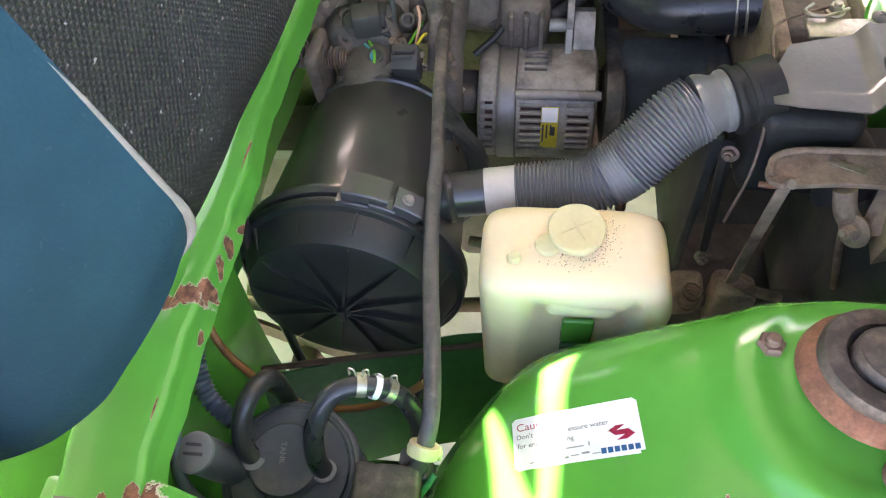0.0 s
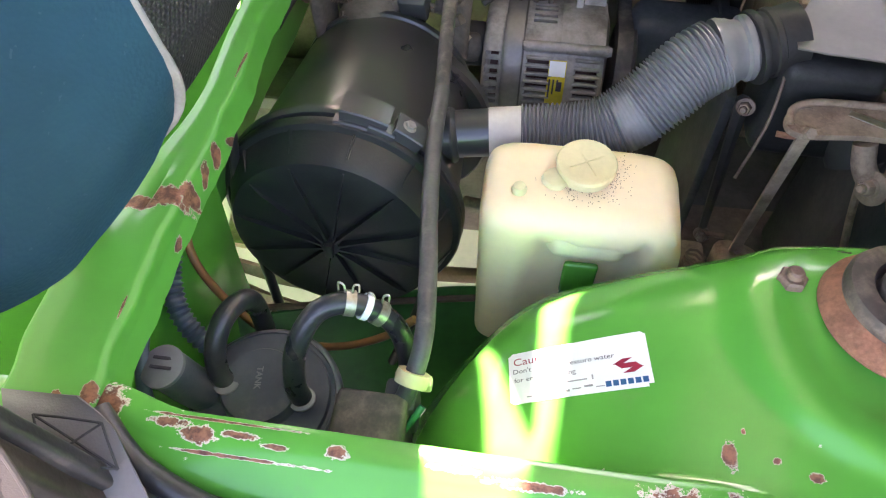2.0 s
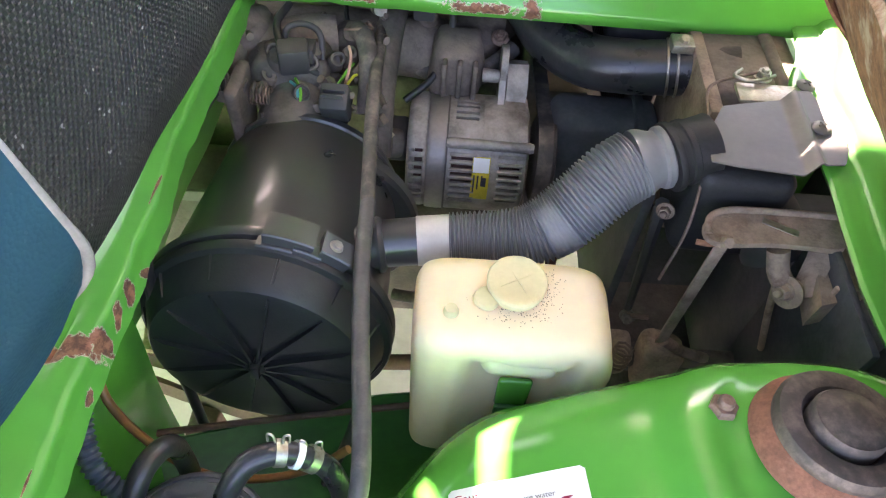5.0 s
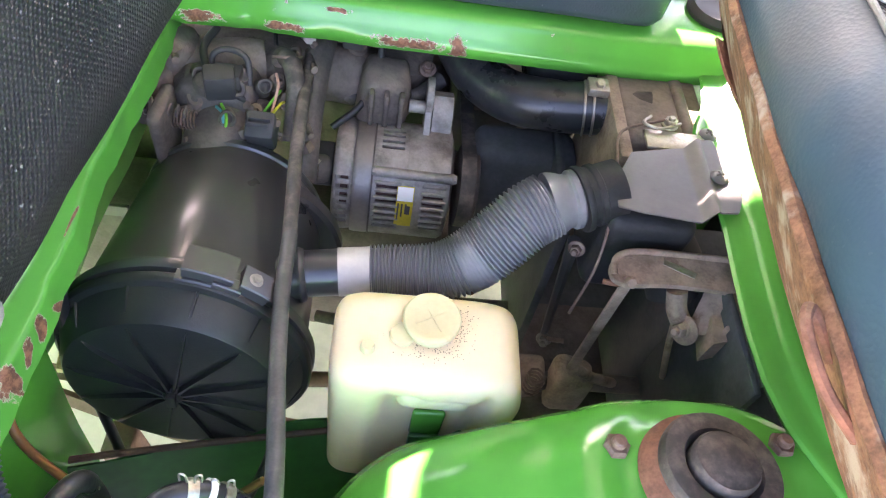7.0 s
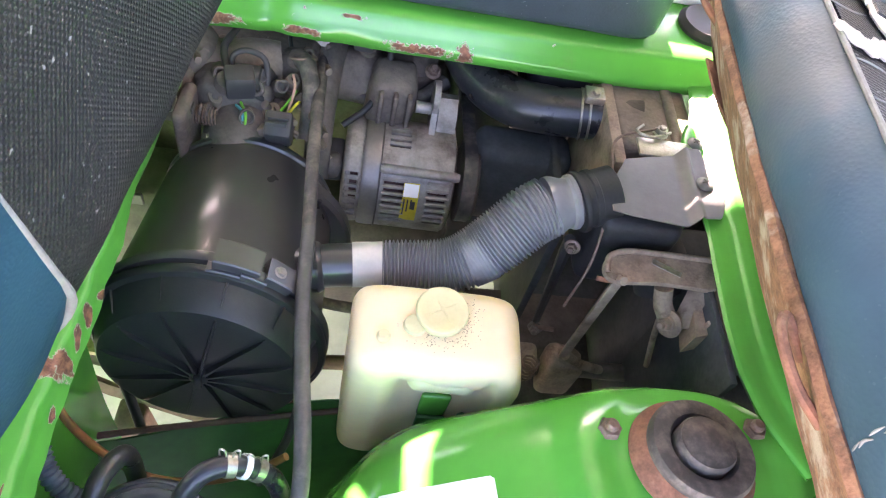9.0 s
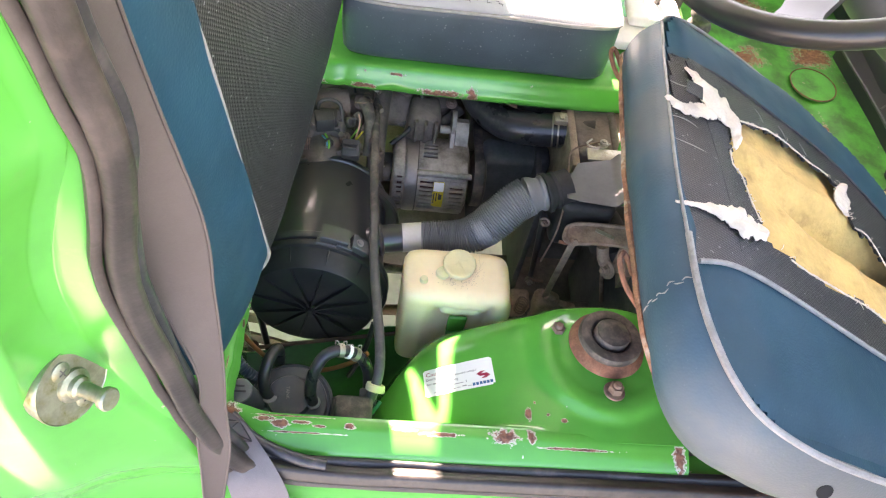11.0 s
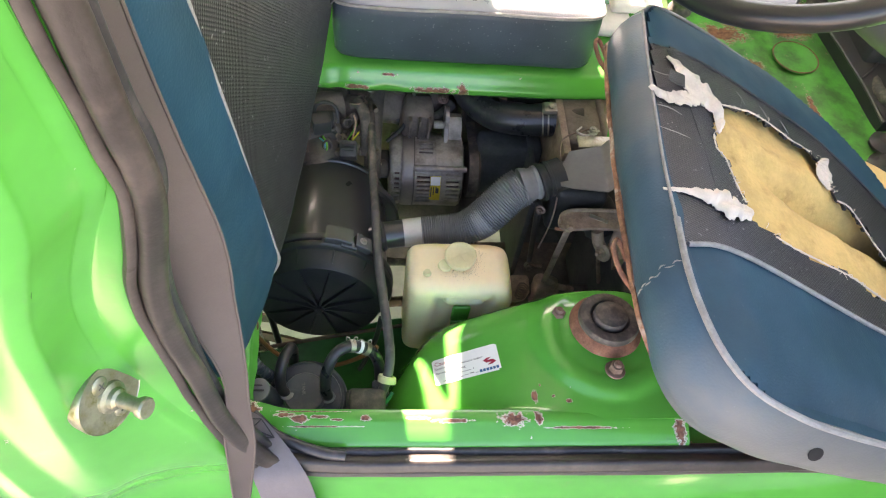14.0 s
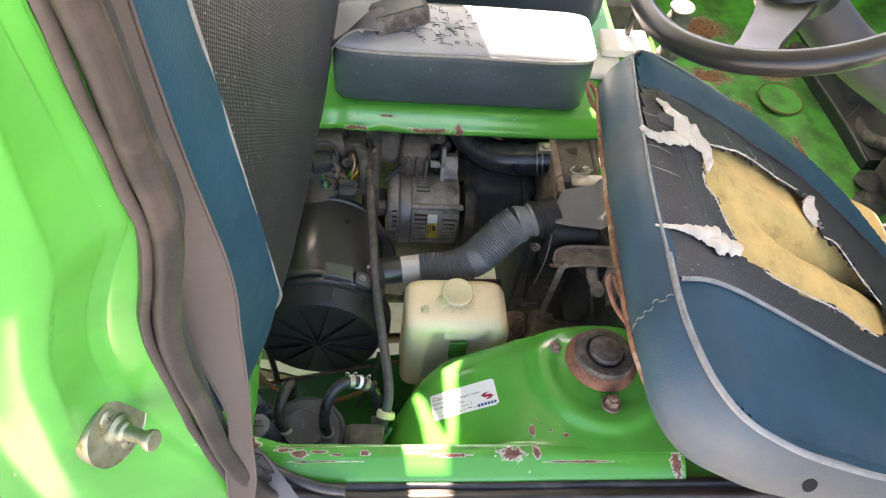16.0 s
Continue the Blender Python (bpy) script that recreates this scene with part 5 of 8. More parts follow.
def throttle_lever():
    t = thing("lever_bracket", (0.30, 0.26, 0.60), "dusty brown steel lever with a hanging rod", "lever")
    outline = curve_pts([V(0.2486, 0.2827, 0), V(0.2554, 0.2905, 0), V(0.2699, 0.2945, 0), V(0.303, 0.295, 0), V(0.336, 0.293, 0), V(0.350, 0.2927, 0), V(0.3435, 0.2653, 0), V(0.32, 0.2646, 0), V(0.2926, 0.2658, 0), V(0.2605, 0.2637, 0), V(0.2497, 0.2672, 0), V(0.2470, 0.2750, 0), V(0.2486, 0.2827, 0)], 4)[:-1]
    mid = V(0.29, 0.279, 0)
    arm = part("arm", loft([[mid + (q - mid) * g + V(0, 0, z + 0.004 * (q.x - 0.25) / 0.1) for q in outline] for z, g in ((0.6735, 0.98), (0.6742, 1.0), (0.6778, 1.0), (0.6785, 0.985))]), M["rustysteel"], t, "flat dusty steel arm")
    part("arm_lip", tube([V(0.2500, 0.272, 0.678), V(0.2515, 0.284, 0.680), V(0.2585, 0.2905, 0.681), V(0.272, 0.2935, 0.682), V(0.303, 0.294, 0.6825), V(0.347, 0.2915, 0.685)], 0.0026, 10, 6), M["rustysteel"], arm)
    part("arm_hollow", lathe([(0.0115, 0), (0.0118, 0.0008), (0.0102, 0.0012), (0.0095, 0.0004), (0.0, 0.0004)], (0.2635, 0.279, 0.6783), (0, 0, 1), 28), M["rustysteel"], arm)
    part("arm_tongue", tube([V(0.266, 0.270, 0.674), V(0.254, 0.268, 0.672), V(0.243, 0.270, 0.671)], 0.0022, 8, 4), M["rustdark"], arm)
    hexbolt("pivot", (0.2605, 0.268, 0.676), (0.1, -0.7, 0.7), 0.0046, 0.009, M["rustysteel"], arm, 1.2, "", False)
    part("tape_mark", box((-0.013, -0.003, 0), (0.013, 0.003, 0.0008), 0.0002, 1, Matrix.Translation((0.302, 0.281, 0.6805)) @ Matrix.Rotation(-0.45, 4, "Z")), M["zinc"], arm, "yellowed tape scrap")
    part("rod", box((-0.0045, -0.0015, -0.145), (0.0045, 0.0015, 0.0), 0.0008, 2, Matrix.Translation((0.2595, 0.266, 0.676)) @ Matrix.Rotation(0.03, 4, "X")), M["rustysteel"], t, "thin dusty flat rod")
    part("rod_two", tube([V(0.3066, 0.257, 0.652), V(0.318, 0.257, 0.61), V(0.335, 0.257, 0.555)], 0.0030, 8, 5), M["rustysteel"], t, "second rod")
    y = part("yoke", roughen(loft([[V(a, b, z) for a, b in ((0.323, 0.226), (0.356, 0.236), (0.362, 0.284), (0.346, 0.287), (0.327, 0.250))] for z in (0.640, 0.643, 0.662, 0.666)]), 40, 0.002), M["rustysteel"], t, "cast yoke")
    part("yoke_horn", loft([[V(x + a * 0.006, yy + b * 0.006, z + a * 0.002) for a, b in ((-1, -1), (1, -1), (1, 1), (-1, 1))] for x, yy, z in ((0.322, 0.246, 0.655), (0.330, 0.262, 0.668), (0.338, 0.280, 0.676), (0.341, 0.288, 0.678))]), M["rustysteel"], y)
    part("yoke_web", tube([V(0.300, 0.266, 0.674), V(0.304, 0.258, 0.660), V(0.312, 0.250, 0.650)], 0.008, 12, 5), M["rustysteel"], y)
    part("yoke_rib", box((0.334, 0.236, 0.664), (0.358, 0.240, 0.672), 0.001), M["rustysteel"], y)
    part("washer_ring", lathe([(0.006, 0), (0.012, 0), (0.012, 0.002), (0.006, 0.003)], (0.311, 0.245, 0.653), (-0.8, -0.45, 0.3), 24), M["rustysteel"], y)
    hexbolt("yoke_bolt", (0.309, 0.2445, 0.654), (-0.8, -0.45, 0.3), 0.0056, 0.010, M["rustysteel"], y, 1.2)
    b = thing("hanging_bracket", (0.245, 0.33, 0.42), "black steel strip bracket with two bolts", "bracket")
    part("strip", tube([V(0.232, 0.322, 0.652), V(0.240, 0.332, 0.60), V(0.252, 0.345, 0.52), V(0.266, 0.362, 0.43)], lambda s: 0.006 - 0.002 * s, 6, 6), M["black"], b)
    hexbolt("upper_bolt", (0.232, 0.312, 0.655), (-0.4, -0.8, 0.3), 0.005, 0.008, M["bolt"], b)
    hexbolt("lower_bolt", (0.264, 0.354, 0.442), (-0.3, -0.9, 0.3), 0.006, 0.010, M["alu"], b)
    part("cross_pin", tube([V(0.262, 0.352, 0.446), V(0.284, 0.350, 0.447)], 0.003, 8, 2), M["bolt"], b)


throttle_lever()


def canister():
    t = thing("charcoal_canister", (-0.068, 0.06, 0.53), "slate plastic charcoal canister with two bent black hoses", "canister")
    c = V(-0.070, 0.058, 0.53)
    up = V(0.0, -0.06, 1).normalized()
    part("pot", lathe([(0.040, 0), (0.044, 0.004), (0.046, 0.075), (0.048, 0.079), (0.048, 0.084), (0.0455, 0.087), (0.044, 0.0875), (0.0435, 0.0865), (0.041, 0.0865), (0.040, 0.0895), (0.0, 0.0895)], c, up, 48), M["canister"], t)
    boss = part("port_boss", lathe([(0.0255, 0.0885), (0.025, 0.096), (0.0235, 0.099), (0.0, 0.100)], c + V(-0.002, 0.004, 0), up, 40), M["canister"], t, "raised round boss lettered TANK")
    top = c + up * 0.1003 + V(-0.002, 0.004, 0)
    lettering("TANK", 0.0055, Matrix.Translation(top + V(-0.004, 0.011, 0)) @ Matrix.Rotation(radians(-83), 4, "Z"), M["hosegrey"], boss, "small moulded word TANK", 0.0003)
    knob = part("valve", tube([V(-0.105, 0.052, 0.610), V(-0.113, 0.050, 0.628), V(-0.119, 0.049, 0.648), V(-0.1205, 0.048, 0.656)], 0.0125, 24, 4), M["canister"], t, "round side valve")
    part("valve_face", lathe([(0.0132, 0), (0.0132, 0.003), (0.011, 0.004), (0.0, 0.004)], (-0.1205, 0.048, 0.655), (-0.15, -0.12, 1), 28), M["hosegrey"], knob)
    for k in range(2):
        part("moulded_mark", box((-0.127, 0.045 + 0.006 * k, 0.6592), (-0.114, 0.0472 + 0.006 * k, 0.6602), 0.0003, 1), M["ink"], knob)
    part("valve_arm", tube([V(-0.11, 0.055, 0.60), V(-0.09, 0.057, 0.615), V(-0.07, 0.058, 0.615)], 0.014, 16, 4), M["canister"], t)
    part("left_hose", tube([V(-0.0925, 0.055, 0.624), V(-0.0985, 0.060, 0.633), V(-0.1000, 0.071, 0.646), V(-0.0970, 0.085, 0.654), V(-0.0925, 0.098, 0.652), V(-0.0900, 0.107, 0.640), V(-0.0905, 0.110, 0.615), V(-0.094, 0.111, 0.57)], 0.0066, 18, 7), M["hoseblack"], t, "bent black rubber hose")
    part("right_hose", tube([V(-0.0445, 0.052, 0.624), V(-0.0475, 0.056, 0.640), V(-0.046, 0.068, 0.662), V(-0.036, 0.083, 0.678), V(-0.022, 0.091, 0.680), V(-0.008, 0.094, 0.673), V(0.006, 0.094, 0.658), V(0.014, 0.088, 0.635), V(0.016, 0.080, 0.60)], 0.0066, 18, 7), M["hoseblack"], t, "bent black rubber hose")
    for p in (V(-0.0922, 0.0545, 0.6265), V(-0.0442, 0.0515, 0.6245)):
        part("hose_collar", lathe([(0.0070, 0), (0.0082, 0.0005), (0.0082, 0.002), (0.0070, 0.0025)], p, (-0.1, 0.1, 1), 24), M["hosegrey"], t)
    for p, d in ((V(-0.018, 0.0925, 0.6785), V(0.014, 0.003, -0.005)), (V(-0.002, 0.0945, 0.6675), V(0.014, 0.0, -0.013))):
        clip = part("spring_clip", lathe([(0.0070, -0.003), (0.0078, -0.003), (0.0078, 0.003), (0.0070, 0.003)], p, d, 24), M["zinc"], t, "plated spring clip")
        s = V(0, 0.4, 1).normalized()
        for k in (-1, 1):
            q = p + s * 0.0075
            part("clip_ear", tube([q + V(0.002 * k, 0, 0), q + s * 0.005 + V(0.003 * k, 0, 0), q + s * 0.006 + V(0.006 * k, 0, 0), q + s * 0.001 + V(0.006 * k, 0, 0)], 0.0007, 6, 4), M["zinc"], clip)
    part("white_band", lathe([(0.0070, -0.002), (0.0080, -0.002), (0.0080, 0.002), (0.0070, 0.002)], V(-0.0095, 0.094, 0.6735), V(0.014, 0.001, -0.009), 24), M["label"], t, "white band on the hose")
    b = thing("relay_block", (-0.008, 0.04, 0.58), "dusty black relay block beside the canister", "relay")
    part("case", box((-0.020, 0.020, 0.585), (0.022, 0.055, 0.648), 0.004, 3), M["rubber"], b)
    part("foot", box((-0.024, 0.030, 0.575), (-0.010, 0.060, 0.630), 0.003, 2), M["rubber"], b)
    part("connector", box((0.006, 0.048, 0.60), (0.026, 0.068, 0.64), 0.003, 2), M["black"], b)


canister()


def loose_lines():
    t = thing("control_cable", (0.015, 0.2, 0.60), "worn grey sleeved cable with a white plastic clip", "cable")
    part("sleeve", tube([V(0.010, 0.030, 0.600), V(0.014, 0.045, 0.630), V(0.0225, 0.063, 0.650), V(0.026, 0.085, 0.662), V(0.023, 0.12, 0.668), V(0.016, 0.17, 0.668), V(0.009, 0.235, 0.664), V(0.006, 0.294, 0.660)], 0.0058, 16, 8), M["cablegrey"], t)
    part("thin_sleeve", tube([V(0.006, 0.290, 0.660), V(0.003, 0.33, 0.664), V(0.000, 0.37, 0.668), V(-0.002, 0.42, 0.672), V(-0.004, 0.48, 0.668), V(-0.004, 0.55, 0.66)], 0.0056, 14, 7), M["rubber"], t, "black upper sleeve")
    part("cable_clip", lathe([(0.0066, -0.004), (0.0098, -0.004), (0.0105, 0), (0.0098, 0.004), (0.0066, 0.004)], V(0.0225, 0.064, 0.6505), V(0.005, 0.02, 0.014), 24), M["bottlecap"], t, "white plastic clip")
    part("clip_foot", box((0.026, 0.060, 0.640), (0.034, 0.068, 0.650), 0.002), M["bottlecap"], t)
    part("green_wire", tube([V(0.018, 0.038, 0.625), V(0.026, 0.046, 0.636), V(0.030, 0.052, 0.640)], 0.0022, 8, 4), surf("green tape", (0.0, 0.22, 0.09), 0.4), t, "scrap of green tape")
    c = thing("wire_conduit", (-0.135, 0.09, 0.56), "corrugated slate blue wiring conduit", "conduit")
    line = curve_pts([V(-0.148, 0.155, 0.66), V(-0.146, 0.128, 0.655), V(-0.142, 0.108, 0.645), V(-0.132, 0.091, 0.632), V(-0.116, 0.083, 0.612), V(-0.106, 0.09, 0.58)], 26)
    n, rings = 16, []
    for i, (q, tt, s, u) in enumerate(frames_along(line)):
        r = 0.0064 + 0.0009 * math.cos(i * 2 * math.pi / 4.3)
        rings.append([q + (s * math.cos(2 * math.pi * j / n) + u * math.sin(2 * math.pi * j / n)) * r for j in range(n)])
    part("ribbed_tube", loft(rings), M["conduit"], c, "", 60)
    b = thing("vacuum_tube", (-0.06, 0.14, 0.54), "thin amber rubber tube", "tube")
    part("line", tube([V(-0.150, 0.160, 0.66), V(-0.140, 0.135, 0.635), V(-0.118, 0.122, 0.600), V(-0.085, 0.113, 0.575), V(-0.045, 0.113, 0.575), V(-0.01, 0.118, 0.59), V(0.012, 0.124, 0.61)], 0.0030, 10, 7), M["browntube"], b)
    g = thing("drain_tube", (-0.13, 0.04, 0.55), "slate plastic tube along the bay wall", "tube")
    part("line", tube([V(-0.1385, 0.10, 0.67), V(-0.1375, 0.07, 0.665), V(-0.134, 0.048, 0.655), V(-0.128, 0.030, 0.640), V(-0.120, 0.022, 0.60)], 0.0042, 12, 6), M["conduit"], g)
    h = thing("earth_cable", (-0.14, 0.25, 0.40), "slack black cable hanging in the bay", "cable")
    part("line", tube([V(-0.135, 0.235, 0.69), V(-0.140, 0.225, 0.64), V(-0.143, 0.215, 0.58), V(-0.133, 0.200, 0.52), V(-0.125, 0.185, 0.46)], 0.0045, 10, 7), M["wire"], h)
    k = thing("brake_line", (-0.01, 0.13, 0.50), "thin black line behind the hoses", "tube")
    part("line", tube([V(0.016, 0.16, 0.62), V(0.010, 0.145, 0.59), V(-0.002, 0.132, 0.555), V(-0.010, 0.128, 0.53)], 0.0034, 10, 6), M["wire"], k)


loose_lines()


def strut_mount():
    c = V(0.2745, 0.108, 0.7085)
    up = V(0.03, 0.14, 1).normalized()
    t = thing("strut_mount", c, "suspension strut mount with rusted ring and dusty black rubber", "strut mount")
    part("rust_ring", lathe([(0.030, -0.006), (0.0400, -0.006), (0.0428, -0.002), (0.0420, 0.002), (0.037, 0.007), (0.033, 0.011)], c, up, 56), M["rustdark"], t, "rusted dished steel ring")
    part("rubber_ring", lathe([(0.026, 0.007), (0.0335, 0.007), (0.0355, 0.010), (0.0357, 0.014), (0.0338, 0.0175), (0.029, 0.0185), (0.0232, 0.018), (0.0215, 0.0155), (0.0205, 0.011)], c, up, 56), M["rubber"], t, "dusty black rubber ring")
    part("centre_cap", roughen(lathe([(0.0195, 0.009), (0.0195, 0.0205), (0.018, 0.0232), (0.0165, 0.0232), (0.014, 0.0250), (0.0, 0.0255)], c, up, 48), 60, 0.0007), M["rubber"], t, "round rubber cap")
    for p in (V(0.222, 0.125, 0.6955), V(0.326, 0.132, 0.6985), V(0.276, 0.052, 0.7085)):
        hexbolt("flange_nut", p, up, 0.0082, 0.0130, M["bolt"], t, 1.45, "rust brown flange nut")


strut_mount()


def caution_label():
    tl, tr, bl = V(0.0765, 0.0895, 0.0), V(0.150, 0.0985, 0.0), V(0.0865, 0.0555, 0.0)
    w, h = 0.0735, 0.0345
    ex = (tr - tl).normalized()
    ey = V(-ex.y, ex.x, 0)

    def on(x, y, lift=0.0009):
        p = V(0.1150, 0.0772, 0) + ex * x + ey * y
        return V(p.x, p.y, dome_z(p.x, p.y) + lift)
    t = thing("caution_label", on(0, 0), "white rectangular caution sticker with worn red, blue and dark print", "sticker")
    def round_in(u, v):
        dx, dy = max(0.0, abs(u - 0.5) * w - (w / 2 - 0.0035)), max(0.0, abs(v - 0.5) * h - (h / 2 - 0.0035))
        return math.hypot(dx, dy) < 0.0035 and not (u > 0.96 and v < 0.06)
    part("paper", sheet(lambda u, v: on((u - 0.5) * w, (v - 0.5) * h, 0.0014), 110, 56, -0.0005, None, round_in), M["label"], t)

    def text(body, size, x, y, mat, label):
        cu = bpy.data.curves.new("print", "FONT")
        cu.body, cu.size = body, size
        tmp = new("print", cu)
        bpy.context.view_layer.update()
        me = bpy.data.meshes.new_from_object(tmp.evaluated_get(bpy.context.evaluated_depsgraph_get()))
        bpy.data.objects.remove(tmp)
        b2 = bmesh.new()
        b2.from_mesh(me)
        bpy.data.meshes.remove(me)
        for v in b2.verts:
            v.co = on(x + v.co.x, y + v.co.y, 0.0022)
        part("print", b2, mat, t, label)
    text("Caution !", 0.0072, -0.0345, 0.0085, M["red"], "red worn words Caution !")
    text("Don't use high pressure water", 0.0044, -0.0350, 0.0030, M["ink"], "worn dark print")
    text("for engine cleaning", 0.0044, -0.0345, -0.0030, M["ink"], "worn dark print")

    def bar(x0, x1, y, hh, mat, lean=0.0, name="print_bar"):
        part(name, sheet(lambda u, v: on(x0 + (x1 - x0) * u + lean * (v - 0.5), y + hh * (v - 0.5), 0.0020), 6, 2, -0.0002), mat, t)
    bar(-0.010, 0.004, -0.0078, 0.0007, M["faded"])
    bar(0.0065, 0.0073, -0.0070, 0.0028, M["faded"])
    for k in range(7):
        bar(-0.028 + 0.006 * k, -0.0235 + 0.006 * k, -0.0135 + 0.0006 * (k % 3), 0.0006 + 0.0006 * (k % 2), M["faded"])
    # plain emblem shape and a plain blue bar
    for x0, x1, y0, lean in ((0.0205, 0.0255, 0.0000, 0.005), (0.0205, 0.0310, -0.0030, -0.003), (0.0250, 0.0305, -0.0060, 0.005)):
        bar(x0, x1, y0, 0.0030, M["red"], lean, "emblem_bar")
    for k in range(6):
        bar(0.0130 + 0.0037 * k, 0.0158 + 0.0037 * k, -0.0128, 0.0034, M["blue"], 0.0, "brand_bar")


caution_label()


def engine():
    t = thing("engine", (0.05, 0.65, 0.25), "dusty grey engine with intake manifold and throttle body", "engine")
    part("block", roughen(box((-0.25, 0.56, 0.25), (0.14, 0.82, 0.56), 0.02, 3), 14, 0.008), M["castdirty"], t, "dusty cast block")
    part("rocker_cover", roughen(box((-0.24, 0.62, 0.56), (0.14, 0.80, 0.64), 0.025, 4), 12, 0.006), M["castdirty"], t, "dusty rocker cover")
    for k in range(4):
        x = -0.19 + 0.085 * k
        part("intake_runner", tube([V(x, 0.60, 0.56), V(x, 0.56, 0.61), V(x, 0.515, 0.635), V(x, 0.49, 0.625)], 0.020, 16, 6), M["castdirty"], t, "cast intake runner")
    part("plenum", roughen(tube([V(-0.155, 0.520, 0.632), V(-0.06, 0.512, 0.640), V(0.02, 0.520, 0.632), V(0.065, 0.53, 0.622)], 0.030, 20, 8), 30, 0.004), M["castdirty"], t, "dusty plenum")
    tb = part("throttle_body", roughen(box((-0.115, 0.425, 0.610), (-0.045, 0.485, 0.668), 0.012, 4), 40, 0.006), M["castdark"], t, "throttle body")
    for p, r, h, d in (((-0.085, 0.44, 0.664), 0.012, 0.012, (0.1, -0.3, 1)), ((-0.060, 0.452, 0.664), 0.009, 0.014, (0.2, -0.4, 1)), ((-0.105, 0.45, 0.655), 0.008, 0.012, (-0.5, -0.3, 0.8)), ((-0.045, 0.44, 0.645), 0.010, 0.012, (0.8, -0.4, 0.4))):
        part("port", lathe([(r, 0), (r, h * 0.7), (r * 0.8, h), (0, h)], p, d, 20), M["castdark"], tb)
    part("neck", lathe([(0.038, 0.0), (0.036, 0.02), (0.030, 0.035), (0.026, 0.045), (0.025, 0.055)], (-0.070, 0.402, 0.612), (0.0, 0.7, 0.45), 32), M["castdark"], t, "dusty inlet neck")
    part("intake_lump", roughen(lathe([(0.0, 0.03), (0.018, 0.026), (0.027, 0.014), (0.030, 0.0), (0.026, -0.02)], (-0.125, 0.482, 0.655), (-0.2, -0.3, 1), 24), 45, 0.006), M["castdirty"], t, "dusty red-brown casting")
    for p, r, h in (((-0.096, 0.432, 0.650), 0.007, 0.014), ((-0.058, 0.462, 0.664), 0.006, 0.012), ((-0.044, 0.428, 0.650), 0.0075, 0.010), ((-0.030, 0.462, 0.656), 0.007, 0.014), ((-0.020, 0.49, 0.668), 0.006, 0.012)):
        part("port", roughen(lathe([(r * 1.3, 0), (r * 1.2, h * 0.3), (r, h * 0.35), (r, h * 0.85), (r * 0.8, h), (r * 0.4, h), (r * 0.35, h * 0.6), (0, h * 0.6)], p, (0.15, -0.45, 1), 18), 80, 0.002), M["castdirty"], tb, "dusty cast boss")
    # many small brackets, studs and pipe ends between the large castings
    rnd = random.Random(11)
    bm = bmesh.new()
    for k in range(70):
        x, y = rnd.uniform(-0.135, 0.01), rnd.uniform(0.405, 0.505)
        z = 0.630 + 0.25 * (y - 0.40) + rnd.uniform(-0.008, 0.018)
        s = rnd.uniform(0.003, 0.010)
        d = V(rnd.uniform(-1, 1), rnd.uniform(-1, 0.2), rnd.uniform(0, 1)).normalized()
        if k % 3 == 0:
            m = Matrix.Translation((x, y, z)) @ Matrix.Rotation(rnd.uniform(0, 3), 4, d)
            rings = [[m @ V(s * a * f, s * b * f * 0.7, s * hh) for a, b in ((-1, -1), (1, -1), (1, 1), (-1, 1))] for f, hh in ((0.9, -0.7), (1, -0.55), (1, 0.5), (0.85, 0.65))]
            loft(rings, bm)
        elif k % 3 == 1:
            tube([V(x, y, z), V(x, y, z) + d * s * 1.6, V(x, y, z) + d * s * 3 + V(0, -s, 0)], s * 0.35, 8, 4, bm)
        else:
            lathe([(s * 0.7, 0), (s * 0.7, s * 0.6), (s * 0.45, s * 0.7), (s * 0.45, s * 1.4), (0, s * 1.5)], (x, y, z), d, 10, bm)
    part("clutter", roughen(bm, 60, 0.0025), M["castdirty"], tb, "jumble of dusty small fittings")["kind"] = "stuff"
    part("plug_loop", tube([V(-0.082, 0.448, 0.664), V(-0.083, 0.458, 0.684), V(-0.070, 0.462, 0.690), V(-0.054, 0.457, 0.686), V(-0.050, 0.444, 0.668)], 0.0028, 10, 6), M["black"], tb, "black plug loop")
    part("front_plug", box((-0.046, 0.392, 0.640), (-0.022, 0.416, 0.672), 0.003, 2, Matrix.Translation((-0.034, 0.404, 0.656)) @ Matrix.Rotation(0.5, 4, "X") @ Matrix.Translation((0.034, -0.404, -0.656))), M["black"], tb, "black electrical plug with a latch")
    part("heat_shield_fin", roughen(box((-0.092, 0.398, 0.618), (-0.070, 0.412, 0.650), 0.004, 2), 50, 0.004), M["castdirty"], tb)
    part("sensor_plug", box((-0.080, 0.434, 0.664), (-0.056, 0.452, 0.684), 0.002), M["black"], tb, "black sensor plug")
    part("lower_plug", box((-0.050, 0.405, 0.628), (-0.026, 0.428, 0.650), 0.002, 2, Matrix.Translation((0, 0, 0))), M["black"], tb, "black electrical plug")
    part("plug_latch", box((-0.044, 0.402, 0.646), (-0.034, 0.412, 0.653), 0.001), M["black"], tb)
    cols = [surf("teal wire", (0.02, 0.22, 0.26), 0.4), surf("yellow wire", (0.5, 0.42, 0.03), 0.4), surf("green wire", (0.08, 0.35, 0.03), 0.4), surf("pink wire", (0.5, 0.28, 0.2), 0.4)]
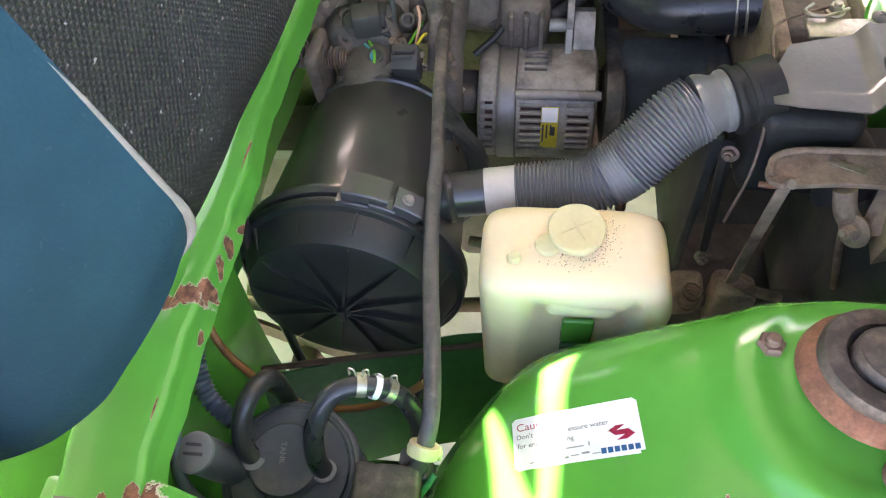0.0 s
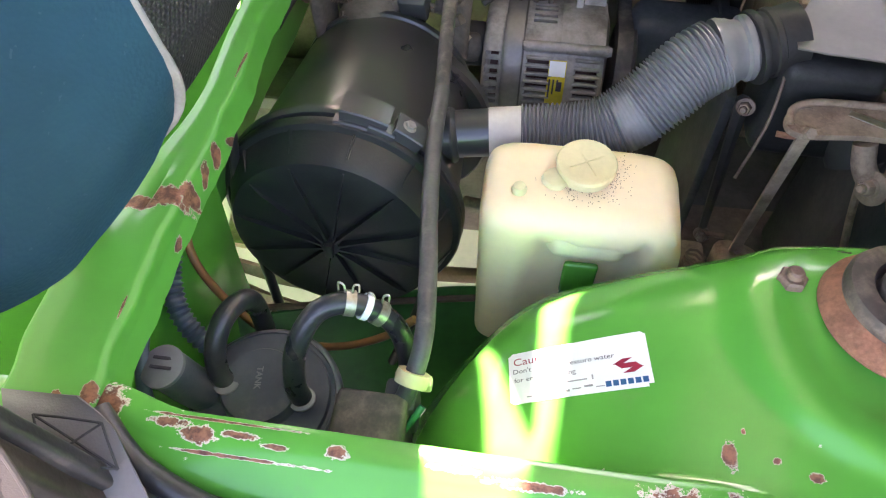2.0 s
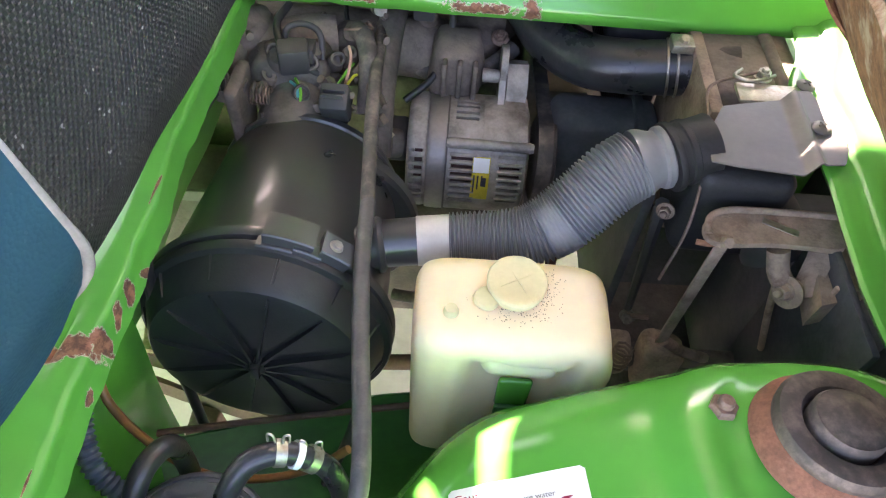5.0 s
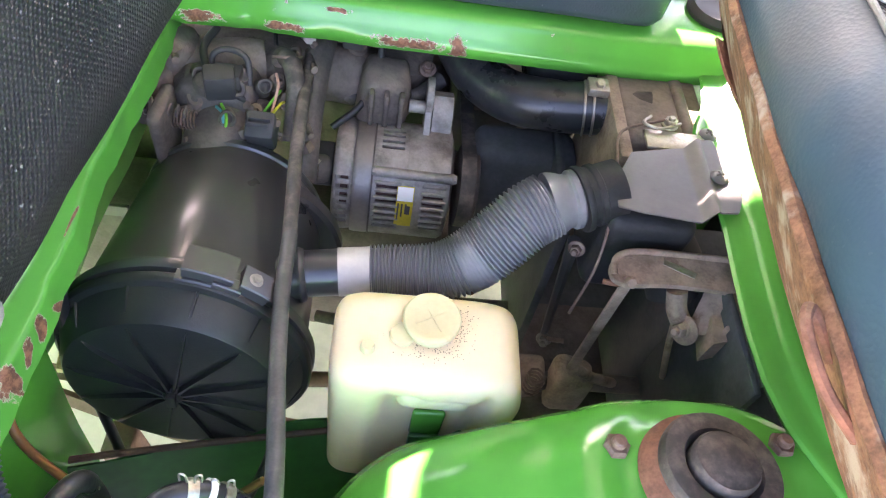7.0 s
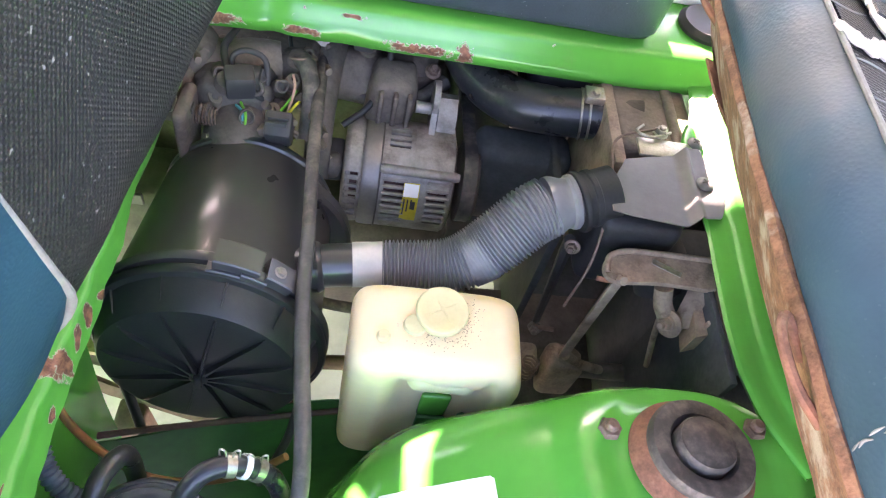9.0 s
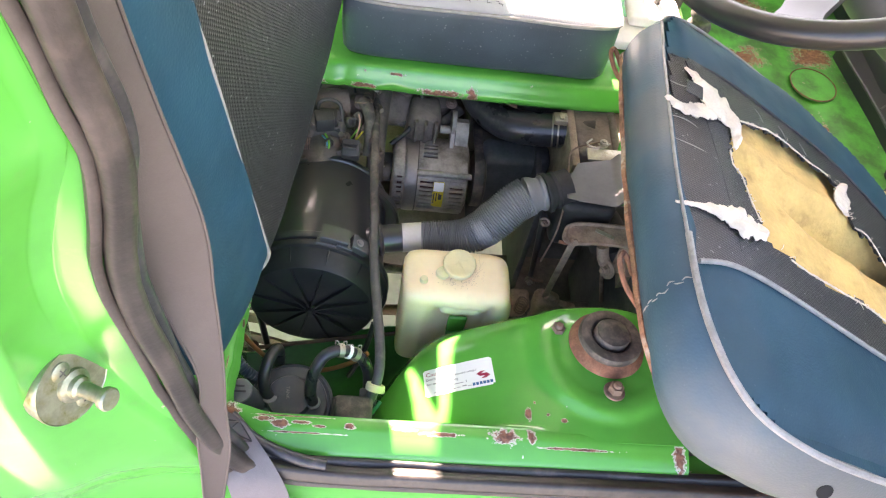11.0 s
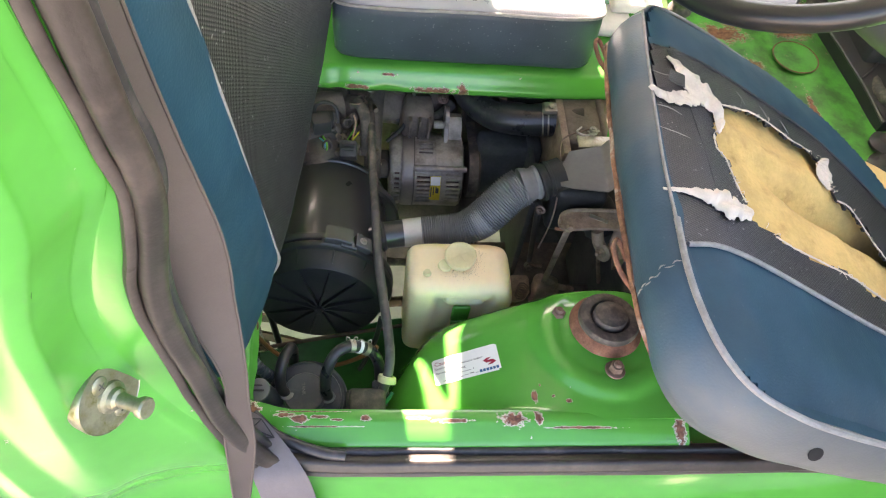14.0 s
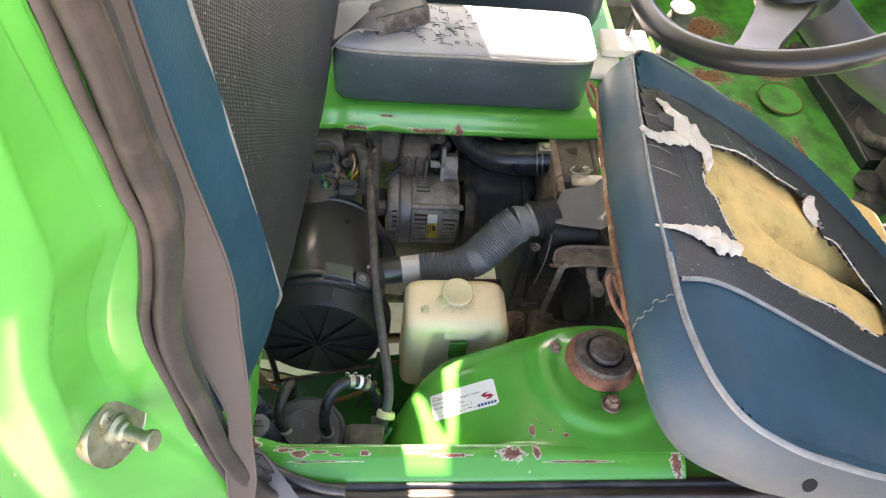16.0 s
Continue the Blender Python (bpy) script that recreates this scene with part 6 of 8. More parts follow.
    for k, (a, b, col) in enumerate((((-0.075, 0.422, 0.66), (-0.068, 0.402, 0.645), 0), ((-0.071, 0.424, 0.662), (-0.066, 0.398, 0.641), 2), ((-0.033, 0.42, 0.652), (-0.020, 0.435, 0.662), 1), ((-0.040, 0.42, 0.652), (-0.024, 0.445, 0.666), 2), ((-0.030, 0.425, 0.654), (-0.028, 0.45, 0.68), 3))):
        mid = (Vector(a) + Vector(b)) / 2 + V(0.004, 0.0, 0.008)
        part("plug_wire", tube([a, mid, b], 0.0013, 8, 6), cols[col], tb, "coloured plug wire")
    part("harness", tube([V(-0.085, 0.49, 0.69), V(-0.092, 0.465, 0.685), V(-0.08, 0.44, 0.675), V(-0.06, 0.432, 0.668), V(-0.046, 0.432, 0.656)], 0.0035, 10, 7), M["wire"], t, "black wiring loom")
    part("throttle_arm", roughen(box((-0.122, 0.386, 0.600), (-0.111, 0.428, 0.676), 0.005, 3), 50, 0.006), M["castdirty"], t, "dusty throttle quadrant")
    part("quadrant_stop", roughen(box((-0.140, 0.405, 0.640), (-0.118, 0.420, 0.660), 0.005, 3), 50, 0.004), M["castdirty"], t)
    part("throttle_spring", tube([V(-0.111 + 0.00034 * k, 0.413 + 0.008 * math.cos(k * math.pi / 4), 0.650 + 0.008 * math.sin(k * math.pi / 4)) for k in range(64)], 0.0007, 6, 2, None, False), M["bolt"], t, "coil return spring")
    part("throttle_cable", tube([V(-0.128, 0.420, 0.660), V(-0.142, 0.400, 0.650), V(-0.160, 0.365, 0.625), V(-0.18, 0.32, 0.59)], 0.0048, 12, 6), M["hoseblack"], t, "black throttle cable")
    hexbolt("cable_bolt", (-0.128, 0.412, 0.662), (-0.6, -0.4, 0.5), 0.006, 0.01, M["zinc"], t)
    part("breather_pipe", tube([V(0.012, 0.60, 0.66), V(0.006, 0.54, 0.668), V(0.002, 0.49, 0.66), V(0.0, 0.44, 0.635), V(0.0, 0.40, 0.60)], 0.0125, 18, 7), M["castdark"], t, "thick dark breather pipe")
    s = part("oil_sender", lathe([(0.013, 0), (0.014, 0.004), (0.014, 0.016), (0.010, 0.02), (0.008, 0.03), (0, 0.03)], (0.034, 0.535, 0.64), (0.1, -0.5, 1), 24), M["castdirty"], t, "dusty sender unit")
    part("sender_plug", box((0.022, 0.515, 0.664), (0.042, 0.532, 0.680), 0.003), M["black"], s)
    part("sender_wire", tube([V(0.034, 0.52, 0.675), V(0.056, 0.518, 0.682), V(0.058, 0.50, 0.66), V(0.045, 0.475, 0.635), V(0.02, 0.455, 0.62)], 0.0034, 10, 7), M["wire"], t, "looped black wire")
    part("water_outlet", roughen(lathe([(0.036, 0), (0.038, 0.01), (0.030, 0.03), (0.026, 0.06), (0.0, 0.06)], (0.080, 0.56, 0.60), (0.1, -0.4, 1), 28), 40, 0.005), M["castdirty"], t, "dusty cast water outlet")
    part("ribbed_loom", tube([V(0.030, 0.50, 0.625), V(0.060, 0.49, 0.622), V(0.095, 0.50, 0.630), V(0.12, 0.52, 0.64)], 0.008, 14, 6), M["rubber"], t, "black wiring loom")
    part("vacuum_wire", tube([V(-0.035, 0.56, 0.675), V(-0.040, 0.52, 0.672), V(-0.030, 0.485, 0.665), V(-0.010, 0.47, 0.655)], 0.0022, 8, 6), M["wire"], t, "thin black vacuum line")
    part("dowel", tube([V(-0.012, 0.52, 0.672), V(-0.006, 0.50, 0.684)], 0.006, 12, 2), M["alu"], t)
    part("upper_plenum", roughen(tube([V(-0.150, 0.468, 0.650), V(-0.125, 0.475, 0.657), V(-0.090, 0.482, 0.658), V(-0.045, 0.490, 0.656)], lambda k: 0.021 + 0.002 * math.sin(9 * k), 24, 8), 40, 0.003), M["dustbeige"], t, "pale dusty intake plenum")
    part("end_casting", roughen(box((-0.162, 0.435, 0.615), (-0.118, 0.475, 0.672), 0.014, 4), 40, 0.006), M["dustbeige"], t, "pale dusty end casting")
    part("elbow", roughen(lathe([(0.024, -0.03), (0.022, 0.0), (0.019, 0.012), (0.0175, 0.018), (0.0125, 0.022), (0.0115, 0.027), (0.0, 0.028)], (-0.030, 0.490, 0.648), (0.1, -0.35, 1), 28), 60, 0.004), M["castdirty"], t, "pale dusty elbow")
    part("elbow_hose", tube([V(-0.024, 0.478, 0.676), V(-0.016, 0.462, 0.680), V(-0.010, 0.44, 0.668), V(-0.010, 0.41, 0.640)], 0.0085, 16, 6), M["rubber"], t, "short black hose")
    part("hose_clip", tube([V(-0.034, 0.470, 0.682), V(-0.026, 0.464, 0.687), V(-0.016, 0.466, 0.687), V(-0.010, 0.472, 0.684), V(-0.014, 0.477, 0.684)], 0.0013, 8, 5), M["bolt"], t, "spring clip")
    part("outlet_casting", roughen(box((0.042, 0.470, 0.600), (0.092, 0.520, 0.668), 0.018, 4), 40, 0.007), M["castdirty"], t, "dusty water outlet casting")
    for x in (0.052, 0.066, 0.080):
        part("outlet_rib", box((x, 0.463, 0.615), (x + 0.005, 0.474, 0.658), 0.002, 2), M["castdirty"], t)
    for k in range(6):
        part("quadrant_tooth", box((-0.128 + 0.0062 * k, 0.400, 0.6625), (-0.1262 + 0.0062 * k, 0.411, 0.668), 0.0004, 1), M["castdark"], t)
    for p, q, r in (((-0.094, 0.452, 0.668), (-0.090, 0.440, 0.676), 0.0075), ((-0.062, 0.440, 0.668), (-0.058, 0.430, 0.676), 0.0085), ((-0.066, 0.418, 0.652), (-0.063, 0.408, 0.660), 0.0075), ((-0.040, 0.448, 0.664), (-0.036, 0.440, 0.674), 0.007)):
        d = (V(*q) - V(*p)).normalized()
        part("cup", roughen(lathe([(r * 1.15, -0.008), (r * 1.1, 0.0), (r, 0.003), (r, 0.010), (r * 0.85, 0.0115), (r * 0.62, 0.0105), (r * 0.55, 0.004), (0.0, 0.003)], V(*p), d, 20), 90, 0.0015), M["castdark"], tb, "dusty round port")
    part("connector_body", box((-0.086, 0.424, 0.664), (-0.060, 0.446, 0.688), 0.003, 2, Matrix.Translation((-0.073, 0.435, 0.676)) @ Matrix.Rotation(0.25, 4, "Z") @ Matrix.Translation((0.073, -0.435, -0.676))), M["black"], tb, "square black connector")
    for k in range(3):
        part("connector_rib", box((-0.044 + 0.001 * k, 0.3915 + 0.0065 * k, 0.6705), (-0.026 + 0.001 * k, 0.3932 + 0.0065 * k, 0.6745), 0.0003, 1), M["black"], tb)
    for p in ((-0.17, 0.50, 0.655), (-0.10, 0.50, 0.663), (-0.02, 0.505, 0.66), (0.105, 0.52, 0.65)):
        hexbolt("engine_bolt", p, (0, -0.5, 1), 0.006, 0.009, M["bolt"], t)
    part("crank_pulley", lathe([(0.02, 0), (0.058, 0), (0.062, 0.003), (0.062, 0.02), (0.055, 0.022), (0.0, 0.022)], (0.142, 0.615, 0.54), (1, 0, 0), 40), M["castdark"], t, "dark pulley")
    part("chain_cover", roughen(box((0.10, 0.48, 0.25), (0.142, 0.72, 0.50), 0.015, 3), 20, 0.006), M["castdark"], t)


engine()


def surroundings():
    r = thing("radiator", (0.22, 0.56, 0.30), "black finned radiator with fan shroud", "radiator")
    part("core", box((0.245, 0.50, 0.50), (0.262, 0.80, 0.655), 0.004), M["radiator"], r)
    for k in range(22):
        part("fin", box((0.2430, 0.505, 0.51 + k * 0.0065), (0.2448, 0.795, 0.513 + k * 0.0065), 0, 1), M["radiator"], r)
    part("shroud", roughen(box((0.160, 0.452, 0.50), (0.262, 0.50, 0.615), 0.012, 4), 10, 0.005), M["teal"], r, "dark fan shroud")
    part("tank", box((0.20, 0.50, 0.655), (0.27, 0.80, 0.70), 0.012, 3), M["black"], r, "black top tank")
    p = thing("crossmember", (-0.05, 0.36, 0.30), "rusty brown underbody crossmember", "beam")
    part("beam", roughen(tube([V(-0.34, 0.350, 0.30), V(-0.17, 0.320, 0.30), V(0.02, 0.29, 0.30)], 0.0085, 4, 6), 20, 0.003), M["brown"], p)
    part("lower_beam", roughen(tube([V(-0.34, 0.330, 0.30), V(-0.213, 0.297, 0.30), V(0.02, 0.238, 0.30)], 0.0085, 4, 6), 20, 0.003), M["brown"], p)
    part("post", roughen(box((-0.200, 0.245, 0.20), (-0.168, 0.285, 0.305), 0.004), 25, 0.008), M["brown"], p)
    part("hanger", roughen(loft([[V(-0.235 + 0.09 * k + a * 0.014, 0.375 - 0.26 * k, 0.44 + 0.05 * k + b * 0.003) for a, b in ((-1, -1), (1, -1), (1, 1), (-1, 1))] for k in (0.0, 0.12, 0.25, 0.36, 0.44)]), 20, 0.012), M["rustysteel"], p, "dusty hanger strip")
    part("hook", tube([V(-0.205, 0.190, 0.40), V(-0.205, 0.205, 0.45), V(-0.190, 0.212, 0.455), V(-0.175, 0.210, 0.45), V(-0.173, 0.198, 0.44), V(-0.180, 0.180, 0.41)], 0.0045, 10, 6), M["wire"], p)
    part("pipe", tube([V(-0.2, 0.32, 0.35), V(-0.05, 0.33, 0.34), V(0.10, 0.34, 0.34)], 0.009, 12, 5), M["brown"], p)
    s = thing("starter_shield", (0.0, 0.42, 0.25), "grimy side of the gearbox and sump", "gearbox")
    part("case", roughen(box((-0.02, 0.45, 0.25), (0.155, 0.56, 0.48), 0.03, 4), 16, 0.012), M["castdark"], s)
    part("bell", roughen(lathe([(0.12, 0), (0.125, 0.02), (0.11, 0.06), (0.09, 0.10)], (-0.25, 0.66, 0.42), (-1, 0, 0), 32), 20, 0.008), M["castdark"], s)
    part("label_strip", box((-0.235, 0.44, 0.470), (-0.188, 0.445, 0.487), 0.001, 1, None), M["steel"], s, "pale metal data strip")
    part("rear_mass", roughen(box((-0.29, 0.45, 0.26), (-0.16, 0.54, 0.47), 0.02, 3), 18, 0.01), M["castdark"], s)
    f = thing("steering_shaft", (0.24, 0.27, 0.42), "grimy jointed steering shaft", "shaft")
    part("shaft", tube([V(0.14, 0.30, 0.46), V(0.22, 0.285, 0.475), V(0.30, 0.28, 0.49), V(0.42, 0.27, 0.51)], 0.009, 12, 5), M["castdirty"], f)
    part("shaft_yoke", roughen(box((0.250, 0.262, 0.455), (0.290, 0.298, 0.515), 0.010, 3), 40, 0.006), M["rustysteel"], f, "dusty cast yoke")
    part("tie_rod", tube([V(0.262, 0.270, 0.535), V(0.285, 0.272, 0.515), V(0.315, 0.278, 0.495)], 0.0050, 12, 5), M["rustysteel"], f, "dusty tie rod end")
    part("joint", roughen(box((0.215, 0.270, 0.465), (0.245, 0.30, 0.50), 0.006, 3), 40, 0.005), M["rustysteel"], f)
    part("rubber_boot", tube([V(0.255, 0.283, 0.48), V(0.272, 0.281, 0.486), V(0.285, 0.28, 0.49)], 0.014, 14, 4), M["rubber"], f)
    part("spring", tube([V(0.228 + 0.008 * math.cos(k * 0.8), 0.262 + 0.008 * math.sin(k * 0.8), 0.50 + 0.0008 * k) for k in range(40)], 0.0012, 6, 2, None, False), M["bolt"], f)
    b = thing("battery_tray", (0.36, 0.3, 0.40), "dark box beside the shaft", "box")
    part("case", box((0.34, 0.26, 0.40), (0.44, 0.40, 0.60), 0.008, 3), M["teal"], b)
    # side sheet coloured dark in place of shade
    part("flap", box((0.336, 0.18, 0.50), (0.342, 0.29, 0.68), 0.002, 2), M["teal"], b, "inner side sheet darkened to read as shade")
    u = thing("fuel_line", (0.12, 0.33, 0.42), "black hose low in the bay", "hose")
    part("line", tube([V(0.06, 0.36, 0.44), V(0.12, 0.34, 0.46), V(0.20, 0.31, 0.455), V(0.26, 0.30, 0.44)], 0.009, 12, 6), M["rubber"], u)
    part("line_two", tube([V(0.02, 0.34, 0.47), V(0.10, 0.32, 0.48), V(0.19, 0.26, 0.47)], 0.006, 12, 6), M["rubber"], u)
    part("tie", tube([V(0.155, 0.335, 0.60), V(0.162, 0.335, 0.57), V(0.165, 0.34, 0.54)], 0.005, 10, 5), M["rustdark"], u, "rusty stay")


surroundings()


# ---- seats ----
def backrest():
    t = thing("folding_seat", (-0.2, 0.27, 0.78), "driver's seat backrest in charcoal embossed vinyl with blue sides", "seat back")
    # outline in plan, from the far front edge round the near bolster
    plan = [(-0.058, 0.60), (-0.063, 0.45), (-0.074, 0.30), (-0.084, 0.20), (-0.091, 0.150), (-0.095, 0.130)]
    side = [(-0.095, 0.130), (-0.099, 0.112), (-0.105, 0.085), (-0.114, 0.058), (-0.122, 0.034), (-0.137, 0.014), (-0.158, 0.002), (-0.19, -0.004), (-0.25, 0.0)]

    def shift(z):
        k = max(0.0, z - 0.80)
        return -0.045 * k, -0.125 * k

    def low(y):
        return lerp_table([(-0.01, 0.785), (0.016, 0.772), (0.04, 0.768), (0.064, 0.770), (0.10, 0.776), (0.130, 0.788), (0.2, 0.797), (0.45, 0.797), (0.6, 0.795)], y)

    def face(line, bulge):
        pts = curve_pts([V(a, b, 0) for a, b in line], 6)

        def fn(u, v):
            j = u * (len(pts) - 1)
            k = min(int(j), len(pts) - 2)
            q = pts[k].lerp(pts[k + 1], j - k)
            z0 = low(q.y)
            z = z0 + v * (1.50 - z0)
            dx, dy = shift(z)
            dy *= 0.3 + 0.7 * smooth(0.0, 0.10, q.y)
            turn = 0.008 * (1 - smooth(0, 0.03, v * 0.7)) if bulge else 0.010 * (1 - smooth(0, 0.03, v * 0.7))
            return V(q.x + dx - turn + 0.002 * noise.noise(V(q.y * 14, z * 14, 2)), q.y + dy + (turn * 0.6 if bulge else 0), z)
        return sheet(fn, len(pts) - 1, 60, 0.006)
    part("front_panel", face(plan, 0), M["mesh"], t, "charcoal embossed vinyl front")
    part("side_bolster", face(side, 1), M["seatblue"], t, "smooth blue vinyl side")
    edge = []
    for k in range(40):
        z = 0.808 + k * 0.0175
        dx, dy = shift(z)
        edge.append(V(-0.0915 + dx, 0.1285 + dy, z))
    part("piping", tube([V(-0.112, 0.118, 0.772), V(-0.102, 0.126, 0.780), V(-0.0955, 0.129, 0.792), *edge], 0.0028, 10, 2), M["piping"], t, "grey piping cord")
    part("back_shell", box((-0.28, 0.07, 0.80), (-0.19, 0.56, 1.46), 0.03, 4), M["cushdark"], t, "dark rear shell")
    part("underside", sheet(lambda u, v: V(-0.125 - 0.13 * v, 0.09 + 0.47 * u, 0.792 + 0.002 * v), 10, 6, 0.004), M["cushdark"], t, "dark underside")
    for s in (0.10, 0.48):
        part("hinge_post", box((-0.20, s, 0.60), (-0.17, s + 0.02, 0.83), 0.004), M["rustysteel"], t, "steel hinge post")


backrest()

TILT = radians(25)
SEAT_O = V(0.273, 0.0, 0.928)
SEAT_F = V(math.cos(TILT), 0, -math.sin(TILT))
SEAT_N = V(math.sin(TILT), 0, math.cos(TILT))


def seat_pt(s, y, h=0.0):
    return SEAT_O + SEAT_F * s + V(0, y, 0) + SEAT_N * h


OUT = [(0.032, 0.405), (0.019, 0.33), (0.008, 0.25), (-0.002, 0.17), (-0.006, 0.10), (-0.009, 0.05), (-0.005, 0.01), (0.008, -0.027), (0.033, -0.053), (0.075, -0.067), (0.125, -0.074), (0.22, -0.077), (0.40, -0.075), (0.50, -0.06), (0.525, -0.02), (0.51, 0.10), (0.475, 0.20), (0.425, 0.299), (0.376, 0.352), (0.299, 0.394), (0.20, 0.425), (0.12, 0.436), (0.060, 0.430)]


def seat_outline(n=6):
    p = [V(a, b, 0) for a, b in OUT]
    return curve_pts([*p, p[0]], n)[:-1]


RIM = seat_outline()
RIM_C = sum(RIM, V(0, 0, 0)) / len(RIM)


def crown(s, y):
    """Height of the stuffed top above its rim."""
    e = min(s + 0.01, y + 0.085, 0.46 - y, 0.54 - s)
    return 0.012 * smooth(0.0, 0.07, e) + 0.002 * noise.noise(V(s * 18, y * 18, 0))


def inside(poly, x, y):
    c = False
    for (x1, y1), (x2, y2) in zip(poly, poly[1:] + poly[:1]):
        if (y1 > y) != (y2 > y) and x < (x2 - x1) * (y - y1) / (y2 - y1) + x1:
            c = not c
    return c


RIM_XY = [(q.x, q.y) for q in RIM]
HOLE = [(0.107, 0.286), (0.138, 0.294), (0.169, 0.300), (0.207, 0.296), (0.233, 0.286), (0.263, 0.282), (0.285, 0.272), (0.280, 0.244), (0.280, 0.215), (0.300, 0.212), (0.314, 0.193), (0.328, 0.166), (0.345, 0.140), (0.345, 0.10), (0.303, 0.088), (0.242, 0.102), (0.196, 0.108), (0.161, 0.111), (0.129, 0.118), (0.097, 0.132), (0.096, 0.148), (0.091, 0.173), (0.088, 0.201), (0.078, 0.212), (0.081, 0.231), (0.090, 0.262)]


def seam_near(s):
    return lerp_table([(-0.015, 0.069), (0.005, 0.077), (0.028, 0.080), (0.07, 0.077), (0.117, 0.070), (0.17, 0.058), (0.27, 0.041), (0.55, 0.0)], s)


def seam_far(s):
    return lerp_table([(-0.01, 0.335), (0.01, 0.341), (0.064, 0.350), (0.119, 0.347), (0.193, 0.336), (0.275, 0.322), (0.346, 0.289), (0.45, 0.20)], s)


def seat_cushion():
    t = thing("seat_cushion", (0.45, 0.18, 0.70), "torn blue and black vinyl driver's seat cushion tipped forward, foam showing", "seat cushion")

    def skin(name, test, mat, label, lift=0.0, cell=0.0042, bm=None):
        """Part of the stuffed top whose cells pass the test, with a soft thickness."""
        ns, ny = int(0.57 / cell), int(0.55 / cell)

        def fn(u, v):
            s, y = -0.02 + u * 0.57, -0.09 + v * 0.55
            return seat_pt(s, y, crown(s, y) + lift)
        return part(name, sheet(fn, ns, ny, 0.003, None, lambda u, v: test(-0.02 + u * 0.57, -0.09 + v * 0.55)), mat, t, label, 60)

    def in_hole(s, y):
        j = 0.010 * noise.noise(V(s * 60, y * 60, 4)) + 0.006 * noise.noise(V(s * 160, y * 160, 9))
        return inside(HOLE, s + j, y + j * 0.7)
    on = lambda s, y: all(inside(RIM_XY, s + a, y + b) for a, b in ((-0.004, -0.004), (0.004, -0.004), (-0.004, 0.004), (0.004, 0.004)))
    skin("near_panel", lambda s, y: on(s, y) and y < seam_near(s), M["seatblue"], "smooth blue near panel")
    skin("far_panel", lambda s, y: on(s, y) and y > seam_far(s), M["seatblue"], "smooth blue far panel")
    skin("centre_panel", lambda s, y: on(s, y) and seam_near(s) <= y <= seam_far(s) and not in_hole(s, y), M["meshseat"], "black embossed centre panel, torn open", 0.001)
    # foam under the tear
    def foam(u, v):
        s, y = 0.07 + u * 0.43, 0.06 + v * 0.28
        dip = 0.024 * math.exp(-((y - 0.20 + 0.18 * (s - 0.25)) / 0.018) ** 2) * smooth(0.12, 0.24, s)
        ridge = 0.008 * math.exp(-((y - 0.235 + 0.18 * (s - 0.25)) / 0.02) ** 2)
        return seat_pt(s, y, crown(s, y) - 0.009 - dip + ridge + 0.003 * noise.noise(V(s * 26, y * 26, 3)) + 0.001 * noise.noise(V(s * 120, y * 120, 3)))
    part("foam", sheet(foam, 70, 50, 0.02), M["foam"], t, "yellow foam with hollows")
    # stuffed edge between top and pan
    rings, welts = [], []
    for q in RIM:
        k = RIM.index(q)
        d = (RIM[(k + 1) % len(RIM)] - RIM[k - 1]).normalized()
        o = V(d.y, -d.x, 0)
        if (q - RIM_C).dot(o) < 0:
            o = -o
        near = smooth(0.05, -0.06, q.y)
        ring = []
        for h, g in ((0.0046, -0.002), (0.0042, -0.001), (0.0030, 0.0), (-0.008, 0.006), (-0.022, 0.009), (-0.038, 0.008), (-0.052, 0.003), (-0.056, -0.004)):
            p = q + o * (g * (1 + 0.6 * near))
            ring.append(seat_pt(p.x, p.y, h * (1 + 0.25 * near)) + wob((p.x, p.y, h), 16, 0.0025))
        rings.append(ring)
        welts.append([seat_pt((q + o * g).x, (q + o * g).y, h) + wob(((q + o * g).x, (q + o * g).y, h), 16, 0.0025) for h, g in ((-0.002, -0.030), (0.0024, -0.020), (0.0030, -0.012), (0.0038, -0.006), (0.0040, 0.0))])
    rings.append(rings[0])
    welts.append(welts[0])
    part("panel_edge", loft(welts, None, False, False), M["seatblue"], t, "blue rolled edge of the top", 60)
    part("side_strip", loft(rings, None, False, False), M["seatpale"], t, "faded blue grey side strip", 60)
    line = [seat_pt(q.x, q.y, 0.0046) for q in RIM]
    part("edge_piping", tube([*line, line[0]], 0.0017, 8, 1), M["piping"], t, "grey edge seam")
    corner = [seat_pt(q.x, q.y, 0.0056) for q in RIM if q.y < 0.105 and q.x < 0.45]
    part("corner_piping", tube(corner, 0.0031, 8, 1), M["piping"], t, "grey piping round the corner")
    part("near_piping", tube([seat_pt(s, seam_near(s), crown(s, seam_near(s)) + 0.002) for s in (0.002, 0.03, 0.06, 0.1, 0.16, 0.24, 0.32, 0.42, 0.52)], 0.0024, 8, 4), M["piping"], t, "grey piping between the panels")
    part("far_stitching", tube([seat_pt(s, seam_far(s), crown(s, seam_far(s)) + 0.0012) for s in (0.03, 0.1, 0.2, 0.3, 0.42, 0.52)], 0.0014, 6, 4), M["thread"], t, "dark seam")
    part("cross_seam", tube([seat_pt(0.045 + 0.01 * math.sin(y * 9), y, crown(0.045, y) + 0.0014) for y in (0.10, 0.16, 0.22, 0.28, 0.34)], 0.0010, 6, 4), M["thread"], t, "dark seam")
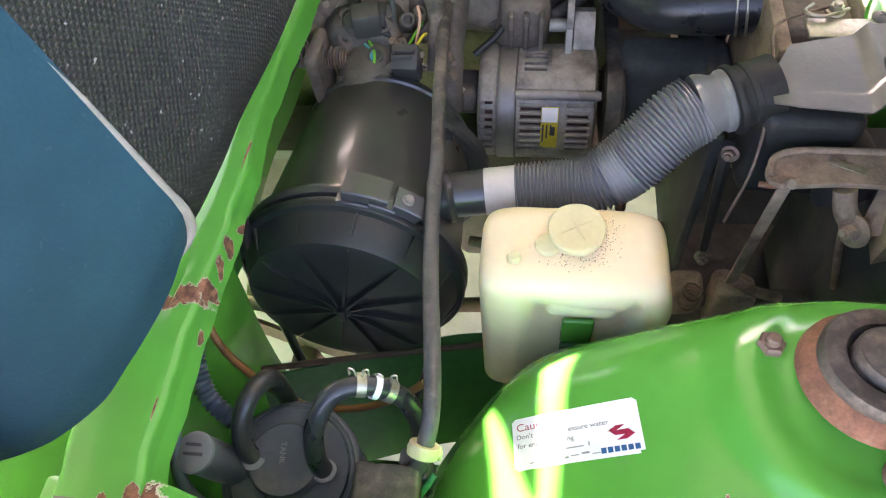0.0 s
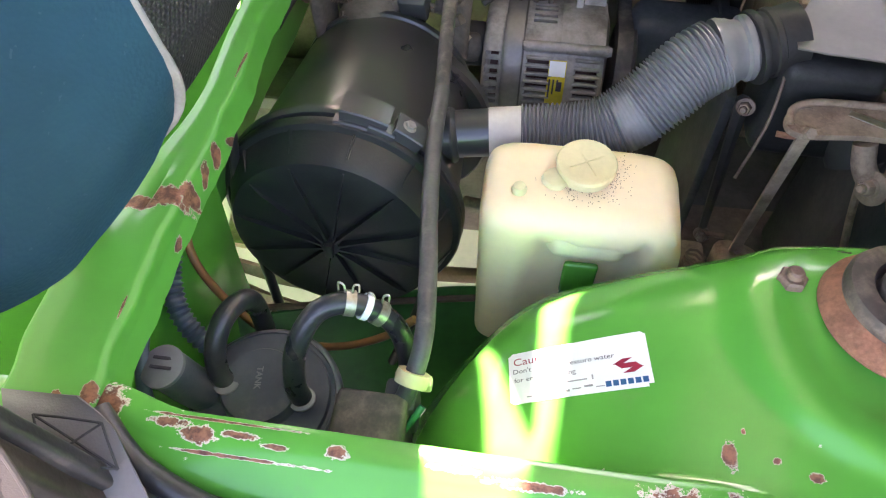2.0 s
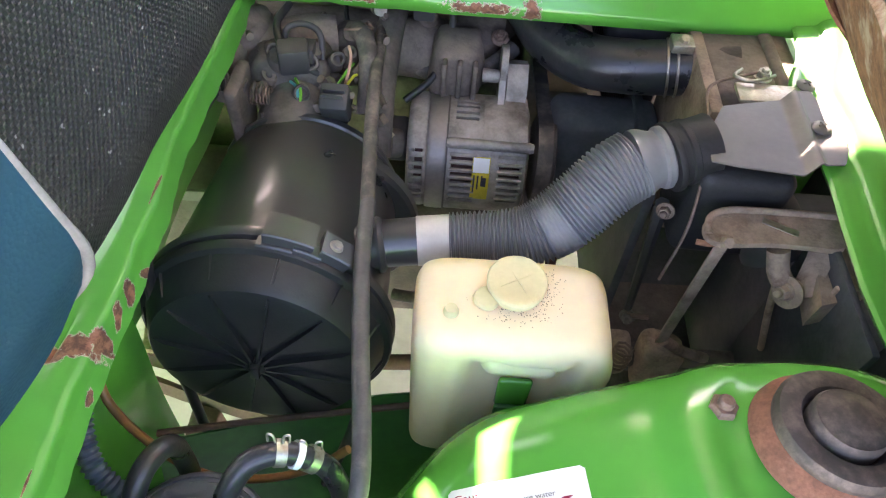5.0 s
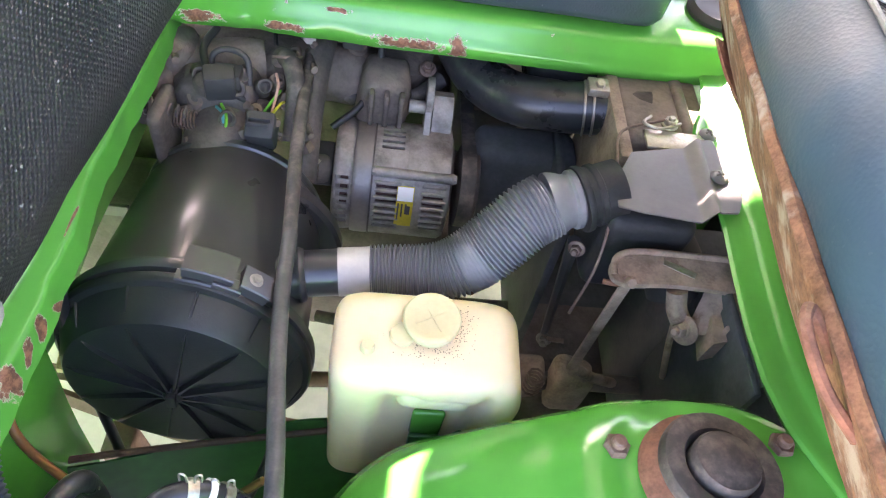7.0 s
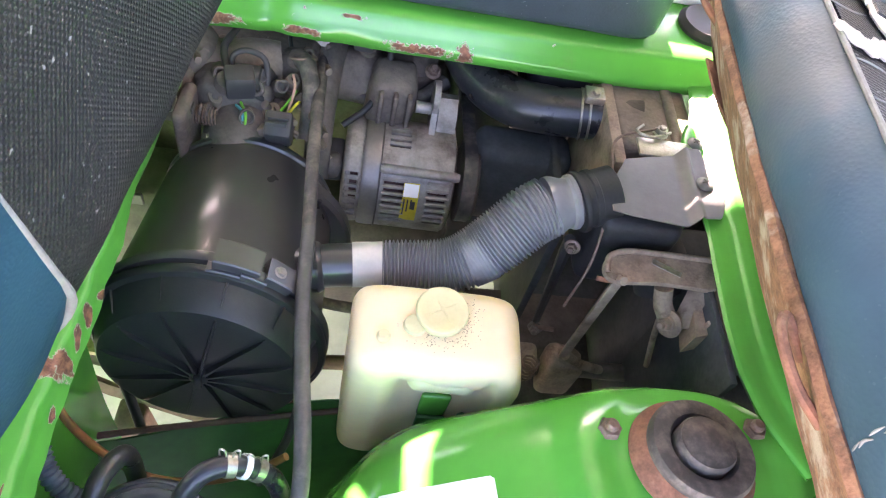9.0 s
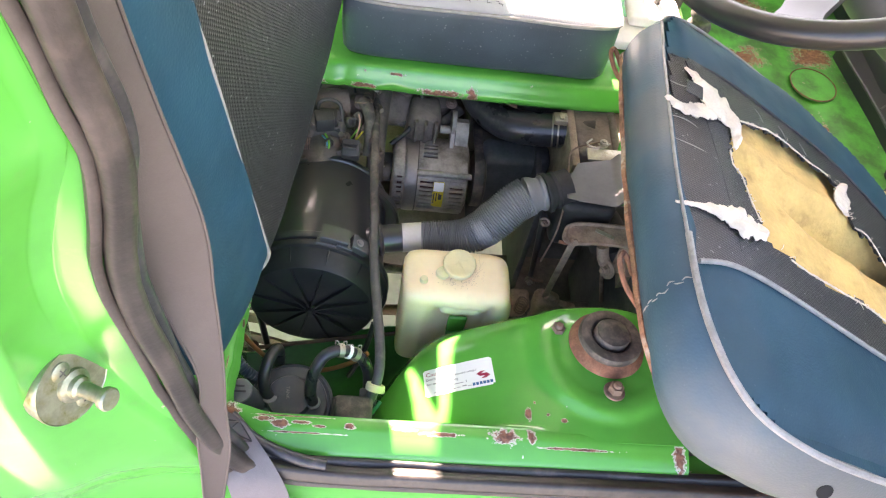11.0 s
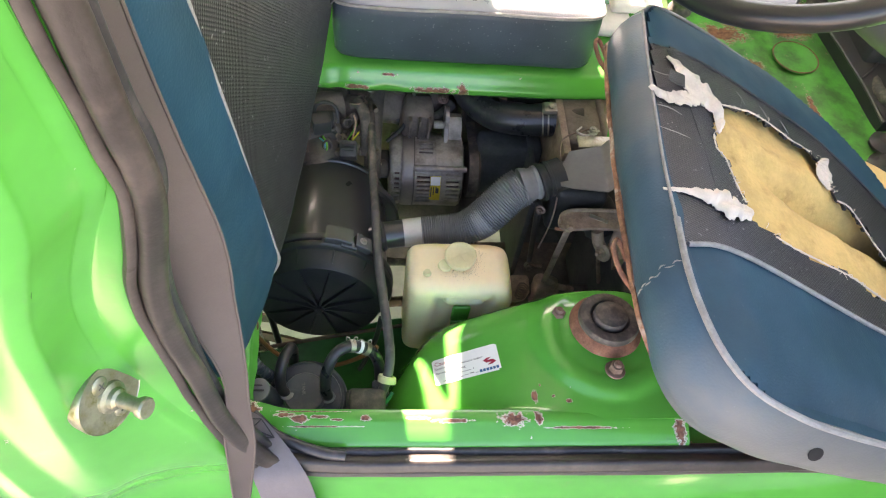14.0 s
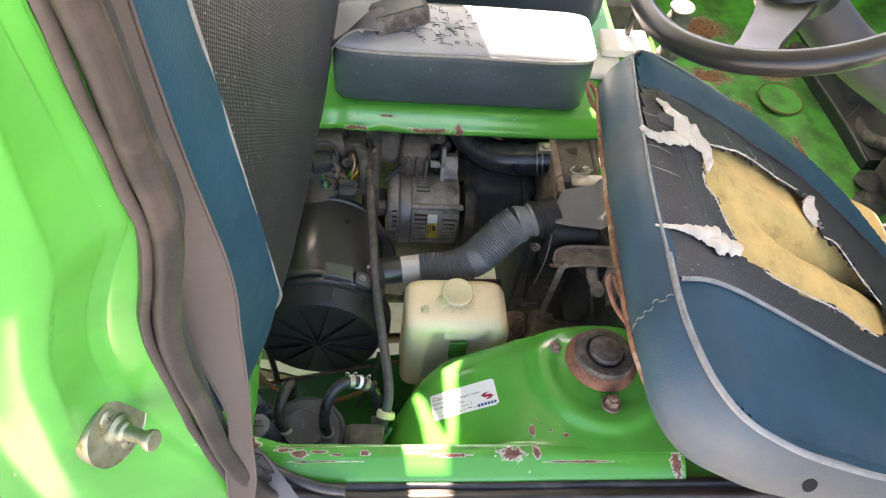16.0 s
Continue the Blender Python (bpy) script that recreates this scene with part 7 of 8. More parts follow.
    # torn strips of white backing
    def rag(name, pts, h, seed, lift=0.010, frayed=0.35):
        """A crumpled, frayed rag along a line of (s, y, half width)."""
        line = curve_pts([V(a, b, 0) for a, b, _ in pts], 5)
        wid = curve_pts([V(w, 0, 0) for _, _, w in pts], 5)
        def fn(u, v):
            j = u * (len(line) - 1)
            k = min(int(j), len(line) - 2)
            q = line[k].lerp(line[k + 1], j - k)
            w = max(0.0012, wid[k].lerp(wid[k + 1], j - k).x)
            d = (line[k + 1] - line[k]).normalized()
            side = 2 * v - 1
            w *= 1 + frayed * noise.noise(V(u * 13, 5 * (side > 0), seed)) + frayed * 0.6 * noise.noise(V(u * 41, 5 * (side > 0), seed + 3))
            p = q + V(-d.y, d.x, 0) * w * side
            fold = 0.6 * lift * abs(noise.noise(V(p.x * 38, p.y * 38, seed))) + 0.18 * lift * abs(noise.noise(V(p.x * 120, p.y * 120, seed)))
            return seat_pt(p.x, p.y, crown(p.x, p.y) + h + fold * min(1.0, w / 0.006) * (1.15 - side * side))
        part(name, sheet(fn, 56, 14, 0.0012), M["wadding"], t, "torn white backing cloth", 60)
    rag("torn_flap", [(0.040, 0.326, 0.003), (0.050, 0.315, 0.008), (0.058, 0.303, 0.016), (0.072, 0.290, 0.024), (0.088, 0.278, 0.018), (0.095, 0.262, 0.010), (0.091, 0.245, 0.005), (0.086, 0.234, 0.002)], 0.003, 1, 0.016)
    rag("torn_flap", [(0.007, 0.272, 0.003), (0.020, 0.262, 0.006), (0.036, 0.262, 0.009), (0.054, 0.268, 0.010), (0.07, 0.274, 0.006)], 0.003, 6, 0.012)
    rag("torn_flap", [(-0.010, 0.134, 0.0012), (0.006, 0.137, 0.0026), (0.021, 0.138, 0.004), (0.036, 0.136, 0.008), (0.050, 0.133, 0.014), (0.066, 0.130, 0.015), (0.080, 0.131, 0.010), (0.095, 0.136, 0.005)], 0.003, 2, 0.018, 0.5)
    rag("torn_flap", [(0.286, 0.276, 0.004), (0.276, 0.258, 0.011), (0.268, 0.242, 0.012), (0.271, 0.226, 0.003)], 0.003, 3, 0.014)
    edge = [(q, w) for q, w in HOLE]
    for k, (a, b) in enumerate(((0, 5), (8, 12), (14, 18), (20, 24))):
        pts = [(edge[i][0], edge[i][1], 0.0003 + 0.0004 * ((i * 7) % 3)) for i in range(a, b + 1)]
        rag("frayed_edge", pts, 0.0014, 10 + k, 0.006, 0.9)
    part("vinyl_scrap", sheet(lambda u, v: seat_pt(0.016 + 0.018 * u + 0.006 * v, 0.268 + 0.020 * v - 0.004 * u, 0.023 + 0.003 * u), 4, 4, 0.0012), M["meshseat"], t, "scrap of black embossed vinyl")
    # cracks in the side strip, a slit and a hole
    def on_strip(y, h):
        g = -0.0093 - lerp_table([(-0.056, -0.004), (-0.052, 0.003), (-0.038, 0.008), (-0.022, 0.009), (-0.008, 0.006), (0.003, 0.0)], h)
        return seat_pt(g, y, h) + wob((g, y, h), 16, 0.0025)
    rnd = random.Random(21)
    for k in range(9):
        a = k / 9
        h0 = -0.054 + 0.056 * a
        p0 = on_strip(0.046 + 0.012 * a + rnd.uniform(-0.002, 0.002), h0)
        p1 = on_strip(0.047 + 0.012 * (a + 0.11) + rnd.uniform(-0.003, 0.003), h0 + 0.0075)
        part("crack", tube([p0, (p0 + p1) / 2 + V(-0.0006, rnd.uniform(-0.002, 0.002), 0), p1], lambda q: 0.0002 + 0.0005 * math.sin(math.pi * q), 6, 4), M["piping"], t, "pale crack in the vinyl")
    # loose threads along the tear and short cracks in the black panel
    bm = bmesh.new()
    for k in range(60):
        i = rnd.randrange(len(HOLE))
        a, b = HOLE[i], HOLE[(i + 1) % len(HOLE)]
        f = rnd.random()
        q = V(a[0] + (b[0] - a[0]) * f, a[1] + (b[1] - a[1]) * f, 0)
        if q.x > 0.33:
            continue
        d = V(rnd.uniform(-1, 1), rnd.uniform(-1, 1), 0).normalized() * rnd.uniform(0.003, 0.010)
        e = q + d
        m = (q + e) / 2
        tube([seat_pt(q.x, q.y, crown(q.x, q.y) + 0.001), seat_pt(m.x, m.y, crown(m.x, m.y) + rnd.uniform(0.002, 0.005)), seat_pt(e.x, e.y, crown(e.x, e.y) + 0.0022)], 0.00032, 4, 3, bm)
    part("loose_threads", bm, M["wadding"], t, "loose pale threads along the tear")["kind"] = "stuff"
    for a, b, c in (((0.012, 0.300), (0.03, 0.296), (0.044, 0.300)), ((0.006, 0.218), (0.028, 0.213), (0.052, 0.205)), ((0.008, 0.250), (0.03, 0.246), (0.058, 0.226)), ((0.15, 0.325), (0.155, 0.318), (0.158, 0.309)), ((0.19, 0.322), (0.195, 0.312), (0.197, 0.304)), ((0.225, 0.315), (0.229, 0.305), (0.231, 0.296))):
        part("panel_crack", tube([seat_pt(x, y, crown(x, y) + 0.0011) for x, y in (a, b, c)], lambda q: 0.0002 + 0.00045 * math.sin(math.pi * q), 6, 4), M["piping"], t, "pale crack in the black panel")
    part("slit", tube([seat_pt(0.302, -0.030, crown(0.3, -0.03) + 0.001), seat_pt(0.33, -0.040, crown(0.33, -0.04) + 0.002), seat_pt(0.37, -0.046, crown(0.37, -0.046) + 0.001)], lambda k: 0.0005 + 0.003 * math.sin(math.pi * k), 8, 6), M["foam"], t, "slit with foam showing")
    # hole shown by a black disc set on the strip
    part("rivet_hole_disc", lathe([(0.0068, 0), (0.0070, 0.0006), (0.004, 0.0009), (0, 0.0009)], seat_pt(0.128, -0.0868, -0.018), (0, -0.9, 0.6), 20), M["hole"], t, "black disc for a hole in the side strip")
    # rusted pan below
    rings = []
    for q in RIM:
        k = RIM.index(q)
        d = (RIM[(k + 1) % len(RIM)] - RIM[k - 1]).normalized()
        o = V(d.y, -d.x, 0)
        if (q - RIM_C).dot(o) < 0:
            o = -o
        rings.append([seat_pt((q + o * g).x, (q + o * g).y, h) + wob((q.x, q.y, h), 30, 0.0014) for h, g in ((-0.050, -0.006), (-0.053, 0.004), (-0.058, 0.004), (-0.066, -0.006), (-0.083, -0.028), (-0.100, -0.055), (-0.098, -0.060), (-0.058, -0.020))])
    rings.append(rings[0])
    part("pan_rim", loft(rings, None, True, False), M["rust"], t, "orange rusted steel pan rim", 50)
    part("pan", sheet(lambda u, v: seat_pt(0.065 + u * 0.40, -0.005 + v * 0.39, -0.094 + 0.004 * noise.noise(V(u * 5, v * 5, 0))), 20, 20, 0.002), M["rustdark"], t, "rusted pan bottom")
    for y, off in ((0.105, 0.0), (0.408, 0.038)):
        part("spring_hook", tube([seat_pt(0.000 + off, y - 0.040, -0.066), seat_pt(-0.014 + off, y - 0.024, -0.064), seat_pt(-0.021 + off, y - 0.004, -0.060), seat_pt(-0.017 + off, y + 0.006, -0.058), seat_pt(-0.010 + off, y + 0.002, -0.060), seat_pt(-0.002 + off, y - 0.010, -0.064)], 0.0026, 8, 6), M["rustdark"], t, "rusted wire hook")
    for y in (0.02, 0.36):
        part("pivot_leg", box((0.60, y - 0.01, 0.655), (0.625, y + 0.01, 0.735), 0.004), M["rustdark"], t, "rusted pivot leg")


seat_cushion()


def centre_cushion():
    t = thing("centre_cushion", (0.12, 0.55, 0.737), "small slate vinyl cushion with a pale top on the centre rail", "cushion")
    x0, x1, y0, y1, z0, z1 = -0.058, 0.305, 0.492, 0.605, 0.738, 0.832

    def ring(z, g):
        out, n = [], 64
        cx, cy, hx, hy = (x0 + x1) / 2, (y0 + y1) / 2, (x1 - x0) / 2 - g, (y1 - y0) / 2 - g
        for j in range(n):
            a = 2 * math.pi * j / n
            c, s = math.cos(a), math.sin(a)
            e = 0.22
            out.append(V(cx + hx * math.copysign(abs(c) ** e, c), cy + hy * math.copysign(abs(s) ** e, s), z))
        return [q + wob(q, 9, 0.003) for q in out]
    part("sides", loft([ring(z, g) for z, g in ((z0, 0.012), (z0 + 0.004, 0.005), (z0 + 0.012, 0.001), (z0 + 0.05, -0.001), (z1 - 0.012, 0.0), (z1 - 0.004, 0.001), (z1, 0.003))]), M["cushdark"], t, "slate vinyl sides", 60)
    rings = [ring(z1 + 0.0005, 0.002)]
    mid = sum(rings[0], V(0, 0, 0)) / 64
    for k, h in ((0.93, 0.004), (0.8, 0.006), (0.5, 0.007), (0.05, 0.007)):
        rings.append([mid + (q - mid) * k + V(0, 0, h) + V(0, 0, 1) * noise.noise(q * 20) * 0.0015 for q in rings[0]])
    part("top", loft(rings), M["cushtop"], t, "pale grey vinyl top", 60)
    loop = ring(z1, 0.0005)
    part("piping", tube([*loop, loop[0]], 0.0024, 8, 1), M["piping"], t, "pale piping")
    bm = bmesh.new()
    rnd = random.Random(2)
    for k in range(60):
        x, y = rnd.uniform(0.035, 0.135), rnd.uniform(0.505, 0.585)
        pts = [V(x, y, z1 + 0.0078)]
        a = rnd.choice((0, math.pi / 2)) + rnd.uniform(-0.3, 0.3)
        for j in range(4):
            x, y = x + 0.005 * math.cos(a), y + 0.004 * math.sin(a)
            a += rnd.choice((-1.57, 0.1, 1.57))
            pts.append(V(x, y, z1 + 0.0078))
        tube(pts, 0.00035, 4, 1, bm, False)
    part("crazing", bm, M["thread"], t, "net of dark cracks in the vinyl")["kind"] = "stuff"
    b = thing("lap_belt_buckle", (0.0, 0.56, 0.84), "grey lap belt end with a buckle lying on the cushion", "seat belt")
    part("strap", sheet(lambda u, v: V(-0.056 + 0.070 * u + 0.010 * (v - 0.5), 0.496 + 0.030 * u + 0.034 * (v - 0.5), 0.838 + 0.026 * math.sin(u * 2.2) + 0.006 * math.sin(v * 4 + u * 5)), 20, 8, 0.0018), M["belt2"], b)
    turn = Matrix.Translation((0.030, 0.545, 0.858)) @ Matrix.Rotation(0.28, 4, "Z") @ Matrix.Rotation(-0.18, 4, "Y")
    case = part("buckle", loft([[turn @ V(a * w, c * d, z) for a, c in ((-1, -0.7), (-0.9, -1), (0.9, -1), (1, -0.8), (1, 0.8), (0.9, 1), (-0.9, 1), (-1, 0.7))] for z, w, d in ((-0.016, 0.036, 0.017), (-0.014, 0.038, 0.019), (0.008, 0.038, 0.019), (0.012, 0.036, 0.017))]), M["rubber"], b, "worn grey buckle")
    part("buckle_face", box((-0.030, -0.014, 0.0115), (0.031, 0.014, 0.0135), 0.001, 2, turn), M["steel"], case, "paler worn face")
    part("buckle_neck", tube([turn @ V(-0.036, 0, -0.002), turn @ V(-0.050, -0.004, 0.002), turn @ V(-0.060, -0.010, -0.004)], 0.007, 12, 4), M["zinc"], b, "bright worn metal neck")
    # unseen seat, its back and head shaped to cut the sun patches
    p = thing("passenger_seat", (0.05, 0.86, 0.735), "unseen slate passenger seat, shaped to cut the sun patches", "seat")
    part("cushion", roughen(box((-0.10, 0.68, 0.735), (0.36, 1.10, 0.87), 0.03, 4), 8, 0.004), M["cushdark"], p)
    part("backrest", roughen(box((-0.22, 0.80, 0.80), (0.02, 1.18, 1.116), 0.015, 4), 8, 0.002), M["seatblue"], p)
    part("headrest_mask", loft([[V(x, y, z) for x, z in ((-0.24, 1.10), (f, 1.10), (f, 1.262), (f - 0.008, 1.272), (f - 0.02, 1.276), (-0.22, 1.276), (-0.24, 1.262))] for y, f in ((0.855, -0.100), (0.862, -0.090), (0.94, -0.101), (1.02, -0.127), (1.05, -0.146), (1.06, -0.16))]), M["seatblue"], p)
    # made-up wedge whose shadow parts the patches on the wheel housing
    part("sun_wedge", loft([[V(-0.071 + a * w, 0.90 + b * 0.004, z) for a, b in ((-1, -1), (1, -1), (1, 1), (-1, 1))] for z, w in ((1.09, 0.022), (1.175, 0.020), (1.21, 0.013), (1.245, 0.006), (1.262, 0.002))]), M["black"], p, "added tapered black wedge that splits the sun patch")


centre_cushion()


# ---- belts, striker and controls ----
def ribbon(name, stations, mat, parent, label="", thick=0.0013):
    """Webbing through pairs of edge points."""
    a = curve_pts([s[0] for s in stations], 8)
    b = curve_pts([s[1] for s in stations], 8)

    def fn(u, v):
        j = u * (len(a) - 1)
        k = min(int(j), len(a) - 2)
        return a[k].lerp(a[k + 1], j - k).lerp(b[k].lerp(b[k + 1], j - k), v)
    return part(name, sheet(fn, len(a) - 1, 8, thick), mat, parent, label)


def belts():
    t = thing("seat_belt", (-0.11, -0.02, 0.62), "taupe seat belt webbing hanging down the door pillar", "seat belt")
    stations = [(V(-0.150, 0.000, 1.36), V(-0.121, 0.024, 1.36)), (V(-0.138, 0.004, 1.20), V(-0.114, 0.0204, 1.194)), (V(-0.130, 0.002, 1.12), V(-0.108, 0.017, 1.12)), (V(-0.128, 0.0, 1.07), V(-0.1022, 0.0148, 1.07)), (V(-0.131, -0.004, 1.03), V(-0.0965, 0.0104, 1.03)), (V(-0.1345, -0.0075, 1.0), V(-0.0949, 0.0059, 0.996)), (V(-0.135, -0.0116, 0.975), V(-0.096, -0.0009, 0.961)),
                (V(-0.1245, -0.022, 0.93), V(-0.0959, -0.0095, 0.925)), (V(-0.114, -0.0327, 0.893), V(-0.0965, -0.0242, 0.8736)), (V(-0.1140, -0.0395, 0.858), V(-0.0996, -0.0336, 0.8225)), (V(-0.1229, -0.0498, 0.805), V(-0.1007, -0.048, 0.7596)), (V(-0.1250, -0.0659, 0.745), V(-0.111, -0.0658, 0.6902)), (V(-0.128, -0.079, 0.68), V(-0.118, -0.073, 0.64)), (V(-0.130, -0.082, 0.58), V(-0.119, -0.078, 0.56))]
    ribbon("webbing", stations, M["belt"], t, "taupe webbing")
    for k in (0, 1):
        part("woven_edge", tube([q[k] + (q[1 - k] - q[k]) * 0.03 for q in stations], 0.0012, 8, 6), M["belt"], t, "thicker woven edge")
    s = thing("belt_tongue_strap", (-0.09, -0.03, 0.66), "grey webbing end with cross stitching over the sill", "seat belt")
    strap = ribbon("strap", [(V(-0.166, 0.004, 0.712), V(-0.122, 0.002, 0.722)), (V(-0.154, -0.008, 0.720), V(-0.102, -0.008, 0.720)), (V(-0.138, -0.028, 0.721), V(-0.086, -0.024, 0.716)), (V(-0.116, -0.050, 0.712), V(-0.070, -0.042, 0.708)), (V(-0.106, -0.068, 0.695), V(-0.056, -0.060, 0.694)), (V(-0.100, -0.080, 0.66), V(-0.048, -0.074, 0.66)), (V(-0.097, -0.084, 0.60), V(-0.044, -0.080, 0.60))], M["belt2"], s, "grey webbing")
    a, b, c, d = V(-0.136, -0.010, 0.7245), V(-0.104, -0.009, 0.7230), V(-0.120, -0.030, 0.7245), V(-0.090, -0.027, 0.7195)
    for p, q in ((a, b), (b, d), (d, c), (c, a), (a, d), (b, c)):
        part("stitching", tube([p, (p + q) / 2 + V(0, 0, 0.001), q], 0.0006, 5, 4), M["thread"], strap)
    part("floor_sleeve", tube([V(-0.115, 0.0, 0.712), V(-0.09, -0.020, 0.704), V(-0.05, -0.034, 0.698), V(-0.02, -0.038, 0.694)], 0.006, 10, 5), M["sealblack"], s, "black plastic cover")


belts()


def striker():
    p = V(-0.1752, -0.0692, 0.9410)
    n = V(0.89, -0.36, 0.22).normalized()
    t = thing("door_striker", p, "worn chrome door striker pin on a round plate", "door striker")
    part("plate", lathe([(0.0265, -0.010), (0.0275, -0.001), (0.0275, 0.0010), (0.0272, 0.0020), (0.0265, 0.0014), (0.018, 0.0016), (0.0, 0.0016)], p, n, 48), M["chrome"], t, "worn round plate with a rolled edge")
    up = (V(0, 0, 1) - n * n.z).normalized()
    for k in (-1, 1):
        at = p + up * (0.016 * k) + n * 0.0014
        head = part("plate_screw", lathe([(0.0068, 0), (0.0066, 0.0010), (0.0045, 0.0022), (0, 0.0026)], at, n, 24), M["chrome"], t)
        side = up.cross(n)
        for d in (up, side):
            part("screw_slot", tube([at + n * 0.0024 - d * 0.003, at + n * 0.0026, at + n * 0.0024 + d * 0.003], 0.0005, 5, 1, None, False), M["castdark"], head)
    part("pin", lathe([(0.0120, 0.0012), (0.0115, 0.004), (0.0080, 0.0055), (0.0076, 0.009), (0.0054, 0.0105), (0.0050, 0.024), (0.0072, 0.0275), (0.0078, 0.0315), (0.0068, 0.033), (0.0, 0.033)], p, n, 28), M["chrome"], t, "chrome pin with a round head")


striker()


def steering():
    c, n = V(0.500, 0.488, 1.008), V(-0.40, 0.05, 0.92).normalized()
    t = thing("steering_assembly", c, "black steering wheel with broad spokes", "steering wheel")
    R = 0.185
    rot = Vector((0, 0, 1)).rotation_difference(n).to_matrix()
    line = [c + rot @ V(R * math.cos(2 * math.pi * k / 72), R * math.sin(2 * math.pi * k / 72), 0) for k in range(73)]
    part("rim", tube(line, 0.0145, 20, 1, None, False), M["wheel"], t)
    for a in (0.15, 2.2, 4.1):
        d = rot @ V(math.cos(a), math.sin(a), 0)
        s = rot @ V(-math.sin(a), math.cos(a), 0)
        part("spoke", loft([[c + d * r - n * dz + s * w + n * 0.004, c + d * r - n * dz - s * w + n * 0.004, c + d * r - n * dz - s * w - n * 0.004, c + d * r - n * dz + s * w - n * 0.004] for r, w, dz in ((0.03, 0.035, 0.03), (0.08, 0.028, 0.025), (0.14, 0.022, 0.012), (0.18, 0.026, 0.002))]), M["wheel"], t)
    part("boss", lathe([(0.05, -0.05), (0.055, -0.03), (0.045, -0.015), (0.0, -0.012)], c, n, 32), M["wheel"], t)
    part("column", tube([c - n * 0.03, c + V(0.15, -0.04, -0.12), c + V(0.50, -0.10, -0.28)], 0.032, 20, 4), M["dash"], t, "dark steering column")
    g = thing("gear_lever", (0.36, 0.56, 0.737), "gear lever with a pale plastic cover and black boot", "gear lever")
    part("cover", roughen(box((0.352, 0.612, 0.752), (0.432, 0.668, 0.768), 0.006, 3), 14, 0.002), M["headliner"], g, "pale plastic cover")
    part("lower_cover", box((0.318, 0.575, 0.737), (0.384, 0.640, 0.751), 0.005, 3), M["headliner"], g, "pale plastic base")
    part("stick", tube([V(0.398, 0.655, 0.765), V(0.402, 0.67, 0.86), V(0.410, 0.69, 1.0)], 0.0055, 12, 4), M["wheel"], g, "black stick")
    part("grommet", lathe([(0.014, 0), (0.030, 0.0), (0.031, 0.004), (0.026, 0.009), (0.018, 0.006), (0.0, 0.005)], (0.368, 0.545, 0.7365), (0, 0, 1), 32), M["wire"], g, "black rubber grommet")
    line = curve_pts([V(0.453, 0.60, 0.595), V(0.452, 0.60, 0.66), V(0.450, 0.60, 0.74), V(0.447, 0.60, 0.80), V(0.44, 0.60, 0.86)], 16)
    part("boot", tube(line, lambda k: 0.016 + 0.0025 * math.sin(k * 70), 16, 1, None, False), M["rubber"], g, "ribbed black boot")
    k = thing("boot_clamp", (0.50, 0.72, 0.60), "round dark rubber cap beside the lever", "cap")
    part("cap", lathe([(0.018, 0), (0.02, 0.006), (0.012, 0.012), (0, 0.013)], (0.50, 0.72, 0.60), (0, 0, 1), 24), M["rubber"], k)
    p = thing("floor_plug", (0.857, 0.83, 0.505), "round green floor plug with a rusty worn edge", "plug")
    part("disc", lathe([(0.046, -0.003), (0.046, 0.0005), (0.044, 0.0012), (0, 0.0012)], (0.857, 0.832, 0.505), (0, 0, 1), 40), M["green_floor"], p)
    part("worn_edge", tube([V(0.857 + 0.047 * math.cos(2 * math.pi * j / 48), 0.832 + 0.047 * math.sin(2 * math.pi * j / 48), 0.5058) for j in range(49)], 0.0014, 6, 1, None, False), M["rustdark"], p, "rusty chipped edge")
    d = thing("pedal", (0.87, 0.455, 0.505), "ribbed black rubber pedal", "pedal")
    part("pad", box((0.835, 0.42, 0.545), (0.885, 0.475, 0.56), 0.004, 2), M["rubber"], d)
    for j in range(6):
        part("pad_rib", box((0.839 + j * 0.0078, 0.423, 0.559), (0.843 + j * 0.0078, 0.472, 0.5635), 0.001, 1), M["rubber"], d)
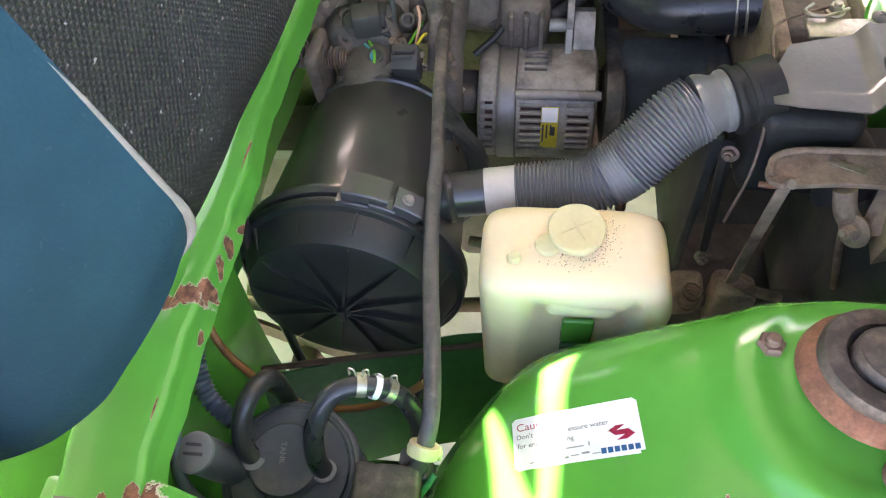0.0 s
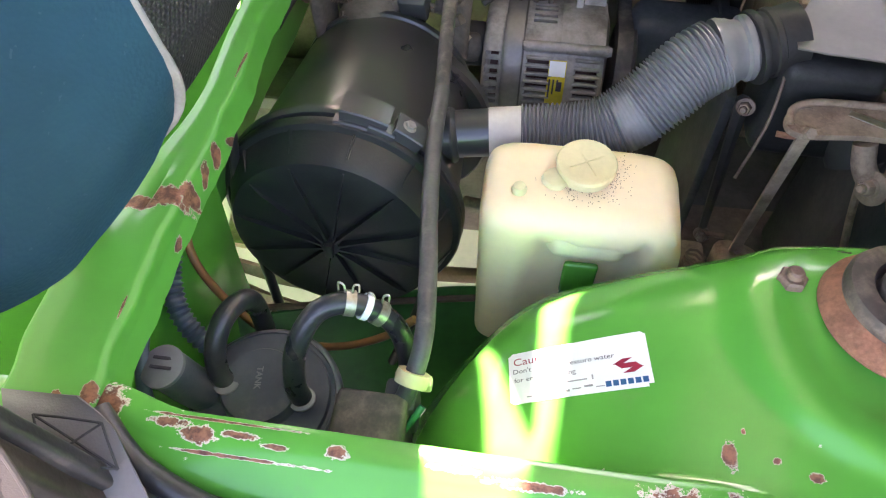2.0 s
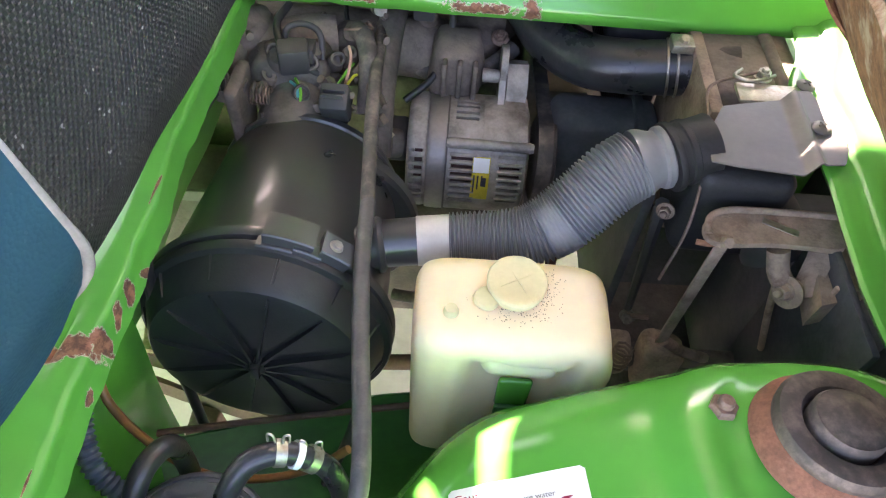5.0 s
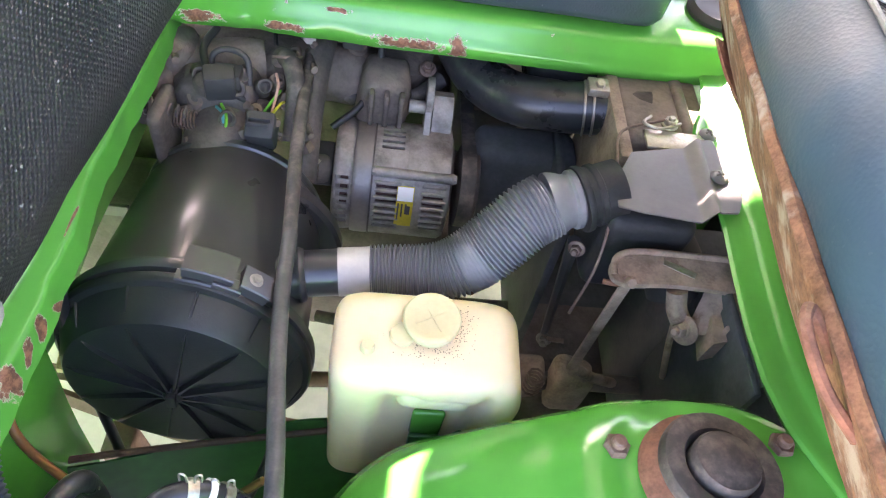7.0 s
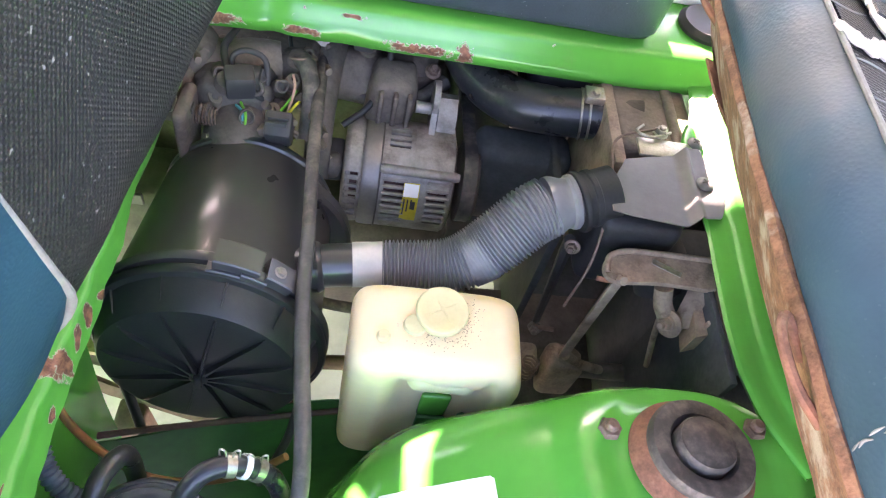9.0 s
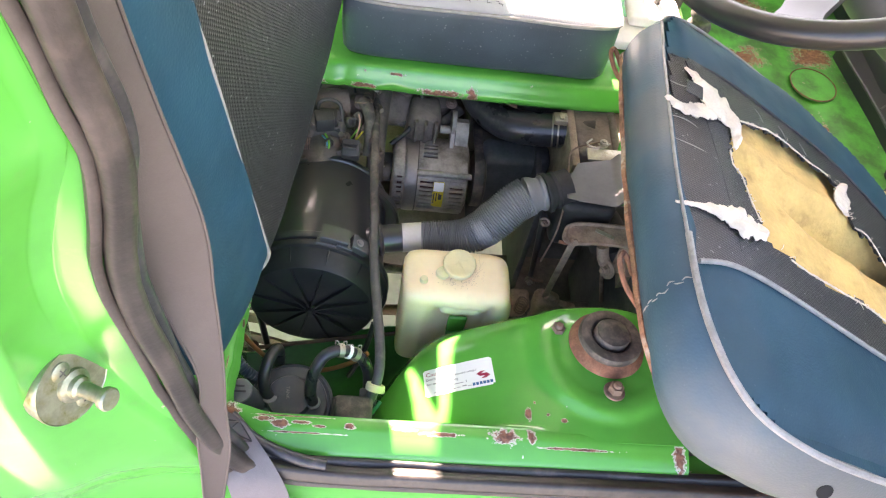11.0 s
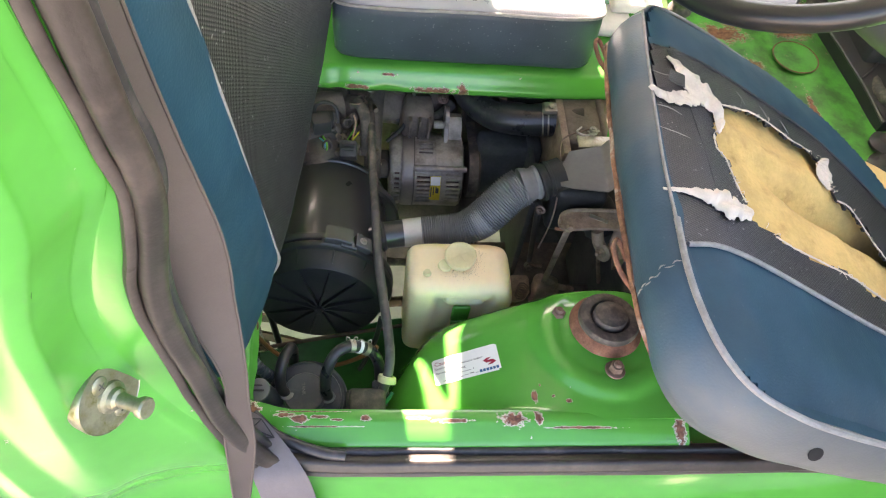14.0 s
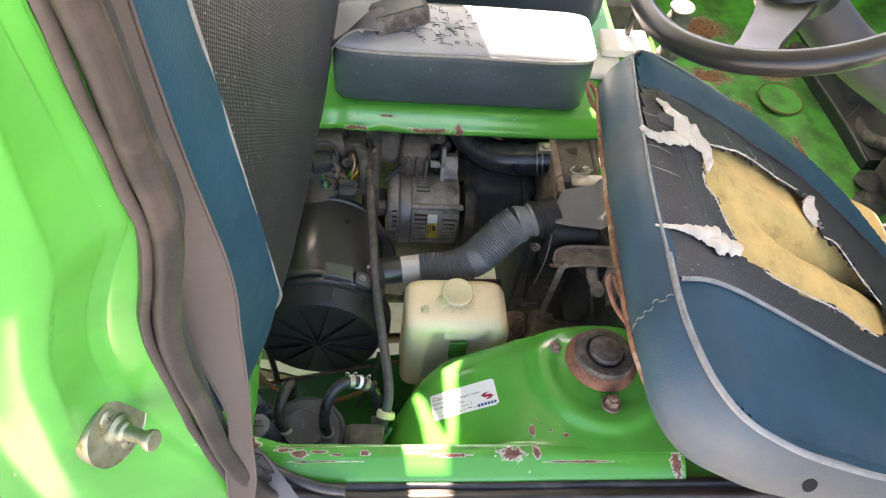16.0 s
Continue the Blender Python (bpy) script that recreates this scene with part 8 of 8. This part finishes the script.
    part("arm", tube([V(0.88, 0.45, 0.55), V(0.95, 0.45, 0.57), V(1.05, 0.45, 0.62), V(1.15, 0.45, 0.7)], 0.008, 10, 5), M["wheel"], d)
    h = thing("floor_wiring", (0.98, 0.62, 0.50), "black looms and fittings on the cab floor", "wiring")
    part("loom", tube([V(1.00, 0.78, 0.51), V(0.98, 0.70, 0.53), V(1.02, 0.64, 0.55), V(1.0, 0.58, 0.53), V(1.04, 0.52, 0.52)], 0.014, 12, 6), M["rubber"], h)
    part("fitting", roughen(box((0.97, 0.55, 0.50), (1.06, 0.63, 0.56), 0.015, 3), 20, 0.01), M["castdark"], h)
    part("red_wire", tube([V(1.0, 0.60, 0.57), V(1.06, 0.62, 0.60), V(1.12, 0.60, 0.62)], 0.003, 8, 5), M["red"], h, "red wire")
    part("bracket", box((0.98, 0.80, 0.50), (1.06, 1.20, 0.56), 0.01, 2), M["dash"], h, "dark bracket")
    w = thing("heater_box", (0.99, 0.80, 0.50), "flat black heater housing on the cab floor", "heater")
    part("case", loft([[V(x, y, z) for x, y in ((0.938, 0.94), (0.958, 0.745), (0.962, 0.64), (1.03, 0.64), (1.12, 0.96))] for z in (0.495, 0.522, 0.528)]), M["dash"], w, "flat black case")
    part("case_seam", tube([V(0.957, 0.752, 0.530), V(0.985, 0.775, 0.530), V(1.01, 0.80, 0.530)], 0.0018, 6, 4), M["cablegrey"], w)
    part("edge_trim", tube([V(0.937, 0.945, 0.525), V(0.957, 0.745, 0.525), V(0.961, 0.64, 0.522)], 0.003, 8, 5), M["cablegrey"], w, "grey edge strip")
    for x, y in ((0.935, 0.545), (0.96, 0.60)):
        part("floor_knob", roughen(lathe([(0.030, 0), (0.031, 0.006), (0.022, 0.011), (0.018, 0.018), (0.008, 0.022), (0.0, 0.022)], (x, y, 0.503), (0, 0, 1), 24), 40, 0.003), M["wire"], w, "dark rubber fitting")
    f = thing("floor_ring", (0.96, 0.96, 0.5), "dark rubber floor grommet", "grommet")
    part("ring", lathe([(0.016, 0), (0.026, 0), (0.027, 0.005), (0.016, 0.006)], (0.955, 0.99, 0.512), (0, 0, 1), 28), M["rubber"], f)


steering()
